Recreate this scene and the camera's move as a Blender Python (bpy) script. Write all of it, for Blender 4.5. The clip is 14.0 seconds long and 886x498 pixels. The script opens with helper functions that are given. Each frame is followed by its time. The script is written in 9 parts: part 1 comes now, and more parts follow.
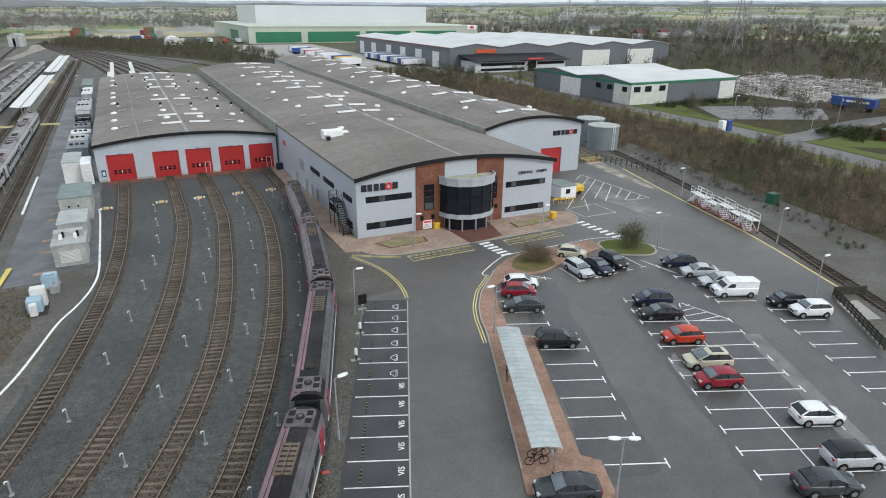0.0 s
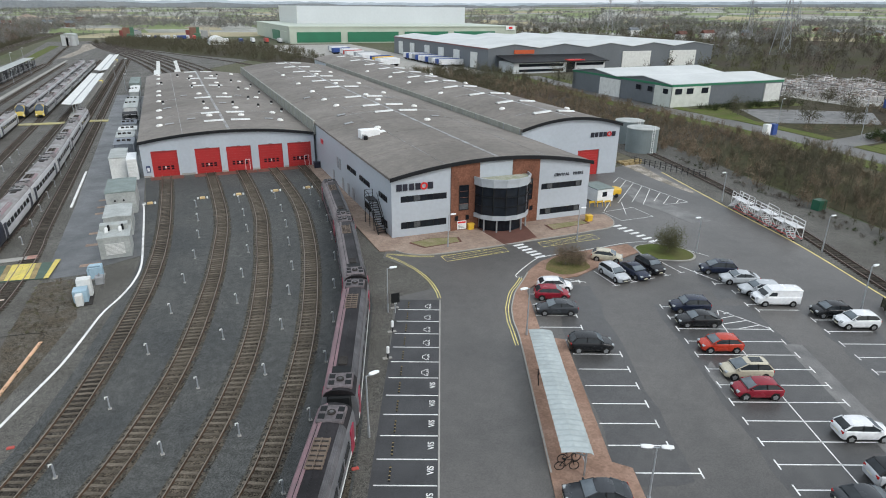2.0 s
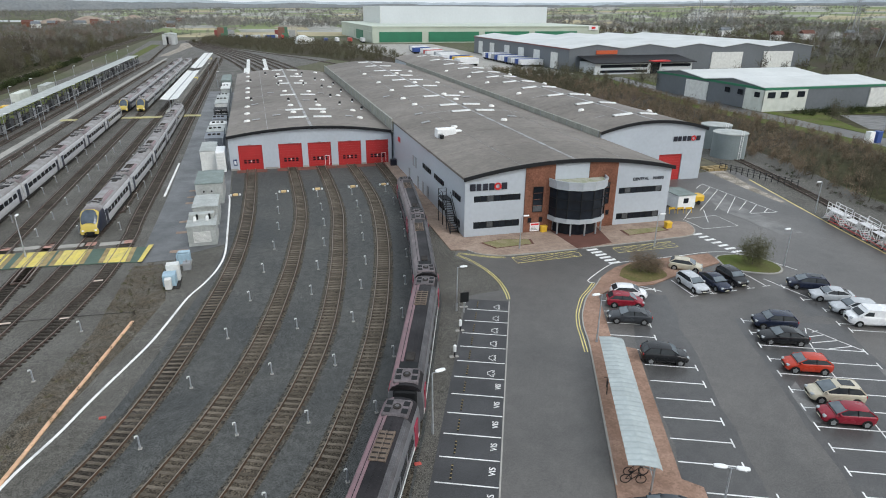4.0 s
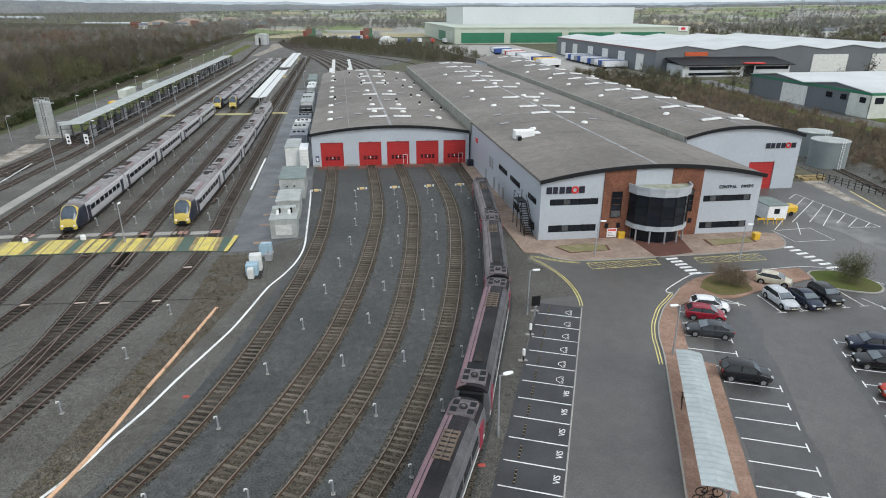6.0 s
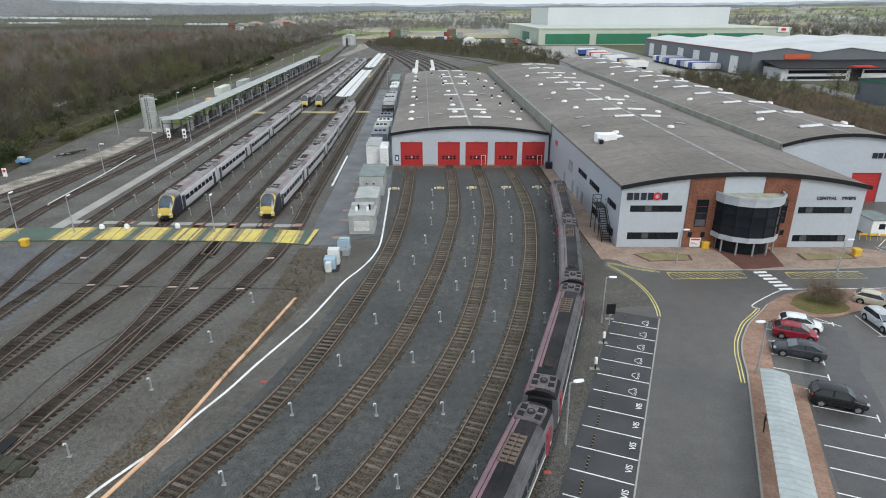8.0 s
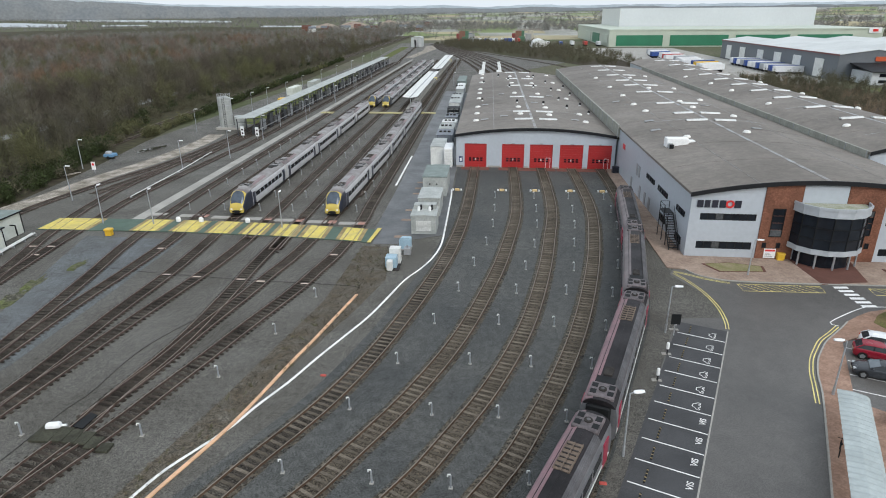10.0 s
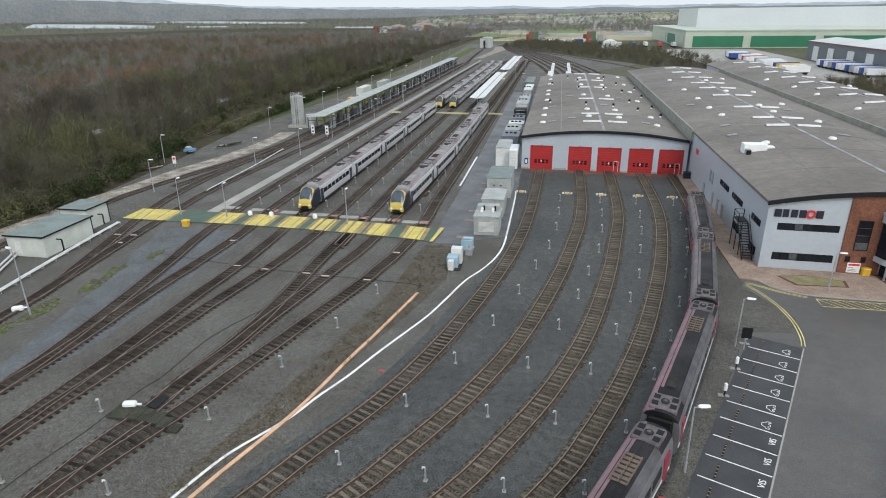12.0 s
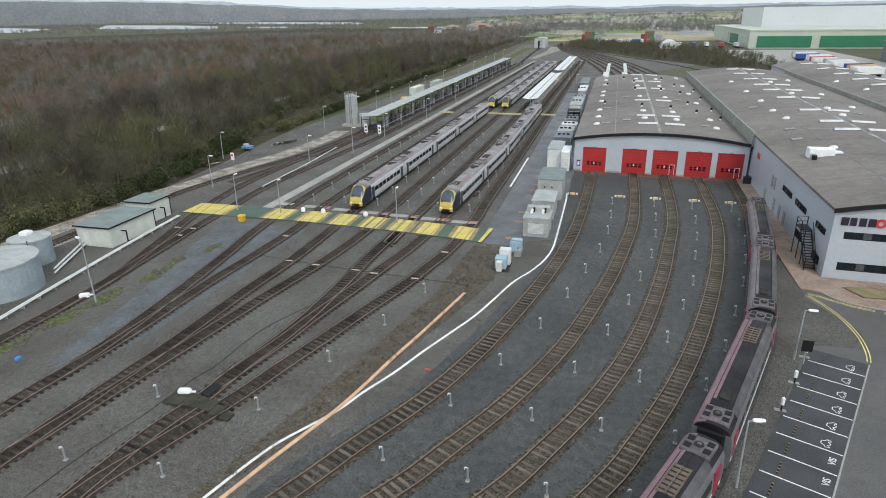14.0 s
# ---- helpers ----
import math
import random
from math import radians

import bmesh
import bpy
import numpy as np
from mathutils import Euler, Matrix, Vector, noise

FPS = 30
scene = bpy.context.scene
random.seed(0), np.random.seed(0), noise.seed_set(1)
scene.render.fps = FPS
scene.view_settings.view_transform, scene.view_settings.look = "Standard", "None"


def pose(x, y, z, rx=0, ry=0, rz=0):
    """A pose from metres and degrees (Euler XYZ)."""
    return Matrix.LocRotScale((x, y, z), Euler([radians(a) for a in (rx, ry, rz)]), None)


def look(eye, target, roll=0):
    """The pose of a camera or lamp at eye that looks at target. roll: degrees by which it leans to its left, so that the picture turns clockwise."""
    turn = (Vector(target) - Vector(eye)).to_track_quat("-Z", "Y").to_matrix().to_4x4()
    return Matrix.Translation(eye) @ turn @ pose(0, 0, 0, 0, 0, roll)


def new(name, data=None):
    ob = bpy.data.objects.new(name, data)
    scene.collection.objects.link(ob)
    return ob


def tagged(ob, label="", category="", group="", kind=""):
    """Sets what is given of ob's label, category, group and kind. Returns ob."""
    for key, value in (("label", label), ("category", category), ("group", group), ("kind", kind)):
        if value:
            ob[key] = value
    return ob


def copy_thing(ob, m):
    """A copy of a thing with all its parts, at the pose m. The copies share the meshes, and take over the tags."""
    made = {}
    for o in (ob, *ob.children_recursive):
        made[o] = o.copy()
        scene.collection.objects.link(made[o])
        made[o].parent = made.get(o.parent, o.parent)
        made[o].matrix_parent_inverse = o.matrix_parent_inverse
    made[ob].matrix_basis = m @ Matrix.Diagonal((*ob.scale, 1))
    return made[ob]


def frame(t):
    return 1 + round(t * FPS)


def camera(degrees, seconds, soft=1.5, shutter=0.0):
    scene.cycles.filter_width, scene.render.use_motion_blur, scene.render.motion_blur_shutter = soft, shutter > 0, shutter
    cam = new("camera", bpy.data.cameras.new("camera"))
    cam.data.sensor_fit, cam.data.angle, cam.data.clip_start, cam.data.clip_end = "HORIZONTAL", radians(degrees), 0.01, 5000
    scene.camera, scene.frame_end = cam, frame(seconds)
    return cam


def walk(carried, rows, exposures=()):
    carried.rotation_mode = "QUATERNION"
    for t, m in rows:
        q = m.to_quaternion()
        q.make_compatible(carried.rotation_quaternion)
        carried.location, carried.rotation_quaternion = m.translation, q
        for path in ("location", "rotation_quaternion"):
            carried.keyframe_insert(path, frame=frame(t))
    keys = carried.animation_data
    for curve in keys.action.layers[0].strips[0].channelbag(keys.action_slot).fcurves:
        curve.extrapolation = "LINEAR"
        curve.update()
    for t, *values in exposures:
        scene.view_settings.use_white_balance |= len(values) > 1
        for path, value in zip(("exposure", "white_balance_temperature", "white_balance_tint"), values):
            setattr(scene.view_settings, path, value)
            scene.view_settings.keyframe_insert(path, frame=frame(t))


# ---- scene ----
cam = camera(72.1, 14.0, soft=1.0)
EYE = 30.0
# seconds, yaw to the left, pitch, roll: a drone that turns where it hovers
ROWS = [
    (0.0, -27.21, -21.60, 0.59), (0.5, -26.82, -21.58, 0.59), (1.0, -26.25, -21.58, 0.58), (1.5, -25.22, -21.57, 0.59),
    (2.0, -23.80, -21.59, 0.60), (2.5, -22.07, -21.62, 0.54), (3.0, -20.15, -21.65, 0.49), (5.5, -11.25, -21.61, 0.18),
    (6.0, -9.22, -21.61, 0.10), (6.5, -7.23, -21.61, 0.02), (7.0, -5.27, -21.58, -0.05), (7.5, -3.40, -21.57, -0.08),
    (8.0, -1.73, -21.53, -0.15), (10.5, 5.96, -21.31, -0.51), (11.0, 7.53, -21.28, -0.55), (11.5, 9.01, -21.26, -0.62),
    (12.0, 10.63, -21.24, -0.68), (12.5, 11.98, -21.21, -0.72), (13.0, 13.35, -21.19, -0.79), (13.5, 14.40, -21.20, -0.85),
    (14.0, 15.51, -21.16, -0.90),
]
walk(cam, [(t, pose(0, 0, EYE, 0, 0, yaw) @ pose(0, 0, 0, 90 + pitch) @ pose(0, 0, 0, 0, 0, roll)) for t, yaw, pitch, roll in ROWS], exposures=[(0.0, 0.46), (14.0, 0.46)])

# ---- light: an overcast winter day ----
world = bpy.data.worlds.new("world")
scene.world = world
world.use_nodes = True
wn, wl = world.node_tree.nodes, world.node_tree.links
sky = wn.new("ShaderNodeTexSky")
sky.sky_type, sky.sun_disc = "NISHITA", False
sky.sun_elevation, sky.sun_rotation, sky.air_density, sky.dust_density = radians(28), radians(150), 1.0, 4.0
grey = wn.new("ShaderNodeMix")
grey.data_type = "RGBA"
grey.inputs["Factor"].default_value = 0.75
grey.inputs["B"].default_value = (8.9, 9.75, 10.6, 1)
wl.new(sky.outputs["Color"], grey.inputs["A"])
wl.new(grey.outputs["Result"], wn["Background"].inputs["Color"])
wn["Background"].inputs["Strength"].default_value = 0.085
sun = new("sun", bpy.data.lights.new("sun", "SUN"))
sun.data.energy, sun.data.angle, sun.data.color = 0.9, radians(25), (0.97, 0.99, 1.0)
sun.matrix_world = look((0, 0, 0), (-0.45, 0.75, -0.85))


# ---- materials ----
def mat(name, colour, rough=0.8, metal=0.0, vary=0.12, scale=0.4, fine=6.0, bump=0.15, other=None, amount=0.5, sharp=0.5, island=0.0, rand=0.0, coat=0.0, spec=None, stones=0.0, grain=0.5):
    """A painted, stone, soil or metal surface with variation at a large and a fine scale; other: a second colour in patches."""
    m = bpy.data.materials.new(name)
    m.use_nodes = True
    n, l = m.node_tree.nodes, m.node_tree.links
    p = n["Principled BSDF"]
    p.inputs["Roughness"].default_value, p.inputs["Metallic"].default_value = rough, metal
    p.inputs["Coat Weight"].default_value = coat
    p.inputs["Specular IOR Level"].default_value = spec if spec is not None else 0.5 if rough < 0.8 else 0.1
    co = n.new("ShaderNodeTexCoord")
    big, small = n.new("ShaderNodeTexNoise"), n.new("ShaderNodeTexNoise")
    big.inputs["Scale"].default_value, big.inputs["Detail"].default_value = scale, 5
    small.inputs["Scale"].default_value, small.inputs["Detail"].default_value = fine, 6
    for t in (big, small):
        l.new(co.outputs["Object"], t.inputs["Vector"])
    base = n.new("ShaderNodeMix")
    base.data_type = "RGBA"
    base.inputs["A"].default_value = (*colour, 1)
    base.inputs["B"].default_value = (*(other or [c * (1 + 2 * vary) for c in colour]), 1)
    ramp = n.new("ShaderNodeMapRange")
    ramp.inputs["From Min"].default_value, ramp.inputs["From Max"].default_value = amount - 0.25 * (1 - sharp), amount + 0.25 * (1 - sharp)
    l.new(big.outputs["Fac"], ramp.inputs["Value"])
    l.new(ramp.outputs["Result"], base.inputs["Factor"])
    hsv = n.new("ShaderNodeHueSaturation")
    l.new(base.outputs["Result"], hsv.inputs["Color"])
    val = n.new("ShaderNodeMapRange")
    val.inputs["From Min"].default_value, val.inputs["From Max"].default_value = 0.3, 0.7
    val.inputs["To Min"].default_value, val.inputs["To Max"].default_value = 1 - vary, 1 + vary
    l.new(small.outputs["Fac"], val.inputs["Value"])
    out = val.outputs["Result"]
    for amount_, socket in ((island, "island"), (rand, "rand")):
        if amount_:
            src = n.new("ShaderNodeNewGeometry").outputs["Random Per Island"] if socket == "island" else n.new("ShaderNodeObjectInfo").outputs["Random"]
            mr = n.new("ShaderNodeMapRange")
            mr.inputs["To Min"].default_value, mr.inputs["To Max"].default_value = 1 - amount_, 1 + amount_
            mul = n.new("ShaderNodeMath")
            mul.operation = "MULTIPLY"
            l.new(src, mr.inputs["Value"])
            l.new(mr.outputs["Result"], mul.inputs[0])
            l.new(out, mul.inputs[1])
            out = mul.outputs[0]
    if stones:
        cell = n.new("ShaderNodeTexVoronoi")
        cell.inputs["Scale"].default_value = stones
        l.new(co.outputs["Object"], cell.inputs["Vector"])
        sep = n.new("ShaderNodeSeparateColor")
        l.new(cell.outputs["Color"], sep.inputs["Color"])
        mr = n.new("ShaderNodeMapRange")
        mr.inputs["To Min"].default_value, mr.inputs["To Max"].default_value = 1 - grain, 1 + grain
        mul = n.new("ShaderNodeMath")
        mul.operation = "MULTIPLY"
        l.new(sep.outputs["Red"], mr.inputs["Value"])
        l.new(mr.outputs["Result"], mul.inputs[0])
        l.new(out, mul.inputs[1])
        out = mul.outputs[0]
    l.new(out, hsv.inputs["Value"])
    l.new(hsv.outputs["Color"], p.inputs["Base Color"])
    rr = n.new("ShaderNodeMapRange")
    rr.inputs["To Min"].default_value, rr.inputs["To Max"].default_value = max(0.02, rough - 0.12), min(1.0, rough + 0.12)
    l.new(big.outputs["Fac"], rr.inputs["Value"])
    l.new(rr.outputs["Result"], p.inputs["Roughness"])
    if bump:
        b = n.new("ShaderNodeBump")
        b.inputs["Strength"].default_value, b.inputs["Distance"].default_value = bump, 0.05
        l.new(small.outputs["Fac"], b.inputs["Height"])
        l.new(b.outputs["Normal"], p.inputs["Normal"])
    return m


def paint(name, colour, rough=0.35, **kw):
    kw = dict(dict(vary=0.05, scale=0.8, fine=3.0, bump=0.02), **kw)
    return mat(name, colour, rough, **kw)


def glass(name, colour=(0.012, 0.015, 0.02), rough=0.06, spec=0.4):
    return mat(name, colour, rough, vary=0.2, scale=0.5, fine=1.5, bump=0.0, spec=spec)


M = dict(
    # earth reaches the horizon, so some haze is put into its colour
    earth=mat("earth", (0.125, 0.115, 0.085), 0.95, vary=0.25, scale=0.012, fine=0.5, other=(0.085, 0.1, 0.05), bump=0.3),
    gravel=mat("track_gravel", (0.12, 0.114, 0.101), 0.72, vary=0.2, scale=0.16, fine=2.0, other=(0.074, 0.069, 0.058), bump=0.6, stones=19.0, grain=0.75, sharp=0.1, spec=0.35),
    gravel_blue=mat("blue_grey_ballast", (0.122, 0.132, 0.14), 0.75, vary=0.16, scale=0.3, fine=2.0, other=(0.085, 0.089, 0.087), bump=0.5, stones=18.0, grain=0.75, spec=0.35, sharp=0.1),
    grit=mat("dark_yard_grit", (0.052, 0.055, 0.054), 0.75, vary=0.22, scale=0.1, fine=1.3, other=(0.1, 0.1, 0.093), bump=0.4, amount=0.58, stones=21.0, grain=0.7, sharp=0.0, spec=0.3),
    asphalt=mat("asphalt", (0.126, 0.118, 0.109), 0.46, vary=0.1, scale=0.07, fine=0.7, other=(0.08, 0.0765, 0.073), bump=0.05, stones=20.0, grain=0.3, sharp=0.0),
    asphalt_damp=mat("damp_dark_asphalt", (0.06, 0.0585, 0.058), 0.36, vary=0.14, scale=0.25, fine=0.9, other=(0.09, 0.087, 0.084), bump=0.04, stones=20.0, grain=0.3, sharp=0.0, amount=0.56),
    asphalt_pale=mat("pale_worn_asphalt", (0.2, 0.195, 0.187), 0.6, vary=0.15, scale=0.4, fine=1.6, other=(0.135, 0.133, 0.13), bump=0.05, stones=14.0, grain=0.2),
    asphalt_wet=mat("damp_grey_asphalt", (0.125, 0.129, 0.132), 0.5, vary=0.16, scale=0.22, fine=0.9, other=(0.072, 0.076, 0.079), bump=0.03, stones=16.0, grain=0.3, sharp=0.2),
    bay=mat("bay_tarmac", (0.05, 0.05, 0.052), 0.55, vary=0.12, scale=0.35, fine=1.4, other=(0.036, 0.036, 0.038), bump=0.05, stones=20.0, grain=0.3),
    brick_paving=mat("brick_paving", (0.36, 0.275, 0.22), 0.85, vary=0.12, scale=0.4, fine=1.5, other=(0.29, 0.215, 0.172), bump=0.1, stones=7.0, grain=0.14),
    brick_orange=mat("orange_brown_paving", (0.34, 0.225, 0.17), 0.85, vary=0.12, scale=0.4, fine=1.5, other=(0.27, 0.172, 0.128), bump=0.1, stones=7.0, grain=0.14),
    paving_red=mat("dark_red_paving", (0.12, 0.06, 0.048), 0.8, vary=0.15, scale=0.3, fine=7.0, bump=0.2),
    concrete=mat("concrete", (0.32, 0.31, 0.285), 0.85, vary=0.12, scale=0.25, fine=5.0, bump=0.15),
    track_bed=mat("oily_track_bed", (0.088, 0.074, 0.057), 0.95, vary=0.25, scale=0.22, fine=2.5, other=(0.035, 0.03, 0.024), bump=0.4, amount=0.63, stones=15.0, grain=0.8, sharp=0.1),
    rust_margin=mat("rust_stained_grit", (0.085, 0.071, 0.053), 0.95, vary=0.25, scale=0.6, fine=2.2, other=(0.066, 0.066, 0.061), bump=0.4, stones=12.0, grain=0.85, sharp=0.2),
    # dark patches here stand for stains and for shadow between the rails
    track_bed_grey=mat("stained_shadowed_ballast", (0.085, 0.076, 0.064), 0.95, vary=0.25, scale=0.16, fine=2.5, other=(0.034, 0.029, 0.024), bump=0.4, stones=15.0, grain=0.8),
    sand=mat("pale_sandy_track", (0.4, 0.36, 0.315), 0.95, vary=0.2, scale=0.35, fine=3.0, other=(0.2, 0.18, 0.145), bump=0.3, stones=6.0, grain=0.3),
    dry_grass=mat("dry_olive_grass", (0.16, 0.13, 0.062), 0.95, vary=0.25, scale=0.5, fine=5.0, other=(0.12, 0.12, 0.045), bump=0.5),
    grass=mat("winter_grass", (0.095, 0.125, 0.03), 0.95, vary=0.25, scale=0.25, fine=6.0, other=(0.12, 0.12, 0.05), bump=0.5),
    sleeper=mat("timber_sleeper", (0.145, 0.125, 0.1), 0.9, vary=0.3, scale=0.25, fine=9.0, bump=0.3, rand=0.35, other=(0.06, 0.048, 0.037), amount=0.6, sharp=0.2),
    sleeper_dark=mat("dark_sleeper", (0.036, 0.029, 0.024), 0.9, vary=0.3, scale=1.0, fine=9.0, bump=0.3, rand=0.5, other=(0.056, 0.047, 0.038)),
    sleeper_far=mat("weathered_sleeper", (0.06, 0.052, 0.043), 0.9, vary=0.25, scale=1.0, fine=9.0, bump=0.3, island=0.3),
    rail=mat("rusty_rail", (0.06, 0.034, 0.02), 0.6, vary=0.2, scale=0.3, fine=4.0, bump=0.05),
    rail_top=mat("worn_tan_rail_head", (0.18, 0.15, 0.122), 0.45, metal=0.3, vary=0.15, scale=0.3, fine=4.0, bump=0.02),
    rail_top_dark=mat("brown_rail_head", (0.175, 0.142, 0.12), 0.5, metal=0.2, vary=0.2, scale=0.15, fine=4.0, bump=0.02),
    rail_dark=mat("brown_rail", (0.05, 0.03, 0.023), 0.6, vary=0.2, scale=0.3, fine=4.0, bump=0.05),
    white_line=mat("white_road_paint", (0.8, 0.8, 0.78), 0.7, vary=0.12, scale=0.6, fine=8.0, other=(0.55, 0.55, 0.54), bump=0.05, amount=0.6),
    yellow_line=mat("yellow_road_paint", (0.62, 0.53, 0.2), 0.7, vary=0.12, scale=0.5, fine=6.0, bump=0.05),
    yellow=mat("yellow_crossing_paint", (0.66, 0.54, 0.12), 0.75, vary=0.16, scale=0.6, fine=3.0, other=(0.55, 0.45, 0.15), bump=0.1),
    crossing_green=mat("grey_green_crossing_boards", (0.088, 0.125, 0.103), 0.8, vary=0.12, scale=0.4, fine=4.0, bump=0.15),
    clad=mat("pale_blue_grey_cladding", (0.43, 0.47, 0.515), 0.45, vary=0.04, scale=0.15, fine=2.0, bump=0.02),
    clad_dark=mat("black_roof_trim", (0.014, 0.015, 0.017), 0.6, vary=0.1, bump=0.02, spec=0.2),
    red_door=mat("red_roller_door", (0.40, 0.026, 0.026), 0.45, vary=0.06, scale=0.4, fine=3.0, bump=0.03),
    roof=mat("brown_grey_roof_sheet", (0.212, 0.189, 0.166), 0.68, vary=0.12, scale=0.06, fine=0.5, other=(0.145, 0.129, 0.113), bump=0.05, spec=0.35, stones=2.2, grain=0.1, sharp=0.2),
    white=paint("white_paint", (0.78, 0.79, 0.79), 0.45),
    offwhite=paint("off_white_paint", (0.62, 0.63, 0.61), 0.55, vary=0.08),
    brick=mat("brown_brick", (0.17, 0.078, 0.052), 0.85, vary=0.14, scale=0.5, fine=5.0, bump=0.15, stones=6.0, grain=0.18),
    glass=glass("dark_glass", spec=0.22),
    black=paint("black_paint", (0.012, 0.013, 0.014), 0.6, spec=0.2),
    steel=mat("galvanised_steel", (0.42, 0.43, 0.44), 0.45, metal=0.6, vary=0.1, scale=2.0, fine=10.0, bump=0.02),
    grey=paint("mid_grey_paint", (0.27, 0.28, 0.29), 0.5),
)


# ---- building helpers ----
class Mesh:
    """Collects vertices and faces of one mesh."""

    def __init__(self):
        self.v, self.f, self.mi, self.cur = [], [], [], 0

    def add(self, verts, faces):
        n = len(self.v)
        self.v += [tuple(p) for p in verts]
        self.f += [tuple(i + n for i in f) for f in faces]
        self.mi += [self.cur] * len(faces)
        return self

    def box(self, x0, x1, y0, y1, z0, z1, m=None):
        p = [(x, y, z) for z in (z0, z1) for y in (y0, y1) for x in (x0, x1)]
        if m is not None:
            p = [m @ Vector(q) for q in p]
        return self.add(p, [(0, 2, 3, 1), (4, 5, 7, 6), (0, 1, 5, 4), (1, 3, 7, 5), (3, 2, 6, 7), (2, 0, 4, 6)])

    def soft(self, x0, x1, y0, y1, z0, z1, r, m=None):
        """A box with bevelled upright and top edges."""
        def ring(i, z):
            c = r * 0.3
            a = [(x0 + i, y0 + i), (x1 - i, y0 + i), (x1 - i, y1 - i), (x0 + i, y1 - i)]
            pts = []
            for k, (x, y) in enumerate(a):
                sx, sy = (1, -1, -1, 1)[k], (1, 1, -1, -1)[k]
                e = [(x + sx * r, y), (x, y + sy * r)]
                pts += e if k in (1, 3) else e[::-1]
            return [(x, y, z) for x, y in pts]
        rings = [ring(0, z0), ring(0, z1 - r), ring(r * 0.6, z1)]
        n = 8
        v = [q for g in rings for q in g]
        if m is not None:
            v = [m @ Vector(q) for q in v]
        f = [(i, (i + 1) % n, n + (i + 1) % n, n + i) for i in range(n)] + [(n + i, n + (i + 1) % n, 2 * n + (i + 1) % n, 2 * n + i) for i in range(n)]
        return self.add(v, f + [tuple(range(2 * n, 3 * n)), tuple(range(n))[::-1]])

    def cyl(self, a, b, r0, r1=None, n=8, caps=True):
        a, b = Vector(a), Vector(b)
        r1 = r0 if r1 is None else r1
        q = (b - a).to_track_quat("Z", "Y").to_matrix()
        c = [q @ Vector((math.cos(k * math.tau / n), math.sin(k * math.tau / n), 0)) for k in range(n)]
        v = [a + r0 * d for d in c] + [b + r1 * d for d in c]
        f = [(k, (k + 1) % n, n + (k + 1) % n, n + k) for k in range(n)]
        return self.add(v, f + ([tuple(range(n))[::-1], tuple(range(n, 2 * n))] if caps else []))

    def bar(self, a, b, w, h=None):
        """A rectangular bar from a to b."""
        a, b = Vector(a), Vector(b)
        h = w if h is None else h
        q = (b - a).to_track_quat("X", "Z").to_matrix().to_4x4()
        q.translation = a
        return self.box(0, (b - a).length, -w / 2, w / 2, -h / 2, h / 2, q)

    def loft(self, rings, closed=True, caps=True):
        n = len(rings[0])
        v = [p for r in rings for p in r]
        f = []
        for k in range(len(rings) - 1):
            for i in range(n if closed else n - 1):
                j = (i + 1) % n
                f.append((k * n + i, k * n + j, (k + 1) * n + j, (k + 1) * n + i))
        if caps and closed:
            f += [tuple(range(n))[::-1], tuple(range((len(rings) - 1) * n, len(rings) * n))]
        return self.add(v, f)

    def slab(self, pts, z0, z1):
        """A polygon with thickness."""
        n = len(pts)
        area = sum(pts[i][0] * pts[(i + 1) % n][1] - pts[(i + 1) % n][0] * pts[i][1] for i in range(n))
        pts = pts if area > 0 else pts[::-1]
        return self.add([(x, y, z0) for x, y in pts] + [(x, y, z1) for x, y in pts],
                        [tuple(range(n))[::-1], tuple(range(n, 2 * n))] + [(i, (i + 1) % n, n + (i + 1) % n, n + i) for i in range(n)])

    def ribbon(self, line, w, z0, z1, dash=None):
        """A flat strip along a line of points."""
        left, right = offset(line, w / 2), offset(line, -w / 2)
        for i in range(len(line) - 1):
            if dash and (i % dash[0]) >= dash[1]:
                continue
            self.slab([left[i], left[i + 1], right[i + 1], right[i]], z0, z1)
        return self

    def data(self, name, *mats, shear=None, smooth=False, crease=None):
        d = bpy.data.meshes.new(name)
        d.from_pydata(self.v, [], self.f)
        for m in mats:
            d.materials.append(m)
        if len(mats) > 1:
            d.polygons.foreach_set("material_index", self.mi)
        if shear is not None:
            d.transform(shear)
        if smooth:
            d.polygons.foreach_set("use_smooth", [True] * len(self.f))
            d.set_sharp_from_angle(angle=radians(38))
        d.update()
        return d


def part(name, mesh, m, parent, label="", shear=None, smooth=False):
    """Links a mesh as one object under a thing or a part."""
    mats = m if isinstance(m, (list, tuple)) else [m]
    ob = new(name, mesh.data(name, *mats, shear=shear, smooth=smooth) if isinstance(mesh, Mesh) else mesh)
    ob.parent = parent
    return tagged(ob, label) if label else ob


def thing(name, label, category, group="", kind="", m=None):
    ob = new(name)
    ob.empty_display_size = 0.2
    if m is not None:
        ob.matrix_world = m
    return tagged(ob, label, category, group, kind)


def solid(name, mesh, m, label, category, group="", kind="", shear=None, smooth=False):
    return tagged(part(name, mesh, m, None, "", shear, smooth), label, category, group, kind)


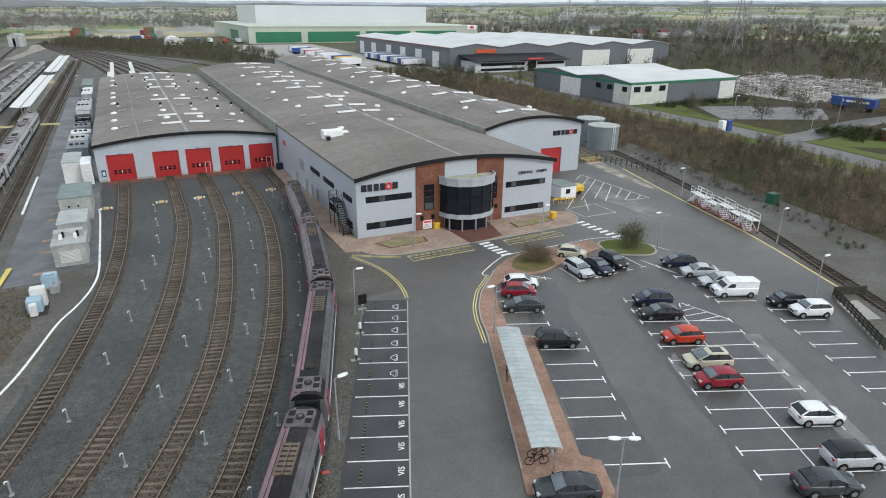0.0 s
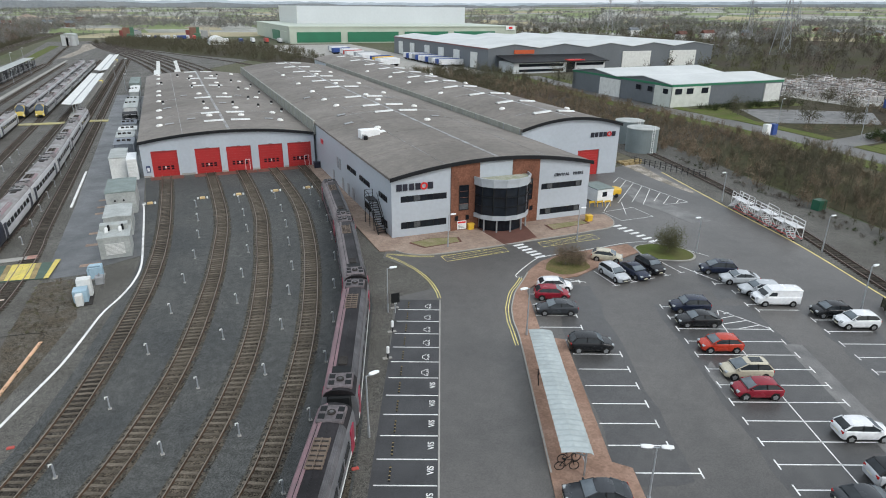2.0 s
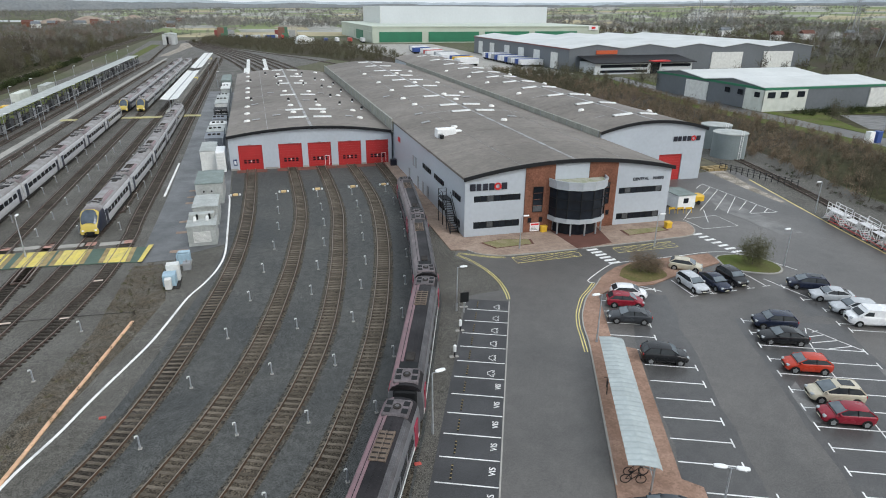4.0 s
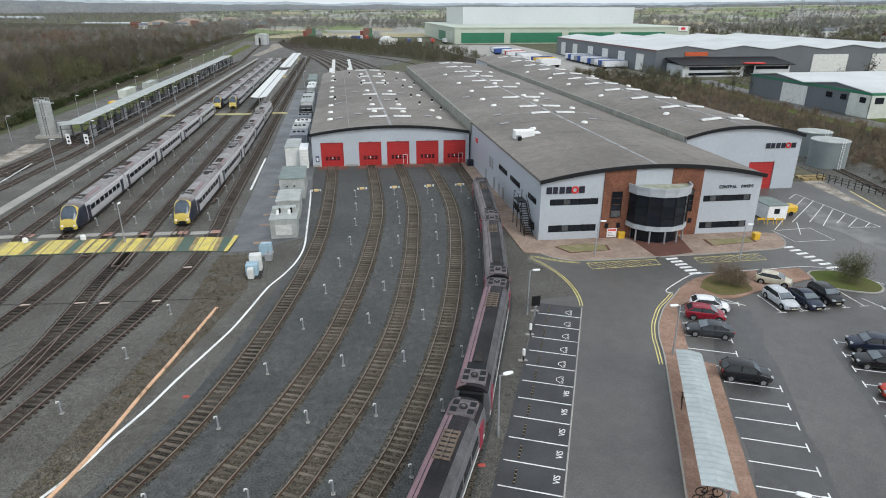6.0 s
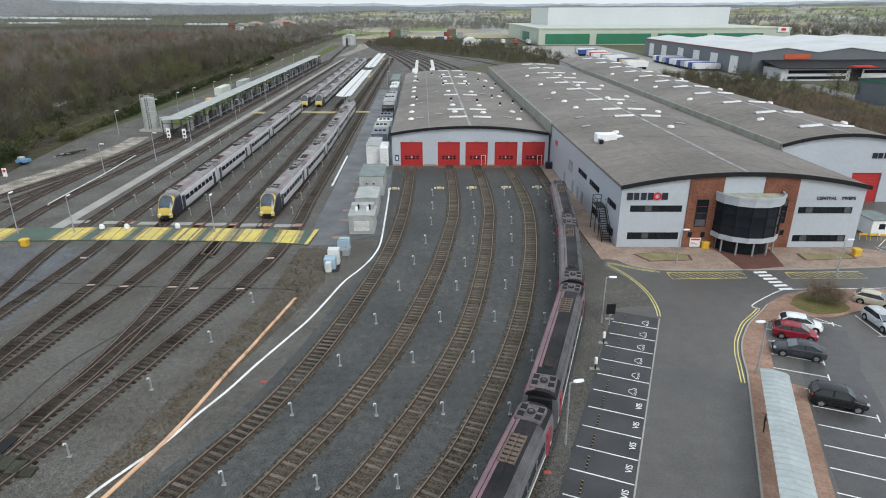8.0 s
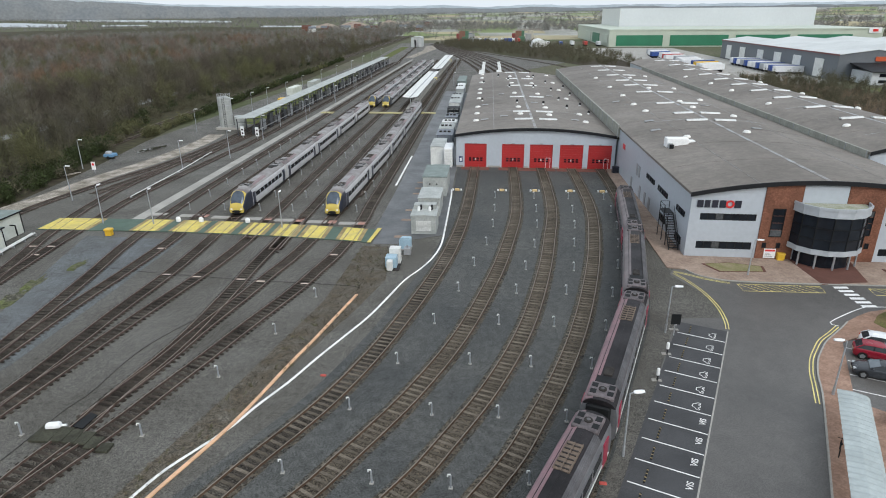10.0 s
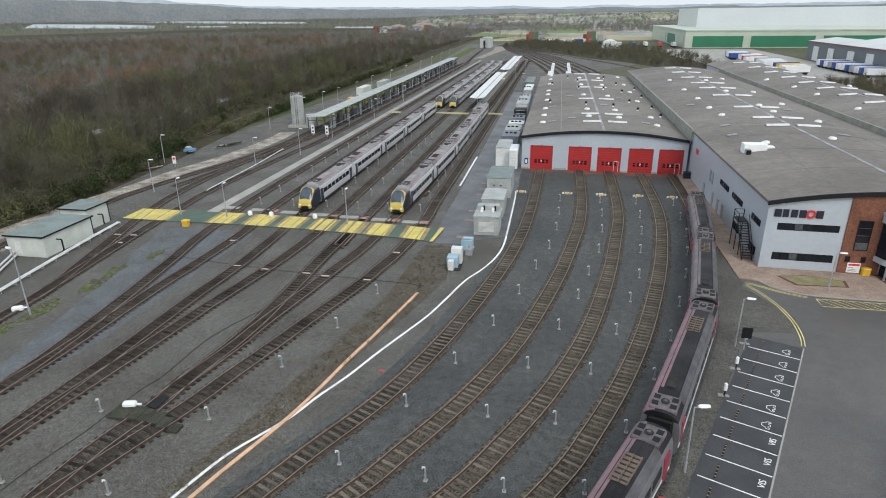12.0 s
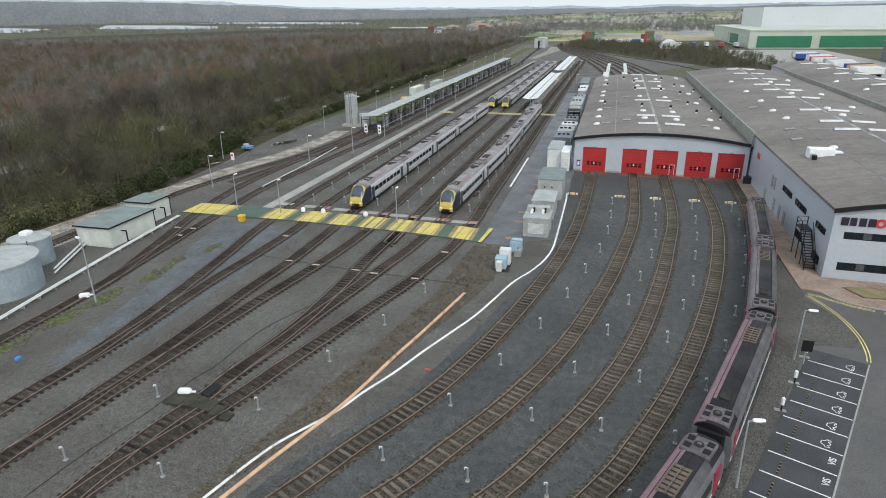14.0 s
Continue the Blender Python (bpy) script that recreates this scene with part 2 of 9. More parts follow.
def spline(ctrl, step=0.65):
    """A smooth line through the control points, in equal steps."""
    p = [np.array(c, float) for c in ctrl]
    p = [2 * p[0] - p[1]] + p + [2 * p[-1] - p[-2]]
    fine = []
    for a, b, c, d in zip(p, p[1:], p[2:], p[3:]):
        for t in np.linspace(0, 1, 24, endpoint=False):
            fine.append(0.5 * (2 * b + (c - a) * t + (2 * a - 5 * b + 4 * c - d) * t * t + (3 * b - a - 3 * c + d) * t ** 3))
    fine.append(p[-2])
    fine = np.array(fine)
    s = np.r_[0, np.cumsum(np.linalg.norm(np.diff(fine, axis=0), axis=1))]
    at = np.arange(0, s[-1], step)
    return np.c_[np.interp(at, s, fine[:, 0]), np.interp(at, s, fine[:, 1])]


def offset(line, d):
    """The line moved d to its left."""
    line = np.asarray(line, float)
    t = np.gradient(line, axis=0)
    t /= np.linalg.norm(t, axis=1)[:, None]
    return line + d * np.c_[-t[:, 1], t[:, 0]]


def straight(a, b, n=2):
    return np.linspace(np.array(a, float), np.array(b, float), n)


# ---- ground ----
ground = Mesh().slab([(-4300, -600), (4300, -600), (4300, 4300), (-4300, 4300)], -2.0, -0.06)
solid("ground", ground, M["earth"], "rough winter grass and bare earth reaching the horizon", "ground", kind="structure")


def zone(name, pts, m, label, z=0.0, depth=0.3, category="ground"):
    return solid(name, Mesh().slab(pts, z - depth, z), m, label, category, kind="structure")


zone("rail_yard_gravel", [(-92, -20), (30, -20), (30, 125), (-4, 130), (-4, 300), (60, 420), (0, 640), (-90, 640), (-78, 420), (-86, 150)], M["gravel"], "brown-grey gravel of the railway yard", 0.0)
yard_edge = spline([(-25, 15), (-21.3, 28.2), (-18.9, 33.6), (-15.0, 41.8), (-11.8, 52.2), (-8.6, 66.8), (-7.0, 75)], 2.0)
zone("yard_surface", [tuple(p) for p in yard_edge] + [(-5.9, 84), (-6.3, 123), (26, 121), (25.6, 96), (22.0, 84), (19.2, 67), (16.9, 57), (14.4, 50), (11.4, 41.7), (9.7, 37), (5.6, 27), (-1, 13)], M["grit"], "dark rolled grit between the depot tracks", 0.012)
zone("service_road", [(-16.6, 78), (-12.2, 78), (-12.4, 120), (-12.9, 174), (-13.5, 250), (-17.5, 250), (-17.0, 174), (-16.4, 110)], M["asphalt_wet"], "worn grey service road beside the shed", 0.012)
zone("container_apron", [(-12.2, 79), (-6.3, 82), (-6.5, 122), (-7.0, 245), (-13.4, 245), (-12.9, 174)], M["asphalt_wet"], "dark asphalt apron with brick strips under the plant cabins", 0.006)
zone("concrete_path", [(-55.6, 84), (-53.6, 84), (-53.0, 152), (-52.2, 260), (-51.0, 420), (-52.5, 420), (-53.9, 260), (-54.8, 152)], M["concrete"], "long pale concrete walkway between tracks", 0.012)
solid("sand_road", Mesh().ribbon(spline([(-90, 20), (-84, 42), (-81.5, 60), (-80.4, 72), (-79.0, 89), (-77.3, 98), (-75.8, 111), (-72.6, 126), (-71.2, 144), (-72.0, 158)], 2), 4.4, -0.2, 0.014), M["sand"], "pale sandy vehicle track along the wood", "track", kind="structure")
solid("sandy_margin", Mesh().ribbon(spline([(-80, 20), (-77.5, 42), (-75.6, 58), (-74.6, 72), (-74.0, 80)], 2), 1.6, -0.2, 0.012), M["sand"], "pale sandy margin beside the pump houses", "ground", kind="structure")

# car park, road and pavements: the bays lie square to this direction
BA, BS = Vector((-0.3985, -0.9172)), Vector((0.9172, -0.3985))


def park(o, along, across):
    """A place from an origin, metres towards the near end and metres to the right."""
    p = Vector(o) + along * BA + across * BS
    return p.x, p.y


zone("car_park", [(8, 29), (19.2, 56.6), (20.1, 58), (25, 58.5), (25.5, 62), (22.2, 69.5), (25.6, 76), (57, 75), (58, 98), (84, 98), (90, 98), (84.2, 78.4), (80.2, 64.6), (76.7, 51.6), (70.8, 36.5), (60.7, 25.6), (50, 12), (30, -12), (0, 0)], M["asphalt"], "damp dark asphalt of the approach road and car park", 0.014)
V0 = (23.9, 55.1)
for a0, a1, c0, c1 in ((0.4, 31.0, 23.6, 34.2), (-4.6, 27.4, 12.6, 17.6), (2.4, 22.0, 38.8, 44.4), (-9.5, -1.2, 31.4, 38.2)):
    pts = []
    for (pa, pc), (qa, qc) in (((a0, c0), (a1, c0)), ((a1, c0), (a1, c1)), ((a1, c1), (a0, c1)), ((a0, c1), (a0, c0))):
        for k in range(12):
            u, v = pa + (qa - pa) * k / 12, pc + (qc - pc) * k / 12
            pts.append(park(V0, u + 0.7 * noise.noise((u * 0.5, v * 0.5, 1)), v + 0.7 * noise.noise((u * 0.5, v * 0.5, 7))))
    zone("damp_bays", pts, M["asphalt_damp"], "darker damp asphalt under the parking bays", 0.0175, 0.02, "car park")
zone("visitor_bays", [park(V0, -0.4, -4.6), park(V0, -0.4, 0.1), park(V0, 44, 0.1), park(V0, 44, -4.6)], M["bay"], "darker tarmac strip of visitor bays", 0.022)
kerb_far = spline([(24.5, 71.0), (25.4, 69.5), (27.3, 68.3), (29.6, 67.8), (33.6, 67.6), (38.7, 67.5), (47.9, 67.45), (53.0, 67.6), (56.8, 67.8), (58.7, 69.2), (59.7, 71.1), (60.1, 73.4)], 0.8)
zone("front_pavement", [tuple(p) for p in kerb_far] + [(57.4, 74.6), (25.8, 75.8), (25.6, 122), (23.6, 122), (22.8, 96), (22.3, 84), (22.4, 71.6)], M["brick_paving"], "pinkish brick pavement round the office front", 0.12, 0.4, "pavement")
zone("shelter_pavement", [(35.9, 57.0), (34.5, 55.6), (32.8, 53.9), (31.4, 52.0), (30.3, 50.3), (29.2, 48.0), (28.6, 46.3), (27.5, 43.4), park(V0, 27.2, 7.8), park(V0, 29, 7.8), park(V0, 29, 8.3), park(V0, 27.6, 8.4), park(V0, 27.4, 12.2), park(V0, 31, 13.0), park(V0, 40, 13.2), park(V0, 40, 14.0), park(V0, 26.0, 13.7), park(V0, 25.4, 12.4), park(V0, 8.2, 12.3), park(V0, 7.6, 10.2), park(V0, -3.0, 10.0), park(V0, -5.4, 12.0), (42.0, 54.9), (45.6, 56.1), (50.0, 57.3), (54.4, 58.4), (54.7, 61.3), (50.6, 61.4), (43.5, 61.5), (40.3, 60.5), (38.6, 59.4), (37.0, 58.2)], M["brick_orange"], "pinkish brick pavement along the car park", 0.12, 0.4, "pavement")
zone("ballast_right", [(60.7, 25.6), (70.8, 36.5), (76.7, 51.6), (80.2, 64.6), (84.2, 78.4), (90, 98), (96, 150), (112, 150), (106, 100), (100, 80), (93, 45), (76, 15)], M["gravel"], "brown-grey gravel beside the single line", 0.004)


# ---- tracks ----
M["gravel_dark"] = mat("dirty_ballast", (0.088, 0.083, 0.074), 0.95, vary=0.35, scale=0.25, fine=1.8, other=(0.062, 0.056, 0.048), bump=0.3, stones=7.0, grain=0.6)
sleeper_data = {k: Mesh().box(-0.13, 0.13, -h, h, -0.12, 0.05).data("sleeper", M[k]) for k, h in (("sleeper", 1.05), ("sleeper_dark", 1.13))}


def track(ctrl, label, dark=False, singles=True, bed=True, gauge=1.505, step=0.68, order=[0], bedding=None):
    order[0] += 1
    lift = 0.002 * order[0]
    half = 1.13 if dark else 1.05
    t = thing("railway_track", label, "railway track", "depot tracks", "structure")
    line = spline(ctrl, step)
    key = "sleeper_dark" if dark else "sleeper"
    if bed:
        if not dark:
            part("track_margin", Mesh().ribbon(spline(ctrl, 2.6), 2.5, -0.2, 0.0145 + lift / 4), M["rust_margin"], t, "rust-stained grit beside the rails")
        part("track_bed", Mesh().ribbon(spline(ctrl, 2.6), 1.56 if not dark else 1.42, -0.2, 0.018 + lift / 2), M[bedding or ("track_bed" if not dark else "track_bed_grey")], t, "ballast with oil stains and dark patches")
    for side in (gauge / 2, -gauge / 2):
        path = offset(spline(ctrl, 1.3), side)
        a, b = offset(path, 0.042), offset(path, -0.042)
        c, d = offset(path, 0.08), offset(path, -0.08)
        rings = [[(*p, 0.2), (*q, 0.2), (*q, 0.15), (*s, 0.035), (*r, 0.035), (*p, 0.15)] for p, q, r, s in zip(a, b, c, d)]
        mesh = Mesh().loft([r[::-1] for r in rings])
        mesh.mi = [1 if len(f) == 4 and min(mesh.v[i][2] for i in f) > 0.19 else 0 for f in mesh.f]
        part("rail", mesh, [M["rail_dark"], M["rail_top_dark"]] if dark else [M["rail"], M["rail_top"]], t)
    tan = np.gradient(line, axis=0)
    rest = Mesh()
    for i, (p, d) in enumerate(zip(line, tan)):
        a = math.degrees(math.atan2(d[1], d[0])) + random.uniform(-1.5, 1.5)
        m = pose(p[0], p[1], lift, 0, 0, a)
        if singles and i < 300 and 24 < p[1] < (68 if dark else 112):
            o = new("sleeper", sleeper_data[key])
            o.parent = t
            o.matrix_local = m
        else:
            rest.box(-0.125, 0.125, -half, half, -0.12, 0.05, m)
    if rest.v:
        rest.mi = [1 if dark and rest.v[f[0]][1] > 76 else 0 for f in rest.f]
        tagged(part("sleepers_beyond", rest, [M[key], M["sleeper_far"]], t), kind="stuff")
    return t


YARD = dict(
    a=[(-26, 14), (-18.9, 28.2), (-16.5, 33.6), (-12.7, 41.8), (-9.5, 52.2), (-6.3, 66.8), (-4.6, 78), (-3.6, 90), (-3.0, 107), (-2.7, 130)],
    b=[(-22, 16), (-12.7, 29.5), (-9.7, 35), (-5.8, 43.2), (-2.1, 53.9), (1.2, 68.5), (3.1, 80.4), (4.5, 92), (5.0, 107), (4.95, 130)],
    c=[(-13.0, 20), (-5.6, 31.3), (-2.7, 36.8), (0.9, 44.9), (4.3, 55.6), (7.2, 70), (8.9, 82), (10.2, 93), (10.7, 107), (10.6, 130)],
    d=[(-7.0, 20), (1.1, 33.4), (3.7, 38.8), (7.0, 47.2), (10.1, 57.4), (13.3, 71.4), (15.4, 84), (16.6, 95), (16.9, 107), (16.6, 130)],
    e=[(-4.0, 12), (3.9, 27.1), (6.3, 32.5), (8.1, 37), (9.8, 41.7), (12.7, 50), (15.2, 57), (17.6, 67), (20.3, 84), (21.9, 96), (22.5, 112), (22.3, 130)],
)
for key, ctrl in YARD.items():
    track(ctrl, "curving depot track of rusty rails on timber sleepers", bedding="track_bed_grey" if key == "a" else None)
STABLING = [
    [(-57.0, 8), (-57.3, 30), (-57.4, 40.1), (-57.4, 46.9), (-57.9, 55.6), (-59.9, 64), (-62.0, 72), (-64.0, 79.4), (-66.5, 94), (-67.0, 110), (-65, 140), (-62, 170), (-60, 400)],
    [(-57.5, 47), (-58.0, 56), (-59.0, 66), (-59.9, 74), (-60.6, 83), (-61.6, 100), (-60.0, 130), (-58.2, 170), (-57, 400)],
    [(-47.4, 8), (-46.6, 30.6), (-46.2, 37), (-46.2, 42.6), (-47.2, 54), (-48.7, 66), (-50.3, 78), (-51.2, 100), (-51, 142), (-50, 400)],
    [(-46.2, 36), (-45.5, 43), (-45.3, 57), (-44.8, 66.7), (-44.6, 78), (-45.4, 89), (-45.6, 120), (-45, 400)],
    [(-41.6, 8), (-40.9, 26), (-40.5, 34.4), (-40.2, 39), (-39.9, 44.3), (-39.6, 56), (-39.0, 67.3), (-39.2, 80), (-39.5, 90), (-39.4, 120), (-39, 420)],
    [(-40.8, 27), (-39.6, 34.6), (-38.9, 39.4), (-38.0, 45.5), (-36.5, 56), (-34.8, 66.5), (-33.9, 76), (-33.7, 88), (-34.0, 108), (-34.4, 420)],
    [(-33.6, 8), (-32.6, 28.9), (-31.2, 36.6), (-30.8, 41.2), (-29.9, 46.8), (-29.4, 52.8), (-29.3, 62), (-29.4, 69), (-29.2, 77), (-28.9, 88), (-28.6, 102), (-28.2, 420)],
    [(-31.3, 38), (-30.6, 41.6), (-29.5, 46.9), (-28.7, 52.8), (-27.3, 60.5), (-26.4, 66.5), (-25.4, 72), (-24.6, 80), (-24.2, 88), (-23.2, 104), (-22.6, 130), (-22.6, 420)],
    [(-34.5, 8), (-32.6, 24), (-31.0, 29.6), (-28.5, 37.2), (-27.3, 42), (-25.7, 48), (-24.5, 52.9), (-21.9, 62.7), (-20.9, 68), (-20.0, 73), (-19.3, 81), (-19.1, 90), (-19.3, 101), (-19.2, 162), (-19.6, 420)],
]
for ctrl in STABLING:
    track(ctrl, "straight siding of brown rails on dark sleepers", dark=True)
track([(58, 5), (70.4, 30.9), (76.1, 43.3), (81.6, 55.4), (87.1, 69.0), (94.0, 92.0), (99, 115), (104, 150), (108, 240)], "single line curving past the car park", dark=True)
for k in range(7):
    track([(-3.5 + 4.6 * k, 246), (-3.0 + 4.4 * k, 300), (-9 + 4.2 * k, 360), (-24 + 3.6 * k, 450), (-44 + 2.6 * k, 540), (-56 + 2 * k, 620)], "siding leaving the far end of the sheds", dark=True, singles=False, step=1.0)
track([(60, 250), (58, 300), (46, 350), (22, 420), (-8, 490), (-40, 560), (-58, 620)], "outer curve from the east shed", dark=True, singles=False, step=1.0)
for x in (-3.8, 5.2):
    trough = Mesh()
    for k in range(14):
        trough.box(x - 0.9, x + 0.9, 322 + 5.6 * k, 322 + 5.6 * k + 4.2, 0.05, 0.22)
    tagged(solid("inspection_covers", trough, M["offwhite"], "row of white inspection pit covers", "pit cover"), kind="stuff")

# ---- depot buildings ----
SH = Matrix(((1, 0, 0, 0), (-0.04, 1, 0, 26 * 0.04), (0, 0, 1, 0), (0, 0, 0, 1)))


def arc(x, x0, x1, eave, crown):
    u = (2 * x - x0 - x1) / (x1 - x0)
    return eave + (crown - eave) * (1 - u * u)


def upright(mesh, pts, y0, y1):
    """A polygon in x and z with thickness in y."""
    n = len(pts)
    mesh.add([(x, y0, z) for x, z in pts] + [(x, y1, z) for x, z in pts],
             [tuple(range(n)), tuple(range(n, 2 * n))[::-1]] + [((i + 1) % n, i, n + i, n + (i + 1) % n) for i in range(n)])


def front_wall(x0, x1, y, eave, crown, holes, thick=0.35):
    """An end wall under the arched roof, with openings (xa, xb, za, zb) that go through it."""
    w = Mesh()
    xs = sorted({x0, x1, *[h[0] for h in holes], *[h[1] for h in holes], *np.linspace(x0, x1, 25)})
    for a, b in zip(xs, xs[1:]):
        if b - a < 1e-4:
            continue
        cuts = sorted((h[2], h[3]) for h in holes if h[0] <= a + 1e-6 and h[1] >= b - 1e-6)
        low = 0.0
        for za, zb in cuts:
            if za > low:
                upright(w, [(a, low), (b, low), (b, za), (a, za)], y, y + thick)
            low = zb
        upright(w, [(a, low), (b, low), (b, arc(b, x0, x1, eave, crown)), (a, arc(a, x0, x1, eave, crown))], y, y + thick)
    return w


def arched_roof(x0, x1, y0, y1, eave, crown, over=0.35, n=28):
    rings = []
    for y in (y0 - over, y1 + over):
        xs = np.linspace(x0 - 0.2, x1 + 0.2, n)
        top = [(x, y, arc(x, x0, x1, eave, crown) + 0.35) for x in xs]
        low = [(x, y, arc(x, x0, x1, eave, crown) + 0.02) for x in xs[::-1]]
        rings.append(low[::-1][::-1] + top)
    m = Mesh()
    return m.loft(rings)


def fascia(x0, x1, y, eave, crown, h=0.55, n=28):
    m = Mesh()
    xs = np.linspace(x0 - 0.3, x1 + 0.3, n)
    for a, b in zip(xs, xs[1:]):
        za, zb = arc(a, x0, x1, eave, crown), arc(b, x0, x1, eave, crown)
        upright(m, [(a, za - 0.1), (b, zb - 0.1), (b, zb + h - 0.1), (a, za + h - 0.1)], y - 0.5, y - 0.36)
    return m


def shed(name, label, x0, x1, y0, y1, eave, crown, holes):
    t = thing(name, label, "building", "depot sheds", "structure")
    part("front_wall", front_wall(x0, x1, y0, eave, crown, holes), M["clad"], t, shear=SH)
    part("back_wall", front_wall(x0, x1, y1 - 0.35, eave, crown, []), M["clad"], t, shear=SH)
    part("side_wall", Mesh().box(x0, x0 + 0.3, y0 + 0.352, y1 - 0.352, 0, eave), M["clad"], t, shear=SH)
    part("side_wall", Mesh().box(x1 - 0.3, x1, y0 + 0.352, y1 - 0.352, 0, eave), M["clad"], t, shear=SH)
    part("roof", arched_roof(x0, x1, y0, y1, eave, crown), M["roof"], t, "brown-grey curved sheet roof", shear=SH)
    part("fascia", fascia(x0, x1, y0, eave, crown), M["clad_dark"], t, "black curved roof edge", shear=SH)
    return t


DOORS = [(-4.9, -0.4), (2.7, 7.2), (8.35, 12.9), (14.3, 18.9), (19.9, 24.5)]
shed_left = shed("train_shed", "low pale-grey train shed with five red roller doors", -6.6, 25.2, 122.0, 243, 6.35, 7.75, [(a, b, 0, 4.85) for a, b in DOORS])
WIN = [(26.9, 33.7, 5.05, 5.95), (26.9, 33.7, 1.2, 2.2), (48.9, 55.95, 4.85, 5.75), (48.9, 55.95, 0.9, 1.85)]
shed_mid = shed("office_shed", "tall pale-grey depot building with brick and glass entrance", 25.6, 57.2, 75.6, 246, 8.35, 10.1, WIN)
shed_right = shed("right_train_shed", "pale-grey train shed with a red door beside the office", 57.62, 78.8, 96.6, 268, 9.4, 11.0, [(69.8, 74.6, 0, 4.95)])


def roller_door(parent, a, b, y, h):
    d = Mesh()
    for k in range(10):
        d.box(a, b, y + 0.2, y + 0.27, k * h / 10 + 0.01, (k + 1) * h / 10 - 0.01)
    d.box(a, b, y + 0.27, y + 0.3, 0, h)
    return part("roller_door", d, M["red_door"], parent, "closed red roller door", shear=SH)


for a, b in DOORS:
    roller_door(shed_left, a, b, 122.0, 4.85)
roller_door(shed_right, 69.8, 74.6, 96.6, 4.95)


# ---- office front ----
F0 = 75.6


def glazing(name, parent, x0, x1, z0, z1, y, n, rows=1, shear=SH, surround=None):
    """A window band: frame, mullions and single panes."""
    w = part(name, Mesh(), surround or M["black"], parent)
    fr = Mesh()
    for a, b, c, d in ((x0, x1, z0, z0 + 0.07), (x0, x1, z1 - 0.07, z1), (x0, x0 + 0.07, z0 + 0.07, z1 - 0.07), (x1 - 0.07, x1, z0 + 0.07, z1 - 0.07)):
        fr.box(a, b, y + 0.06, y + 0.2, c, d)
    for k in range(1, n):
        x = x0 + (x1 - x0) * k / n
        fr.box(x - 0.04, x + 0.04, y + 0.07, y + 0.18, z0 + 0.07, z1 - 0.07)
    bpy.data.objects.remove(w)
    w = part(name, fr, surround or M["black"], parent, "dark-framed window band", shear=shear)
    for k in range(n):
        for r in range(rows):
            a, b = x0 + (x1 - x0) * k / n, x0 + (x1 - x0) * (k + 1) / n
            c, d = z0 + (z1 - z0) * r / rows, z0 + (z1 - z0) * (r + 1) / rows
            blind = M["blind"] if (k * 7 + r * 3 + int(x0)) % 5 == 0 else M["glass"]
            part("pane", Mesh().box(a + 0.03, b - 0.03, y + 0.13, y + 0.15, c + 0.03, d - 0.03), blind, w, shear=shear)
    return w


M["blind"] = mat("window_with_blind", (0.07, 0.075, 0.08), 0.15, vary=0.2, scale=2, fine=6, bump=0)
M["band"] = paint("pale_grey_metal_band", (0.4, 0.43, 0.46), 0.4)
for h in WIN:
    glazing("window", shed_mid, *h, F0, 7)
SB = Mesh()
for a, b in ((34.3, 38.66), (43.9, 48.35)):
    xs = np.linspace(a, b, 7)
    for p, q in zip(xs, xs[1:]):
        upright(SB, [(p, 0.0), (q, 0.0), (q, arc(q, 25.6, 57.2, 8.35, 10.1) - 0.1), (p, arc(p, 25.6, 57.2, 8.35, 10.1) - 0.1)], F0 - 0.14, F0 - 0.003)
part("brick_panel", SB, M["brick"], shed_mid, "brown brick panels beside the entrance", shear=SH)
for a, b, z0, z1, n, r in ((35.5, 37.0, 3.1, 6.8, 1, 4), (46.3, 47.3, 3.6, 6.8, 1, 4)):
    glazing("stair_window", shed_mid, a, b, z0, z1, F0 - 0.28, n, r)
for a, z in ((34.9, 1.6), (36.6, 1.6), (47.0, 1.9)):
    glazing("small_window", shed_mid, a, a + 0.5, z, z + 0.7, F0 - 0.28, 1)
part("white_panel", Mesh().box(38.7, 43.85, F0 - 0.1, F0 - 0.004, 7.3, 9.75), M["clad"], shed_mid, "pale panel above the drum", shear=SH)


def drum_ring(r, n=8, cx=42.1, depth=0.82):
    return [(cx + r * math.cos(math.pi * (1 + k / (n - 1))), F0 - 0.15 + depth * r * math.sin(math.pi * (1 + k / (n - 1)))) for k in range(n)]


def drum_band(name, r, z0, z1, m, label):
    ring = drum_ring(r)
    d = Mesh()
    d.loft([[(x, y, z0) for x, y in ring], [(x, y, z1) for x, y in ring]], closed=True)
    return part(name, d, m, shed_mid, label, shear=SH)


drum_band("drum_base_band", 4.25, 1.95, 2.6, M["band"], "pale metal band under the glass drum")
drum_band("drum_glass", 4.1, 2.602, 6.75, M["glass"], "dark curtain glass of the rounded entrance")
drum_band("drum_top_band", 4.3, 6.752, 7.6, M["band"], "pale metal band above the glass drum")
drum_band("drum_entrance", 3.3, 0.12, 1.948, M["glass"], "dark glazed entrance lobby")
ring = drum_ring(4.13)
for x, y in ring[1:-1]:
    part("mullion", Mesh().box(x - 0.05, x + 0.05, y - 0.05, y + 0.05, 2.61, 6.74), M["black"], shed_mid, shear=SH)
for z in (3.9, 5.3):
    rr = drum_ring(4.14)
    d = Mesh()
    for p, q in zip(rr, rr[1:]):
        d.bar((*p, z), (*q, z), 0.08)
    part("transom", d, M["black"], shed_mid, shear=SH)
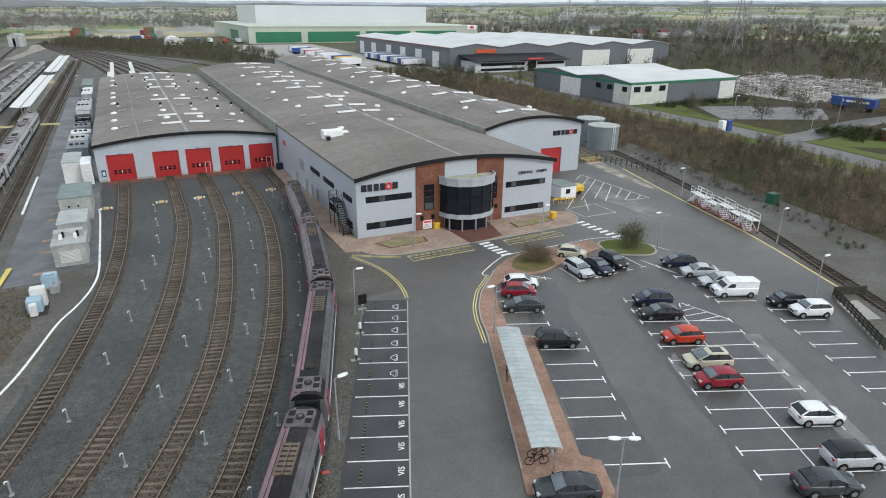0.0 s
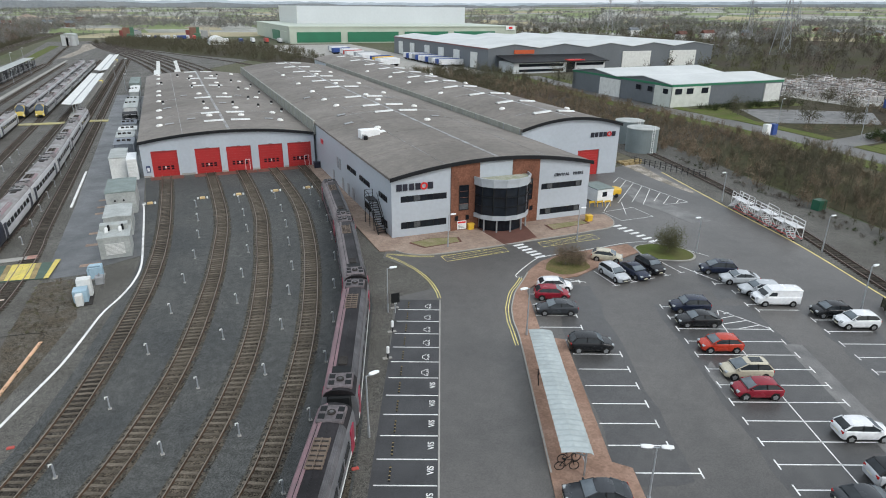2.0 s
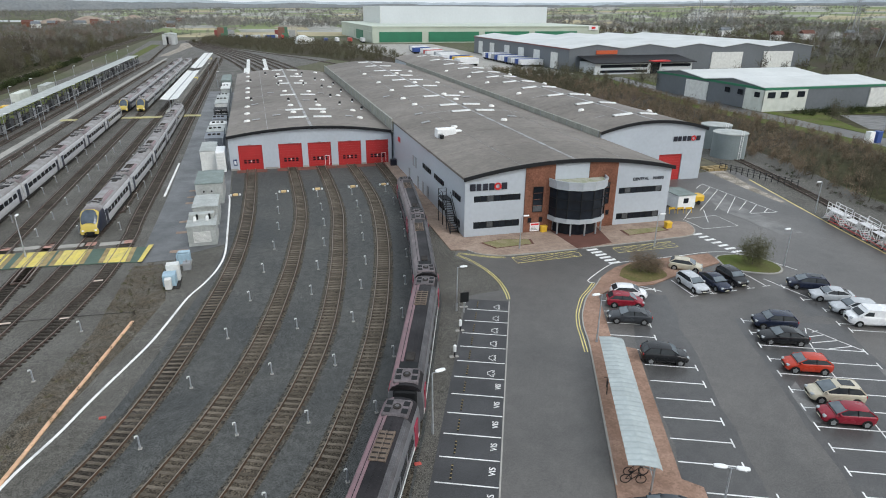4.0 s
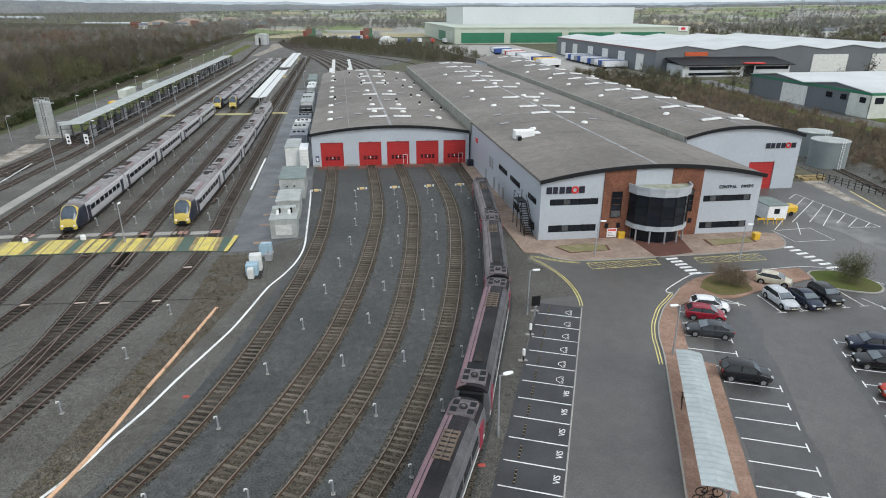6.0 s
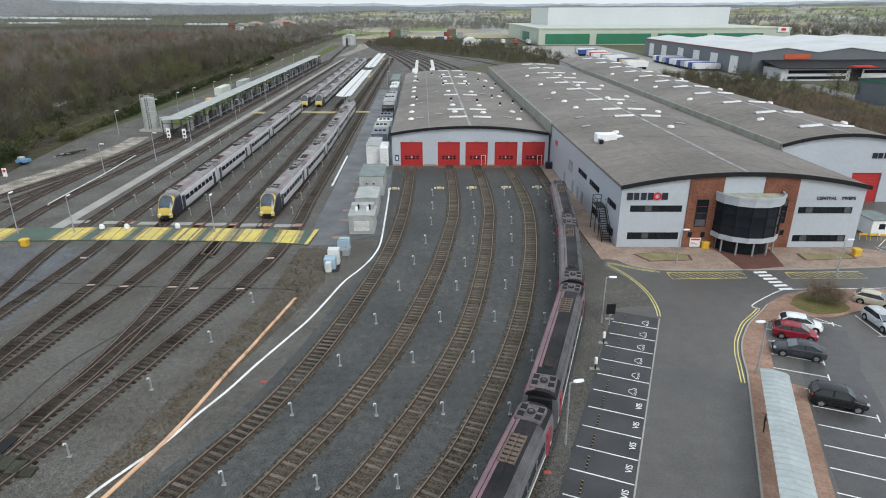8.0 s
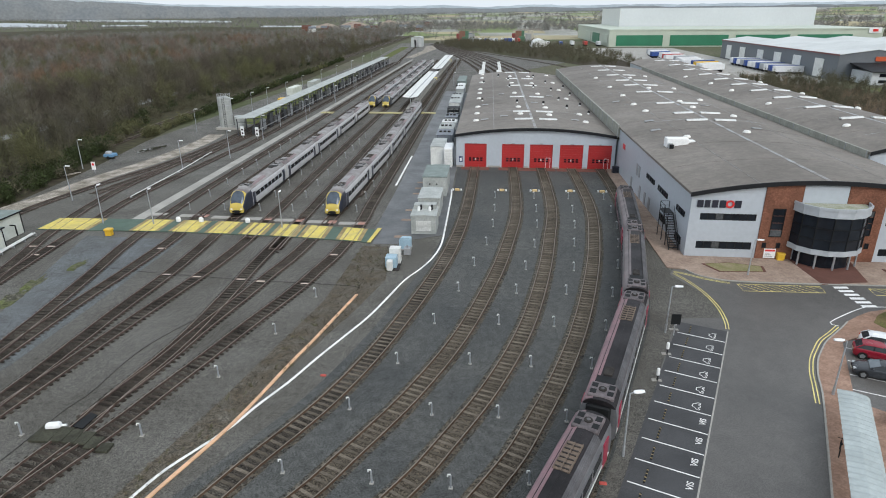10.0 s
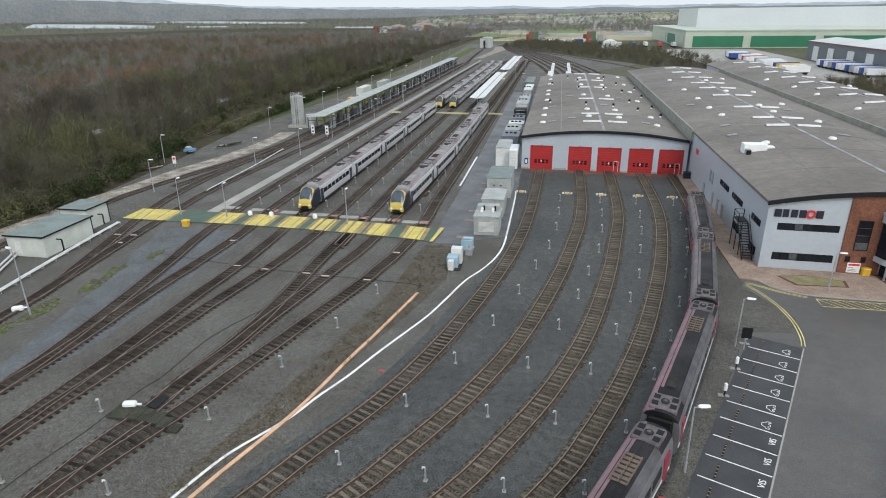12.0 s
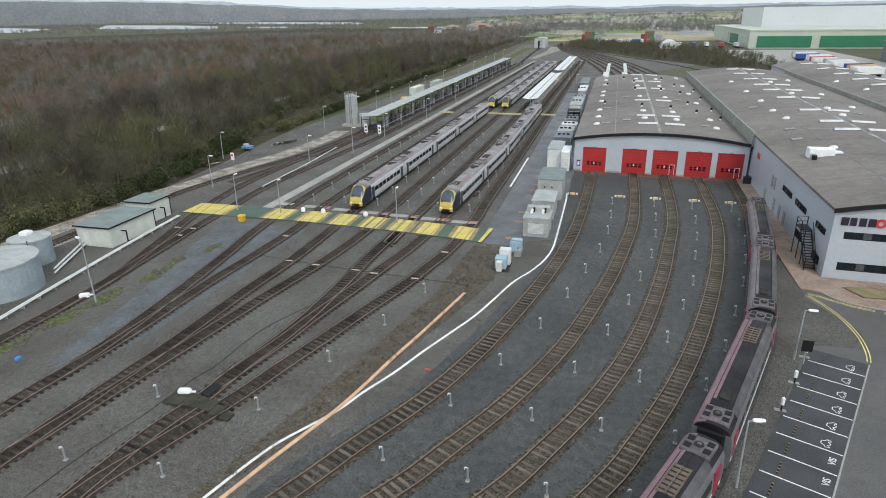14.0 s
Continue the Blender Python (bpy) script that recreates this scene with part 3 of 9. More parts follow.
for x, y in drum_ring(3.9, 7)[1:-1]:
    part("column", Mesh().cyl((x, y, 0.1), (x, y, 1.95), 0.12, n=8), M["grey"], shed_mid, shear=SH)
rr = drum_ring(4.3)
d = Mesh()
for p, q in zip(rr, rr[1:]):
    d.bar((*p, 7.78), (*q, 7.78), 0.18, 0.35)
part("parapet", d, M["band"], shed_mid, shear=SH)
part("drum_roof", Mesh().slab(drum_ring(3.9), 7.602, 7.65), mat("mossy_flat_roof", (0.3, 0.32, 0.22), 0.9, vary=0.2, scale=0.8, other=(0.42, 0.42, 0.36)), shed_mid, "pale mossy flat roof of the drum", shear=SH)


def sign(x0, z0, width, y, parent_shear=SH, h=0.95):
    """A name on the wall as plain dark blocks with a red ring."""
    t = thing("wall_sign", "dark block lettering with a red ring on the wall", "sign")
    step = width / 6
    for k in range(6):
        a = x0 + k * step
        m = Mesh()
        if k == 4:
            n = 18
            c = (a + step * 0.45, z0 + h * 0.5)
            for i in range(n):
                a0, a1 = i * math.tau / n, (i + 1) * math.tau / n
                upright(m, [(c[0] + r * math.cos(q), c[1] + r * math.sin(q)) for r, q in ((0.5 * h, a0), (0.58 * h, a1), (0.32 * h, a1), (0.3 * h, a0))], y - 0.16, y - 0.05)
            part("ring", m, M["sign_red"], t, "red ring", shear=parent_shear)
        else:
            m.box(a + 0.08 * step, a + (0.9, 0.8, 0.86, 0.9, 0, 0.95)[k] * step, y - 0.12, y - 0.05, z0, z0 + h)
            part("block", m, M["sign_blue"], t, shear=parent_shear)
    return t


M["sign_red"] = paint("sign_red", (0.62, 0.03, 0.03))
M["sign_blue"] = paint("sign_dark_navy", (0.02, 0.022, 0.035))
sign(26.25, 6.75, 5.4, F0)
sign(72.2, 7.35, 5.7, 96.6, h=0.9)


def writing(text, size, m, mat_, name="lettering", bold=0.004):
    c = bpy.data.curves.new(name, "FONT")
    c.body, c.size, c.extrude, c.offset, c.align_x = text, size, 0.01, bold, "LEFT"
    o = new(name, c)
    d = bpy.data.meshes.new_from_object(o.evaluated_get(bpy.context.evaluated_depsgraph_get()))
    bpy.data.objects.remove(o)
    d.transform(m)
    d.materials.clear()
    d.materials.append(mat_)
    return d


t = thing("depot_name_sign", "dark raised letters of the depot name on the wall", "sign")
for word, x in (("CENTRAL", 50.95), ("RIVERS", 54.2)):
    part("word", writing(word, 0.6, SH @ pose(x, F0 - 0.06, 6.75, 90), M["sign_blue"], bold=0.022), M["sign_blue"], t)
t = thing("wheeled_bin", "dark blue wheeled bin beside the last red door", "bin")
part("body", Mesh().soft(24.9 - 0.6, 24.9 + 0.6, 118.7 + 0.1, 118.7 + 1.1, 0.12, 1.2, 0.06), M["sign_blue"], t)
part("lid", Mesh().soft(24.9 - 0.64, 24.9 + 0.64, 118.7 + 0.06, 118.7 + 1.14, 1.2, 1.32, 0.04), M["sign_blue"], t)
for dx in (-0.45, 0.45):
    part("wheel", Mesh().cyl((24.9 + dx - 0.05, 118.7 + 0.3, 0.12), (24.9 + dx + 0.05, 118.7 + 0.3, 0.12), 0.12, n=10), M["black"], t)
    part("wheel", Mesh().cyl((24.9 + dx - 0.05, 118.7 + 0.9, 0.12), (24.9 + dx + 0.05, 118.7 + 0.9, 0.12), 0.12, n=10), M["black"], t)
t = thing("notice_board", "white notice board with a red heading on the brick wall", "sign")
part("board", Mesh().box(35.3, 36.7, F0 - 0.22, F0 - 0.145, 0.25, 1.5), M["white"], t, shear=SH)
part("heading", Mesh().box(35.4, 36.6, F0 - 0.24, F0 - 0.222, 1.15, 1.4), M["sign_red"], t, shear=SH)
for k in range(3):
    part("text_bar", Mesh().box(35.45, 36.4 - 0.2 * k, F0 - 0.24, F0 - 0.222, 0.45 + 0.2 * k, 0.53 + 0.2 * k), M["grey"], t, shear=SH)
M["bin_yellow"] = paint("yellow_plastic", (0.65, 0.4, 0.03), 0.45)
t = thing("grit_bin", "yellow plastic grit bin beside the entrance", "bin", "grit bins")
part("body", Mesh().soft(36.9, 37.8, F0 - 1.1, F0 - 0.3, 0.12, 0.85, 0.08), M["bin_yellow"], t)
part("lid", Mesh().soft(36.85, 37.85, F0 - 1.15, F0 - 0.25, 0.852, 1.05, 0.08), M["bin_yellow"], t)
copy_thing(t, pose(18.4, -3.4, 0))

# side wall of the office shed: windows and doors sit on the wall face
for ya, yb, za, zb, n in ((77.4, 80.9, 4.75, 5.5, 3), (85.6, 90.7, 4.75, 5.5, 4), (93.0, 97.9, 4.75, 5.5, 4), (85.4, 88.2, 1.0, 2.0, 3), (77.6, 80.0, 0.9, 1.9, 2)):
    rot = Matrix(((0, 1, 0, 0), (-1, 0, 0, 0), (0, 0, 1, 0), (0, 0, 0, 1)))
    glazing("side_window", shed_mid, -yb, -ya, za, zb, 25.6 - 0.2, n, shear=SH @ Matrix(((0, 1, 0, 0), (-1, 0, 0, 0), (0, 0, 1, 0), (0, 0, 0, 1))))
for y, z1 in ((101.0, 2.3), (102.6, 5.3), (104.2, 5.3), (94.5, 2.2), (97.5, 2.2), (107.5, 2.2)):
    part("side_door", Mesh().box(25.52, 25.6, y, y + 1.0, 0.12 if z1 < 3 else 3.4, z1), M["grey"], shed_mid, "grey steel door", shear=SH)
part("wall_sign", Mesh().box(25.5, 25.598, 115.5, 117.3, 5.4, 6.3), M["sign_red"], shed_mid, "red plate", shear=SH)

# fire escape
t = thing("fire_escape", "black steel fire escape stair against the office wall", "stair")
M["black_steel"] = mat("black_steel", (0.02, 0.021, 0.023), 0.5, metal=0.3, vary=0.2, bump=0.05)
for k in range(14):
    part("tread", Mesh().box(24.2, 25.3, 77.6 + k * 0.27, 77.85 + k * 0.27, 0.35 + k * 0.27, 0.4 + k * 0.27), M["black_steel"], t)
for x in (24.15, 25.35):
    part("stringer", Mesh().bar((x, 77.4, 0.2), (x, 81.5, 4.0), 0.06, 0.3), M["black_steel"], t)
    part("handrail", Mesh().bar((x, 77.4, 1.3), (x, 81.5, 5.1), 0.06), M["black_steel"], t)
part("landing", Mesh().box(24.1, 25.4, 81.4, 83.6, 3.95, 4.05), M["black_steel"], t)
for x, y in ((24.15, 81.4), (24.15, 83.55), (25.35, 83.55), (24.15, 79.4), (24.15, 77.5)):
    part("post", Mesh().bar((x, y, 0.1), (x, y, 5.1 if y > 81 else 1.4 + (y - 77.4) * 0.9), 0.09), M["black_steel"], t)
for z in (4.5, 5.1):
    part("guard_rail", Mesh().bar((24.15, 81.4, z), (24.15, 83.6, z), 0.05), M["black_steel"], t)
    part("guard_rail", Mesh().bar((24.15, 83.6, z), (25.4, 83.6, z), 0.05), M["black_steel"], t)

# ---- shed doors: vision panels, frames ----
for a, b in DOORS:
    for k in range(4):
        for r in range(2):
            x = a + (b - a) * (0.2 + 0.17 * k)
            part("door_pane", Mesh().box(x, x + 0.5, 122.17, 122.198, 1.25 + r * 0.42, 1.55 + r * 0.42), M["glass"], shed_left, shear=SH)
    part("door_lamp", Mesh().box((a + b) / 2 - 0.3, (a + b) / 2 + 0.3, 121.7, 121.99, 4.95, 5.05), M["grey"], shed_left, shear=SH)
    part("door_notice", Mesh().box((a + b) / 2 - 0.1, (a + b) / 2 + 0.1, 122.16, 122.197, 1.5, 1.85), M["white"], shed_left, shear=SH)
for x in (11.6, 23.1):
    for q in (Mesh().box(x, x + 0.9, 122.15, 122.195, 2.05, 2.12), Mesh().box(x, x + 0.07, 122.15, 122.195, 0.1, 2.05), Mesh().box(x + 0.83, x + 0.9, 122.15, 122.195, 0.1, 2.05)):
        part("wicket_frame", q, M["white"], shed_left, shear=SH)
part("corner_sign", Mesh().box(-6.0, -5.3, 121.9, 121.998, 1.0, 2.2), paint("navy_plate", (0.02, 0.04, 0.12)), shed_left, "small navy plate with pale bars", shear=SH)
part("corner_sign_bar", Mesh().box(-5.85, -5.45, 121.88, 121.898, 1.2, 1.9), M["white"], shed_left, shear=SH)
M["stain"] = mat("red_brown_threshold", (0.16, 0.07, 0.055), 0.85, vary=0.2, scale=0.5, fine=4)
for a, b in DOORS:
    part("threshold", Mesh().box(a - 0.6, b + 0.6, 119.6, 122.15, -0.1, 0.02), M["stain"], shed_left, "red-brown stained concrete threshold", shear=SH)
for x0, x1 in ((-6.6, -5.2), (-0.1, 2.4), (7.3, 8.2), (13.0, 14.2), (19.0, 19.8)):
    part("plinth", Mesh().box(x0, x1, 121.93, 121.998, 0.0, 0.35), M["concrete"], shed_left, shear=SH)

# valley walls between the roofs
M["valley"] = mat("pale_green_gutter_wall", (0.27, 0.275, 0.245), 0.8, vary=0.12, scale=0.4, fine=3.0)
for x, y0, y1, z0, z1 in ((25.2, 121.5, 246, 6.3, 9.0), (57.25, 97.0, 246, 8.2, 9.8)):
    part("gutter_wall", Mesh().box(x, x + 0.34, y0, y1, z0, z1), M["valley"], shed_mid, "pale parapet along the roof valley", shear=SH)
    for k in range(int((y1 - y0) / 6)):
        part("gutter_rib", Mesh().box(x - 0.06, x, y0 + 6 * k, y0 + 6 * k + 0.15, z0, z1), M["grey"], shed_mid, shear=SH)

# roof fittings
M["skylight"] = mat("milky_skylight", (0.54, 0.55, 0.54), 0.35, vary=0.1, scale=0.6, fine=3.0, bump=0.03)
M["ridge"] = mat("grey_ridge_flashing", (0.3, 0.31, 0.32), 0.5, vary=0.2, scale=0.35, fine=2.0, other=(0.19, 0.175, 0.16), sharp=0.6)
SHEDS = dict(l=(-6.6, 25.2, 6.35, 7.75), m=(25.6, 57.2, 8.35, 10.1), r=(57.62, 78.8, 9.4, 11.0))


def on_roof(key, x, y):
    x0, x1, e, c = SHEDS[key]
    return Vector((x, y - 0.04 * (x - 26), arc(x, x0, x1, e, c) + 0.34))


def tilt(key, x):
    x0, x1, e, c = SHEDS[key]
    return -math.degrees(math.atan((arc(x + 0.1, x0, x1, e, c) - arc(x - 0.1, x0, x1, e, c)) / 0.2))


def roof_item(proto, key, x, y, turn=0):
    p = on_roof(key, x, y)
    return copy_thing(proto, pose(p.x, p.y, p.z, 0, tilt(key, x), turn))


M["dome_white"] = mat("weathered_white_dome", (0.66, 0.66, 0.64), 0.5, vary=0.12, scale=0.8, fine=3.0, bump=0.03)


def barrel():
    t = thing("barrel_skylight", "long white barrel skylight on the shed roof", "skylight", "roof skylights")
    n = 7
    r = [[(x, 0.58 * math.cos(math.pi * k / (n - 1)), 0.06 + 0.3 * math.sin(math.pi * k / (n - 1))) for k in range(n)] for x in (-1.9, 1.9)]
    part("glazing", Mesh().loft(r), M["skylight"], t)
    part("kerb", Mesh().box(-1.95, 1.95, -0.63, 0.63, -0.25, 0.08), M["roof"], t)
    return t


def dome():
    t = thing("dome_rooflight", "small white domed rooflight on the shed roof", "skylight", "roof domes")
    rings = [[(r * math.cos(k * math.tau / 10) * 0.9, r * math.sin(k * math.tau / 10) * 0.6, z) for k in range(10)] for r, z in ((0.72, -0.15), (0.76, 0.16), (0.6, 0.36), (0.32, 0.44))]
    part("cap", Mesh().loft(rings), M["dome_white"], t, smooth=True)
    return t


def hatch():
    t = thing("roof_hatch", "low translucent roof hatch with a metal rim", "hatch", "roof hatches")
    for x in (-0.75, 0.1):
        part("pane", Mesh().box(x, x + 0.65, -0.55, 0.55, 0.16, 0.2), M["grey"], t)
    part("rim", Mesh().box(-0.85, 0.85, -0.65, 0.65, -0.2, 0.15), M["ridge"], t)
    return t


def vent():
    t = thing("roof_cowl", "small dark roof cowl with a pale collar", "vent", "roof cowls")
    part("collar", Mesh().cyl((0, 0, -0.2), (0, 0, 0.35), 0.3, 0.22, 8), M["white"], t)
    part("cap", Mesh().cyl((0, 0, 0.352), (0, 0, 0.85), 0.32, 0.26, 8), M["black"], t)
    return t


PB, PD, PH, PV = barrel(), dome(), hatch(), vent()
for y in (132.6, 143.1, 169.0, 195.6, 216, 238):
    roof_item(PB, "l", 7.4, y)
    roof_item(PB, "l", 12.6, y)
for x, ys in ((-2.9, (134.6, 144.5, 155.1, 171, 182.7, 192, 211, 225.4, 238)), (7.0, (139.7, 150.3, 177.2, 203, 224)), (13.4, (138.9, 149.7, 176, 203, 224)), (20.7, (133.5, 143.9, 170.5, 190.2, 209.8, 234.5))):
    for y in ys:
        roof_item(PD, "l", x, y)
for x, y in ((-1, 134.8), (3.3, 137.5), (-1.1, 157.3), (3.2, 175.9), (11.3, 158), (18.6, 134.7), (16.4, 172.9)):
    roof_item(PH, "l", x, y)
for x, y in ((-1.9, 165.6), (-2, 209), (3, 226), (7, 158.1), (13.4, 155.8), (18.2, 166.5), (18.8, 152.6), (23, 160.4), (22.9, 181.3), (22.9, 199.5), (18.1, 187.6), (18, 207.3), (15.2, 224.7), (13.2, 191.6), (6, 192.6), (6.1, 212.7), (23.3, 147.5)):
    roof_item(PV, "l", x, y)
for y in (119.4, 128.0, 142.0, 162.0, 177.2, 189.5, 205, 222, 238):
    roof_item(PB, "m", 39.0, y)
    roof_item(PB, "m", 44.1, y)
for x, y in ((33, 104.6), (43.5, 107.3), (32.8, 133), (43.1, 135.8), (42.9, 144.8), (32.5, 143.1), (33, 158), (33, 176), (48, 126), (49, 150), (49, 172), (33, 200), (49, 205), (42, 170), (42.5, 196)):
    roof_item(PD, "m", x, y)
for x, y in ((30.1, 113), (31, 122), (47, 112), (30, 150), (47, 140)):
    roof_item(PH, "m", x, y)
for y in (103.5, 118.3, 131.9, 146.6, 159.7, 172.7, 186, 200, 216, 234, 254):
    roof_item(PB, "r", 65.6, y)
    roof_item(PB, "r", 70.9, y)
for x, y in ((62, 112.7), (60.7, 141.4), (61, 164.3), (76.7, 111.6), (76.5, 136.7), (60.1, 200.3), (61, 180), (76, 160), (76, 185)):
    roof_item(PD, "r", x, y)
for o in (PB, PD, PH, PV):
    for c in (*o.children_recursive, o):
        bpy.data.objects.remove(c)
t = thing("roof_plant", "white air handling box on the office roof", "roof plant")
p = on_roof("m", 30.2, 100.5)
part("cabinet", Mesh().soft(p.x - 1.7, p.x + 1.7, p.y - 0.9, p.y + 0.9, p.z - 0.3, p.z + 1.15, 0.08), M["white"], t)
part("cabinet", Mesh().soft(p.x + 1.9, p.x + 3.1, p.y + 0.2, p.y + 1.4, p.z - 0.1, p.z + 0.6, 0.1), M["white"], t)
part("duct", Mesh().box(p.x - 1.5, p.x - 0.9, p.y - 1.6, p.y - 0.9, p.z - 0.5, p.z + 0.5), M["steel"], t)
part("cowl", Mesh().cyl((p.x - 1.2, p.y - 2.0, p.z - 0.6), (p.x - 1.2, p.y - 2.0, p.z + 0.4), 0.35, n=10), M["black"], t)
# ridge flashings and seams
for key, x, y0, y1, w, par in (("l", 9.3, 121.8, 243.2, 0.55, shed_left), ("l", 1.0, 121.8, 243.2, 0.09, shed_left), ("m", 41.4, 75.4, 246.2, 0.55, shed_mid), ("r", 68.2, 96.4, 268.2, 0.5, shed_right), ("m", 33.4, 75.4, 246, 0.05, shed_mid), ("m", 49.4, 75.4, 246, 0.05, shed_mid)):
    z = on_roof(key, x, 100).z
    part("ridge_flashing", Mesh().box(x - w / 2, x + w / 2, y0, y1, z - 0.05, z + 0.04), M["ridge"], par, shear=SH)
for key, par in (("l", shed_left), ("m", shed_mid), ("r", shed_right)):
    x0, x1, e, c = SHEDS[key]
    y0, y1 = dict(l=(122, 243), m=(75.6, 246), r=(96.6, 268))[key]
    for k in range(1, int((y1 - y0) / 12)):
        m = Mesh()
        xs = np.linspace(x0, x1, 20)
        for a, b in zip(xs, xs[1:]):
            m.bar((a, y0 + 12 * k, arc(a, x0, x1, e, c) + 0.355), (b, y0 + 12 * k, arc(b, x0, x1, e, c) + 0.355), 0.06, 0.03)
        part("roof_seam", m, M["roof"], par, shear=SH)

for key, par, ys in (("m", shed_mid, (121.0, 130.0, 144.5, 164.5, 179.5, 192, 207)), ("r", shed_right, (105.5, 120.5, 134, 149, 162, 175, 188)), ("l", shed_left, (145.4, 171.2, 197.6))):
    x0, x1, e, c = SHEDS[key]
    for y in ys:
        m = Mesh()
        xs = np.linspace(x0 + 0.16 * (x1 - x0), x1 - 0.16 * (x1 - x0), 14)
        for a, b in zip(xs, xs[1:]):
            m.bar((a, y, arc(a, x0, x1, e, c) + 0.36), (b, y, arc(b, x0, x1, e, c) + 0.36), 0.16, 0.03)
        part("lap_strip", m, M["ridge"], par, "pale lap strip across the roof", shear=SH)

# ---- road markings ----
lines = {}


def paint_line(name, pts, w, m="white_line", z=0.028, label="white painted road line"):
    return solid(name, Mesh().ribbon(pts, w, z - 0.006, z), M[m], label, "road marking", kind="structure")


for k in range(17):
    a = 2.0 + 2.575 * k
    paint_line("bay_line", [park(V0, a, -4.35), park(V0, a, 0.0)], 0.11)
paint_line("bay_edge_line", [park(V0, -0.4, 0.1), park(V0, 44, 0.1)], 0.12, "concrete", 0.03, "pale kerb edge of the visitor bays")
for k in range(12):
    a = 7.4 + 2.575 * k
    d = writing("VIS", 0.66, Matrix.Translation((*park(V0, 14.9 + 2.575 * (k - 0.15) + 1.9, -0.28), 0.029)) @ pose(0, 0, 0, 0, 0, 66.5 + 0), M["white_line"])
    tagged(part("painted_word", d, M["white_line"], None), "white painted word on a visitor bay", "road marking", "", "structure")
for k in range(6):
    a = 0.3 + 2.575 * k + 0.55
    c = Vector((*park(V0, a + 0.3, -1.15), 0))
    shape = [(-0.62, -0.22), (-0.6, 0.02), (-0.4, 0.1), (-0.22, 0.36), (0.22, 0.36), (0.42, 0.1), (0.6, 0.02), (0.6, -0.24), (0.42, -0.26), (0.34, -0.12), (0.2, -0.12), (0.12, -0.28), (-0.14, -0.28), (-0.22, -0.12), (-0.36, -0.12), (-0.44, -0.28)]
    pts = [(c.x - u * BA.x * 0.8 - v * BS.x * 0.95, c.y - u * BA.y * 0.8 - v * BS.y * 0.95) for u, v in shape]
    m = Mesh()
    for p, q in zip(pts, pts[1:] + pts[:1]):
        m.ribbon([p, q], 0.06, 0.022, 0.029)
    solid("painted_car_symbol", m, M["white_line"], "white painted car symbol on a bay", "road marking", kind="structure")


def tee(a, c0, c1, head=True, head2=False):
    m = Mesh().ribbon([park(V0, a, c0), park(V0, a, c1)], 0.11, 0.02, 0.028)
    for on, c in ((head, c1), (head2, c0)):
        if on:
            m.ribbon([park(V0, a - 0.5, c), park(V0, a + 0.5, c)], 0.12, 0.021, 0.029)
    return solid("bay_line", m, M["white_line"], "white painted bay line with a cross end", "road marking", "car park lines", "structure")


for k in range(-4, 8):
    off = 12.6 if k > 1 else 10.2
    tee(5.6 + 2.56 * k, off, off + 4.5 if k > 1 else 14.5)
tee(26.4, 13.8, 18.4)
tee(-5.6, 12.2, 16.6)
paint_line("bay_line", [(40.0, 55.4), (41.9, 53.1)], 0.11)
for k in range(-2, 10):
    if k < 0:
        tee(5.7 + 2.47 * k, 28.9, 24.2)
    else:
        tee(5.7 + 2.47 * k, 24.2, 33.7, True, True)
paint_line("bay_spine", [park(V0, 1.6, 30.0), park(V0, 4, 29.2), park(V0, 8, 28.9), park(V0, 31, 28.75)], 0.11)
for k in range(8):
    tee(3.6 + 2.45 * k, 43.8, 39.2)
for p, q in (((-10.6, 30.2), (-5.6, 33.6)), ((1.6, 30.2), (5.6, 33.7)), ((2.4, 30.3), (2.0, 31.0)), ((3.4, 29.6), (2.8, 31.3)), ((4.6, 29.4), (3.8, 32.2)), ((5.6, 30.5), (4.8, 33.0))):
    paint_line("hatch_line", [park(V0, *p), park(V0, *q)], 0.11)
for a, c0, c1 in ((-8.6, 31.6, 36.2), (-5.4, 32.5, 37), (-3.0, 33.8, 38.4), (0.1, 33.8, 38.2), (1.4, 34.4, 38.9)):
    tee(a, c1, c0)
for x in (44.7, 47.3, 49.9, 52.4, 54.6):
    paint_line("bay_line", [(x + 0.15, 55.4 if x < 54 else 60), (x, 51.0)], 0.11)
    paint_line("bay_cross", [(x - 0.5, 51.05), (x + 0.5, 51.0)], 0.11)
for line in (spline([(22.8, 69.9), (23.2, 69.0), (23.9, 67.4), (24.6, 64.9), (24.95, 62.4), (25.0, 60.2), (24.7, 57.6), (24.2, 55.6)], 0.4), spline([(22.9, 70.3), (23.6, 70.1), (25.0, 69.1), (26.6, 68.1), (28.6, 67.3)], 0.4), spline([(35.5, 57.2), (34.1, 55.8), (32.4, 54.2), (31.0, 52.3), (29.9, 50.6), (28.8, 48.3), (28.2, 46.6), (27.1, 43.6)], 0.6)):
    for o in (0.14, -0.14):
        paint_line("double_yellow_line", offset(line, o), 0.1, "yellow_line", 0.03, "double yellow line at the kerb")
zone("sandy_fringe", [(84.3, 102.5), (83.8, 97.5), (82.4, 85.7), (82.0, 77.0), (83.0, 77.6), (84.9, 88), (88.0, 98.5)], M["sand"], "pale sandy fringe beside the single line", 0.0195, 0.03)
paint_line("yellow_edge_line", spline([(70.6, 35.6), (76.6, 51.6), (80.1, 64.6), (84.0, 78.4), (87.8, 91.5)], 2), 0.25, "yellow_line", 0.03, "worn yellow edge line along the track")
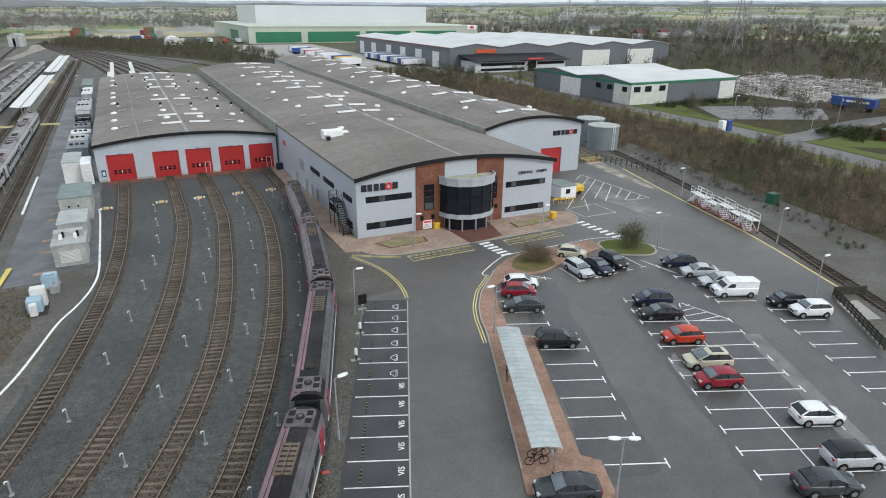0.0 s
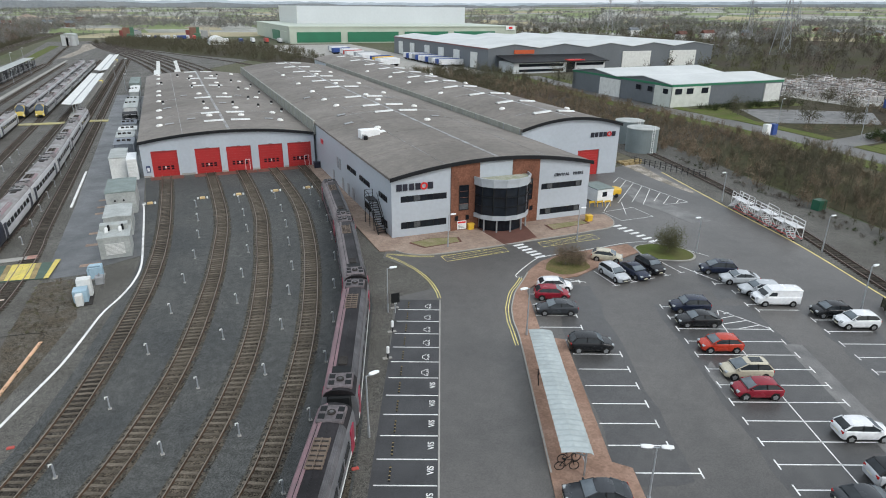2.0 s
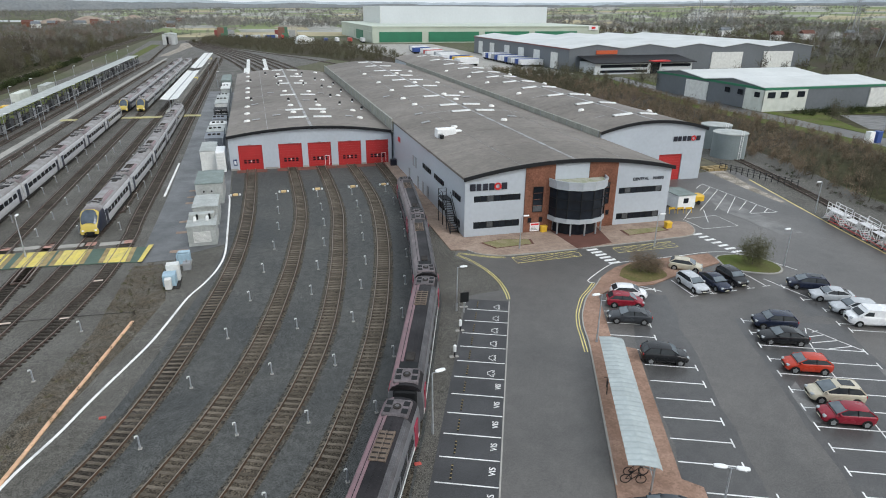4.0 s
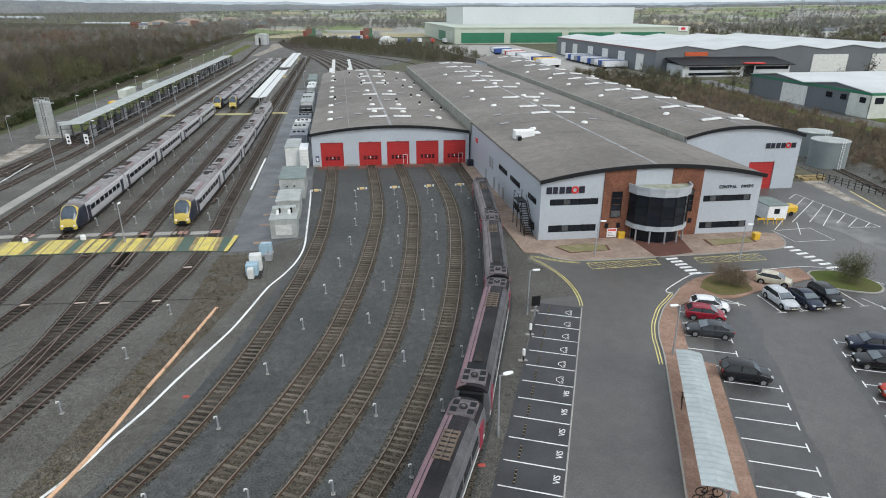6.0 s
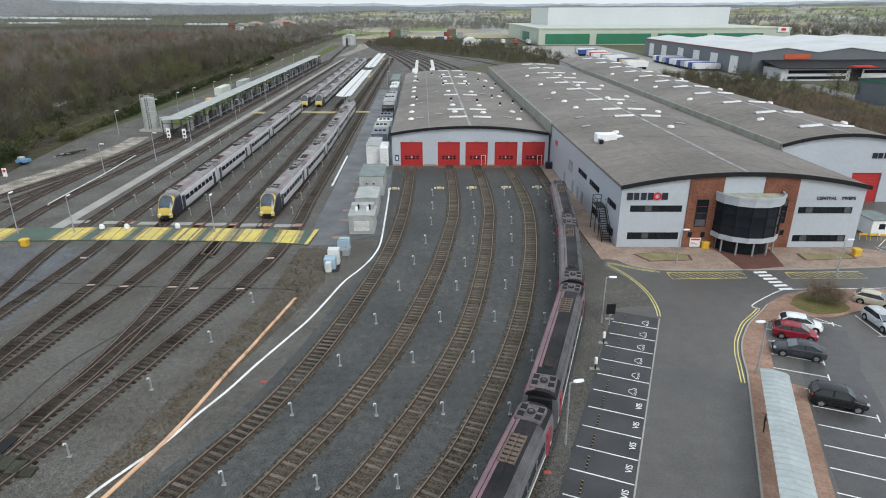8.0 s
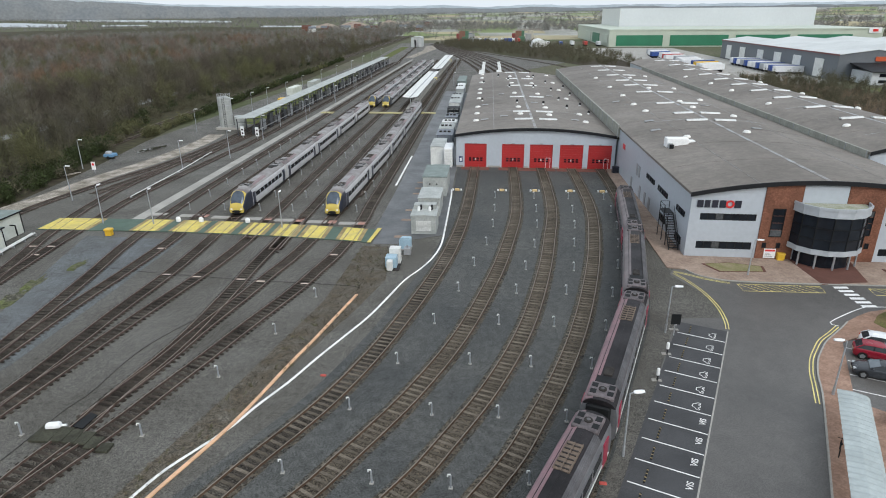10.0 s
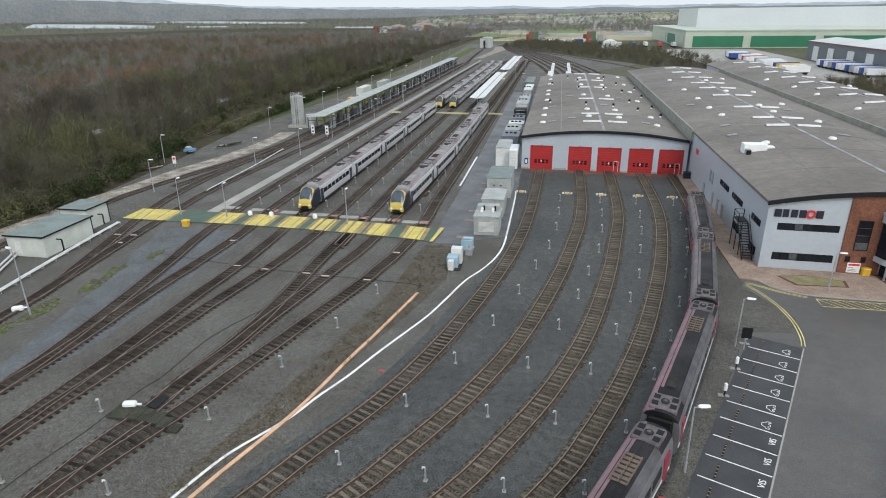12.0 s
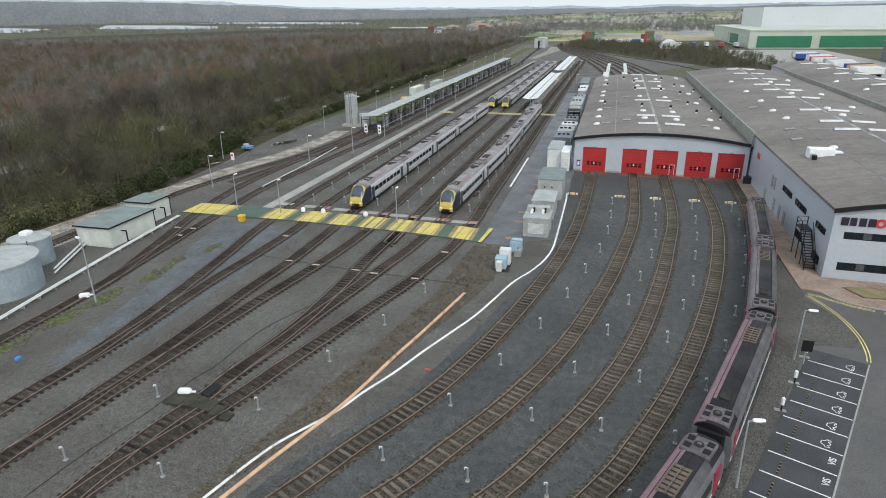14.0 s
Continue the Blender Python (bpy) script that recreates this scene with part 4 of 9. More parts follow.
for pts in ([(29.3, 67.1), (38.5, 66.9), (38.3, 65.2), (29.3, 65.2), (29.3, 67.1)], [(43.7, 66.6), (52.8, 66.6), (52.6, 64.6), (43.5, 64.9), (43.7, 66.6)]):
    paint_line("keep_clear_box", pts, 0.1, "yellow_line", 0.03, "yellow keep-clear box")
    for k in range(11):
        a = pts[0][0] + (pts[1][0] - pts[0][0]) * (k + 0.05) / 11
        paint_line("keep_clear_bar", [(a, pts[0][1] - 0.05), (a + 1.6, pts[3][1] + 0.1)] if k < 9 else [(a, pts[0][1] - 0.05), (a + 0.8, pts[0][1] - 0.9)], 0.07, "yellow_line", 0.03, "yellow keep-clear hatching")
for (ax, ay), (bx, by), n in (((40.7, 67.2), (41.3, 61.5), 6), ((58.3, 68.6), (59.2, 60.3), 7)):
    for k in range(n):
        u = (k + 0.2) / n
        x, y = ax + (bx - ax) * u, ay + (by - ay) * u
        solid("zebra_block", Mesh().slab([(x - 0.8, y - 0.02), (x + 0.8, y + 0.06), (x + 0.8, y - 0.46), (x - 0.8, y - 0.54)], 0.02, 0.03), M["white_line"], "white block of a crossing", "road marking", "crossing blocks", "structure")
for line in (spline([(35.7, 57.3), (35.1, 57.9), (37.5, 59.8), (40.5, 61.7), (41.9, 61.9), (44.6, 61.9), (50.6, 61.8), (54.6, 61.9), (57.2, 61.4), (58.5, 60.5), (59.8, 58.4), (61.0, 56.3), (62, 53.4)], 0.6),):
    paint_line("road_edge_line", line, 0.12)
for p, q in (((76.7, 90.7), (73.7, 88.4)), ((76.9, 88.7), (71.4, 84.0)), ((77.1, 86.8), (66.0, 77.4)), ((76.8, 84.2), (68.6, 77.0)), ((76.6, 81.9), (69.4, 75.2)), ((76.9, 79.6), (72.4, 76.0)), ((77.1, 77.5), (72.8, 74.2)), ((77.2, 75.2), (75.2, 73.8)), ((76.8, 90.7), (77.4, 73.4)), ((77.4, 73.4), (72.8, 73.9)), ((61.0, 74.6), (70.6, 83.4)), ((63.4, 72.2), (66.7, 77.4))):
    paint_line("loading_bay_line", [p, q], 0.11)
paint_line("loading_bay_line", [(60.5, 74.6), (60.7, 69.8), (66.6, 69.6), (66.7, 74.6), (61.2, 74.4)], 0.11)
for pts in ([(51.1, 33.9), (52.7, 33.1), (45.7, 18.2), (44.0, 19.1)], [(42.2, 34.3), (40.6, 33.4), (38.9, 29.4), (40.2, 29.0)], [(75.1, 86.8), (73.8, 79), (73.6, 64.5), (69.8, 64.5), (69.4, 76.7), (72.6, 85.3)]):
    zone("asphalt_patch", pts, M["asphalt_pale"], "pale grey asphalt patch", 0.024, 0.02, "road")
zone("entrance_paving", [(38.4, 75.3), (45.9, 75.0), (44.5, 68.2), (38.9, 67.3)], M["paving_red"], "dark red brick paving before the entrance", 0.128, 0.05, "pavement")
for pts in ([(27.0, 72.9), (30.4, 73.5), (34.3, 72.4), (34.0, 70.6), (28.3, 70.4)], [(48.3, 72.3), (55.2, 71.9), (55.2, 70.4), (48.2, 70.0)]):
    c = np.mean(pts, axis=0)
    zone("planting_bed_edge", pts, M["paving_red"], "dark brick edging of a planting bed", 0.15, 0.1, "pavement")
    zone("planting_bed", [tuple(c + (np.array(p) - c) * 0.9) for p in pts], mat("dry_planting_bed", (0.3, 0.255, 0.16), 0.95, vary=0.25, scale=0.6, fine=6, other=(0.22, 0.21, 0.1)), "dry grassy planting bed", 0.17, 0.1)
for name, pts in (("grass_island", [(54.5, 59.8), (55.8, 60.4), (58.7, 59.7), (60.7, 56.7), (60.1, 54.2), (57.7, 53.6), (53.9, 56.2)]), ("shrub_island", [(39.2, 58.0), (40.9, 60.0), (43.5, 61.2), (45.4, 59.7), (45.3, 56.5), (42.0, 55.4), (40.1, 56.0)])):
    pts = [tuple(q) for q in spline(pts + pts[:1], 0.5)]
    c = np.mean(pts, axis=0)
    zone(name + "_kerb", pts, M["concrete"] if name[0] == "g" else M["brick_orange"], "kerb round an island", 0.13, 0.2, "kerb")
    zone(name, [tuple(c + (np.array(p) - c) * 0.93) for p in pts], M["grass"] if name[0] == "g" else M["dry_grass"], "grassed island in the car park", 0.16, 0.1)
# kerb stones along the pavements
for line in (kerb_far, spline([(37.0, 58.2), (35.9, 57.0), (34.5, 55.6), (32.8, 53.9), (31.4, 52.0), (30.3, 50.3), (29.2, 48.0), (28.6, 46.3), (27.3, 43.0), (20.3, 27.0)], 0.9)):
    t = thing("kerb", "pale concrete kerb stones along the pavement", "kerb", kind="structure")
    stone = Mesh().box(0.01, 0.88, -0.07, 0.07, 0, 0.135).data("kerb_stone", M["concrete"])
    for p, q in zip(line, line[1:]):
        o = new("kerb_stone", stone)
        o.parent = t
        o.matrix_local = pose(p[0], p[1], 0, 0, 0, math.degrees(math.atan2(q[1] - p[1], q[0] - p[0])))
# white and orange lines across the rail yard
paint_line("white_safety_line", spline([(-6.5, 106), (-6.3, 101), (-6.2, 86.8), (-6.25, 78.4), (-6.95, 73.5), (-8.2, 69.5), (-9.7, 66.0), (-11.1, 60.7), (-12.3, 56.4), (-13.9, 52.2), (-15.5, 48.1), (-16.95, 44.0), (-18.45, 40.6), (-19.5, 37.7), (-20.9, 35.2), (-22.2, 32.9), (-23.0, 30.8), (-24.2, 26.6), (-27, 16)], 1.0), 0.26, "white_line", 0.03, "white painted safety line across the gravel")
M["orange"] = mat("orange_cable_cover", (0.6, 0.37, 0.225), 0.7, vary=0.12, scale=0.6, fine=5.0, bump=0.05)
t = thing("cable_trough", "long orange cable cover laid on the gravel", "cable cover")
line = spline([(-14.6, 61.6), (-15.8, 55.8), (-16.8, 50.9), (-17.75, 46.8), (-18.5, 42.9), (-19.2, 39.5), (-20.0, 36.4), (-21.0, 33.4), (-22.1, 30.0), (-23.0, 26.9), (-27, 14)], 2.0)
for p, q in zip(line, line[1:]):
    part("cover", Mesh().bar((*p, 0.06), (*q, 0.06), 0.3, 0.1), M["orange"], t)
M["moss"] = mat("mossy_gravel", (0.1, 0.115, 0.045), 0.95, vary=0.35, scale=0.5, fine=2.0, other=(0.1, 0.095, 0.075), bump=0.3, stones=7.0, grain=0.5)
for k, (x, y, r) in enumerate(((-53.6, 58, 2.2), (-54.6, 51, 2.6), (-55.2, 45.0, 2.4), (-54.0, 62.5, 1.8), (-55.5, 39, 2.5), (-52.2, 68, 1.5))):
    pts = [(x + r * (0.6 + 0.5 * noise.noise((k, j * 0.9, 1))) * math.cos(j * math.tau / 16) * 0.8, y + 2.0 * r * (0.6 + 0.5 * noise.noise((k, j * 0.9, 1))) * math.sin(j * math.tau / 16)) for j in range(16)]
    zone("moss_patch", pts, M["moss"], "green moss patch on the gravel", 0.012, 0.05)
M["weeds"] = mat("weedy_gravel", (0.088, 0.071, 0.05), 0.95, vary=0.25, scale=0.6, fine=2.5, other=(0.118, 0.109, 0.092), bump=0.5, stones=17.0, grain=0.75, sharp=0.1)
zone("weedy_gravel", [(-30, 16), (-25.5, 26), (-22.0, 40), (-18.0, 60), (-17.0, 77), (-13.5, 77), (-12.0, 66), (-14.0, 58), (-17, 48), (-20.5, 36), (-24.5, 25), (-28, 15)], M["weeds"], "gravel overgrown with dead brown weeds", 0.01, 0.05)
zone("blue_ballast", [(-45.6, 36), (-43.4, 45), (-43.2, 60), (-43, 78), (-58, 79), (-55, 66), (-51.5, 52), (-49, 38)], M["gravel_blue"], "fresh blue-grey ballast", 0.006)

# ---- foot crossing of yellow and green boards ----
M["marker"] = mat("pale_pink_timber", (0.56, 0.46, 0.4), 0.8, vary=0.1)
M["redb"] = mat("faded_red_board", (0.42, 0.25, 0.21), 0.8)
t = thing("foot_crossing", "yellow and grey-green boarded crossing over the sidings", "crossing", kind="structure")
zmid = 0.19
M["yellow_pale"] = mat("pale_yellow_boards", (0.5, 0.44, 0.17), 0.75, vary=0.2, scale=0.5, fine=3.0, other=(0.36, 0.33, 0.2))
M["yellow_faded"] = mat("faded_yellow", (0.26, 0.2, 0.105), 0.8, vary=0.2, scale=0.6, fine=4.0)
def deck_edge(x):
    low = float(np.interp(x, [-67, -47, -38.9, -29.5, -20.6, -16], [81.0, 81.0, 80.6, 79.9, 78.9, 78.1]))
    return low, low + 5.25


xs = list(np.linspace(-67.2, -16.3, 18))
part("deck", Mesh().slab([(x, deck_edge(x)[0]) for x in xs] + [(x, deck_edge(x)[1]) for x in xs[::-1]], 0.03, 0.145), M["crossing_green"], t, "grey-green boards")
board = 0
for a, b in ((-66.9, -59.6), (-52.2, -48.8), (-46.2, -42.8), (-40.6, -37.7), (-35.4, -32.6), (-30.6, -27.8), (-26.3, -23.5), (-20.7, -18.1)):
    for p, q, m, note, up in ((a, b, M["yellow"], "yellow painted boards", 0.172), (a - 0.6, a - 0.03, M["yellow_faded"], "faded brown boards", 0.165), (b + 0.03, b + 0.6, M["yellow_faded"], "faded brown boards", 0.165)):
        if p < -67 and up < 0.17:
            continue
        n = max(1, round((q - p) / 0.62))
        for k in range(n):
            c, d = p + (q - p) * k / n + 0.012, p + (q - p) * (k + 1) / n - 0.012
            part("yellow_panel" if up > 0.17 else "faded_panel", Mesh().slab([(c, deck_edge(c)[0] + 0.06), (d, deck_edge(d)[0] + 0.06), (d, deck_edge(d)[1] - 0.06), (c, deck_edge(c)[1] - 0.06)], 0.147, up), m, t, note)
part("yellow_end_bar", Mesh().slab([(-16.6, 78.0), (-16.1, 78.0), (-15.5, 84.0), (-16.1, 84.0)], 0.162, 0.2), M["yellow"], t)
for a, b in ((-53.5, -49.5), (-43, -27.4), (-22.0, -16.8)):
    part("second_crossing", Mesh().slab([(a, 192.6), (b, 191.6), (b, 194.4), (a, 195.4)], 0.03, 0.17), M["yellow_pale"], t, "further yellow crossing")
for x in (-52.6, -47.2, -41.7, -36.6, -31.4, -26.0, -21.0):
    part("concrete_slab", Mesh().box(x - 1.5, x + 1.5, 84.4 - 0.09 * x - 0.6, 84.4 - 0.09 * x + 0.6, -0.05, 0.08), M["concrete"], t, "pale concrete slab")
for x in (-44.6, -33.8, -28.8, -23.6, -18.9):
    for k in range(3):
        part("red_board", Mesh().box(x - 0.6, x + 0.6, 84.0 - 0.09 * x + 0.45 * k, 84.0 - 0.09 * x + 0.25 + 0.45 * k, 0.04, 0.12), M["redb"], t)
for x, y in ((-44.3, 74.5), (-39.3, 65.9), (-35.2, 65.4), (-29.5, 65.0), (-26.9, 64.6), (-21.3, 64.2), (-20.2, 73.5), (-62.7, 74.3), (-60.2, 74.4), (-60.2, 71.3)):
    part("white_marker", Mesh().box(x - 0.55, x + 0.55, y - 0.13, y + 0.13, 0.0, 0.09), M["marker"], t, "pale pinkish timber marker")

# cables lying on the ballast
M["cable"] = mat("black_cable_sheath", (0.035, 0.033, 0.03), 0.7, vary=0.2, scale=1.0, fine=6.0)
for pts in ([(-52, 68.4), (-46, 67.2), (-40.5, 66.3), (-29.6, 65.0), (-22.1, 64.4), (-15.0, 63.7), (-14.8, 61.4)], [(-25.5, 64.7), (-29.0, 57.7), (-32.6, 49.0), (-33.3, 41.3), (-33.9, 39.0), (-34.6, 33.1), (-34.9, 31.7), (-35.6, 28.2), (-36.2, 22)]):
    line = spline(pts, 0.8)
    c = Mesh()
    ring = [(math.cos(k * math.tau / 6), math.sin(k * math.tau / 6)) for k in range(6)]
    side = offset(line, 1.0) - line
    c.loft([[(p[0] + 0.03 * u * s[0], p[1] + 0.03 * u * s[1], 0.05 + 0.03 * w) for u, w in ring] for p, s in zip(line, side)])
    solid("ground_cable", c, M["cable"], "thin black cable lying on the ballast", "cable")


# ---- trains ----
M["regional_side"] = paint("dark_grey_train_side", (0.13, 0.132, 0.14), 0.35, vary=0.15)
M["cantrail_grey"] = mat("grimy_grey_cantrail", (0.11, 0.105, 0.11), 0.5, vary=0.18, scale=0.6, fine=4.0, other=(0.06, 0.057, 0.06))
M["maroon_grey"] = mat("worn_maroon_grey_roof", (0.24, 0.155, 0.165), 0.6, vary=0.15, scale=0.5, fine=4.0, other=(0.2, 0.16, 0.165))
M["silver"] = paint("silver_train_paint", (0.52, 0.52, 0.53), 0.35, metal=0.1, vary=0.08)
M["maroon"] = mat("faded_pink_roof_shoulder", (0.27, 0.16, 0.175), 0.6, vary=0.15, scale=0.5, fine=4.0, other=(0.19, 0.13, 0.14))
M["shoulder_grey"] = mat("grimy_pinkish_grey_shoulder", (0.2, 0.17, 0.172), 0.6, vary=0.18, scale=0.5, fine=4.0, other=(0.135, 0.118, 0.12))
M["maroon_side"] = mat("dark_maroon_train_side", (0.15, 0.085, 0.1), 0.45, vary=0.15, scale=0.6, fine=4.0, other=(0.1, 0.065, 0.075))
M["rack_brown"] = mat("rusty_brown_rack", (0.12, 0.088, 0.066), 0.7, vary=0.2, scale=1.0, fine=6.0)
M["pod"] = mat("grimy_grey_pod", (0.15, 0.125, 0.13), 0.55, vary=0.25, scale=0.8, fine=5.0, other=(0.075, 0.065, 0.068))
M["train_roof"] = mat("sooty_train_roof", (0.026, 0.023, 0.025), 0.5, vary=0.25, scale=0.35, fine=5.0, other=(0.011, 0.01, 0.011), spec=0.18)
M["train_roof_pale"] = mat("pale_grey_train_roof", (0.3, 0.295, 0.29), 0.6, vary=0.15, scale=0.4, fine=4.0, other=(0.18, 0.155, 0.155), spec=0.3)
M["under"] = mat("dirty_underframe", (0.035, 0.032, 0.03), 0.85, vary=0.25, scale=1.0, fine=8.0)
M["navy"] = paint("dark_navy_paint", (0.02, 0.024, 0.04), 0.3)
M["train_yellow"] = paint("warning_yellow", (0.52, 0.4, 0.085), 0.4)
# bluish base colour carries part of the sky's reflection in the screen
M["screen"] = glass("sky_tinted_cab_screen", (0.05, 0.065, 0.085), 0.1, 0.5)
SIDE = [(1.18, 0.55), (1.34, 0.8), (1.38, 1.3), (1.38, 2.05), (1.3, 2.9), (1.2, 3.22)]
TOP = [(1.2, 3.222), (1.0, 3.5), (0.62, 3.7), (0.0, 3.77), (-0.62, 3.7), (-1.0, 3.5), (-1.2, 3.222)]


def carriage(length, style, nose=False, name="train_carriage", label="", group="", shoulder="maroon"):
    """A carriage along x, its cab end at +x."""
    t = thing(name, label, "train carriage", group)
    h = length / 2 - 0.35
    back = h - (4.0 if nose else 0)
    body_m, roof_m = (M["silver"], M["train_roof_pale"]) if style == "express" else (M["regional_side"], M["train_roof"])
    ring = [(y, z) for y, z in SIDE] + [(-y, z) for y, z in SIDE[::-1]]
    part("body", Mesh().loft([[(x, y, z) for y, z in ring] for x in (-h, back)]), body_m, t)
    part("roof", Mesh().loft([[(x, y, z) for y, z in TOP] for x in (-h, back)]), roof_m, t, "grimy train roof")
    m = Mesh()
    if style == "express":
        m.loft([[(x, y, z) for y, z in ((0.45, 3.745), (1.0, 3.51), (1.0, 3.53), (0.45, 3.77))] for x in (back - 7.5, back)])
        part("roof_patch", m, M["maroon_grey"], t, "faded maroon roof panel")
    else:
        m.loft([[(x, y, z) for y, z in ((1.215, 3.2), (1.25, 3.225), (1.03, 3.54), (0.5, 3.76), (0.5, 3.72), (0.98, 3.49))] for x in (-h + 0.1, h - 0.1)])
        part("roof_shoulder", m, M[shoulder], t, "faded pinkish roof shoulder")
        for k in range(5):
            y = 0.56 + 0.13 * k
            z = np.interp(y, [0.5, 1.03, 1.25], [3.76, 3.54, 3.225])
            part("shoulder_rib", Mesh().box(-h + 0.2, h - 0.2, y - 0.02, y + 0.02, z - 0.05, z + 0.022), M[shoulder], t)
        part("side_panel", Mesh().loft([[(x, y, z) for y, z in ((1.36, 0.95), (1.395, 1.3), (1.395, 1.76), (1.36, 1.76))] for x in (-h + 0.3, h - 0.3)]), M["maroon_side"], t, "dark maroon lower side")
        part("side_panel", Mesh().loft([[(x, y, z) for y, z in ((1.33, 2.6), (1.345, 2.6), (1.225, 3.2), (1.2, 3.2))] for x in (-h + 0.3, h - 0.3)]), M[shoulder], t, "faded pink band above the windows")
        m = Mesh().loft([[(x, y, z) for y, z in ((-0.72, 3.66), (-1.0, 3.5), (-1.2, 3.222), (-1.22, 3.24), (-1.02, 3.53), (-0.72, 3.69))] for x in (-h + 2.3, h - 2.3)])
        part("cantrail", m, M["cantrail_grey"], t, "grimy grey roof edge")
        for k in range(4):
            y = -0.76 - 0.1 * k
            z = np.interp(-y, [0.72, 1.02, 1.22], [3.69, 3.53, 3.24])
            part("cantrail_rib", Mesh().box(-h + 2.4, h - 2.4, y - 0.02, y + 0.02, z - 0.05, z + 0.02), M["cantrail_grey"], t)
        part("sill_strip", Mesh().box(-h + 0.4, h - 0.4, -1.4, -1.36, 0.95, 1.1), M["offwhite"], t, "pale sill strip")
        for s in (-0.35, 0.0, 0.35, 0.75, -0.75):
            part("roof_rib", Mesh().box(-h + 2.2, h - 2.4, s - 0.025, s + 0.025, 3.55, 3.79 - 0.16 * abs(s)), M["train_roof"], t)
    for s in (1, -1):
        n = 7
        a, b = -h + 2.6, back - (2.4 if not nose else 1.2)
        y = 1.365 * s
        part("window_band", Mesh().add([(a, y + 0.03 * s, 1.8), (b, y + 0.03 * s, 1.8), (b, y - 0.01 * s, 2.5), (a, y - 0.01 * s, 2.5), (a, y - 0.3 * s, 1.8), (b, y - 0.3 * s, 1.8), (b, y - 0.3 * s, 2.5), (a, y - 0.3 * s, 2.5)],
                                       [(0, 1, 2, 3), (0, 4, 5, 1), (1, 5, 6, 2), (2, 6, 7, 3), (3, 7, 4, 0)]), M["glass"], t, "dark window band")
        for k in range(1, n):
            x = a + (b - a) * k / n
            part("window_post", Mesh().box(x - 0.09, x + 0.09, min(y - 0.05 * s, y + 0.04 * s), max(y - 0.05 * s, y + 0.04 * s), 1.74, 2.6), body_m, t)
        for x in (-h + 1.5, back - (1.4 if not nose else 0.4)):
            part("door", Mesh().box(x - 0.55, x + 0.55, min(1.3 * s, 1.405 * s), max(1.3 * s, 1.405 * s), 0.75, 2.75), M["navy"] if style == "express" else M["maroon_dark"], t, "dark carriage door")
        part("skirt", Mesh().box(-h + 1, back - 0.5, min(1.0 * s, 1.3 * s), max(1.0 * s, 1.3 * s), 0.3, 0.6), M["under"], t)
    for x in (-h + 3.2, h - 3.6):
        b = part("bogie", Mesh().soft(x - 1.7, x + 1.7, -1.1, 1.1, 0.35, 0.72, 0.1), M["under"], t)
        for dx in (-1.2, 1.2):
            for s in (0.75, -0.75):
                part("wheel", Mesh().cyl((x + dx, s - 0.07, 0.6), (x + dx, s + 0.07, 0.6), 0.43, n=14), M["rail_dark"], b)
    part("underframe", Mesh().box(-h + 5, h - 5.6, -1.0, 1.0, 0.35, 0.56), M["under"], t)
    # roof plant: black grilles, pods, hatches
    for x, w, l in ((-h + 1.3, 0.95, 0.95), (h - 1.3 if not nose else back - 0.7, 0.95, 0.95)):
        p = part("roof_pod", Mesh().soft(x - l, x + l, -w, w, 3.4, 3.84, 0.1), M["pod"] if style != "express" else roof_m, t, "grey roof equipment pod")
        for s in (-0.62, 0.62):
            for dx in (-0.42, 0.42):
                part("grille", Mesh().box(x + dx - 0.26, x + dx + 0.26, s - 0.22, s + 0.22, 3.82, 3.87), M["black"], p)
        part("fan", Mesh().cyl((x, 0, 3.83), (x, 0, 3.93), 0.3, n=14), M["under"], p)
        part("fan_cap", Mesh().cyl((x, 0, 3.932), (x, 0, 3.97), 0.14, n=10), M["cantrail_grey"], p)
    p = part("exhaust_rack", Mesh().box(h - 6.8, h - 3.9, -0.5, 0.62, 3.6, 3.79), M["rack_brown"] if style != "express" else M["under"], t, "grimy brown roof radiator rack")
    for k in range(6):
        part("bar", Mesh().box(h - 6.6 + 0.46 * k, h - 6.5 + 0.46 * k, -0.48, 0.6, 3.792, 3.84), M["under"], p)
    for s in (-0.44, 0.1, 0.56):
        part("edge_bar", Mesh().box(h - 6.8, h - 3.9, s - 0.03, s + 0.03, 3.792, 3.85), M["rack_brown"], p)
    part("roof_box", Mesh().soft(-h + 3.4, -h + 4.6, -0.35, 0.35, 3.7, 3.88, 0.05), M["under"], t)
    part("dark_roof_panel", Mesh().box(-h + 2.3, -h + 3.2, -0.7, 0.7, 3.6, 3.79), M["black"], t, "black roof panel")
    part("gangway", Mesh().soft(-h - 0.33, -h, -0.9, 0.9, 0.8, 3.4, 0.15), M["black"], t)
    if not nose:
        part("gangway", Mesh().soft(h, h + 0.33, -0.9, 0.9, 0.8, 3.4, 0.15), M["black"], t)
        return t
    full = [(y, z) for y, z in SIDE] + TOP[1:-1] + [(-y, z) for y, z in SIDE[::-1]]

    def sec(u):
        x = back + 4.0 * u
        wide, low = 1 - 0.17 * u ** 5, 0.55
        high = float(np.interp(u, [0, 0.45, 0.58, 0.64, 0.94, 0.98, 1.0], [3.77, 3.75, 3.66, 3.5, 1.95, 1.65, 1.35]))
        return [(x, y * wide, low + (z - 0.55) / 3.22 * (high - low)) for y, z in full]
    k0 = len(SIDE)
    part("cab", Mesh().loft([sec(u) for u in (0, 0.15, 0.3, 0.45, 0.56)]), M["navy"], t, "dark navy cab sides", smooth=True)
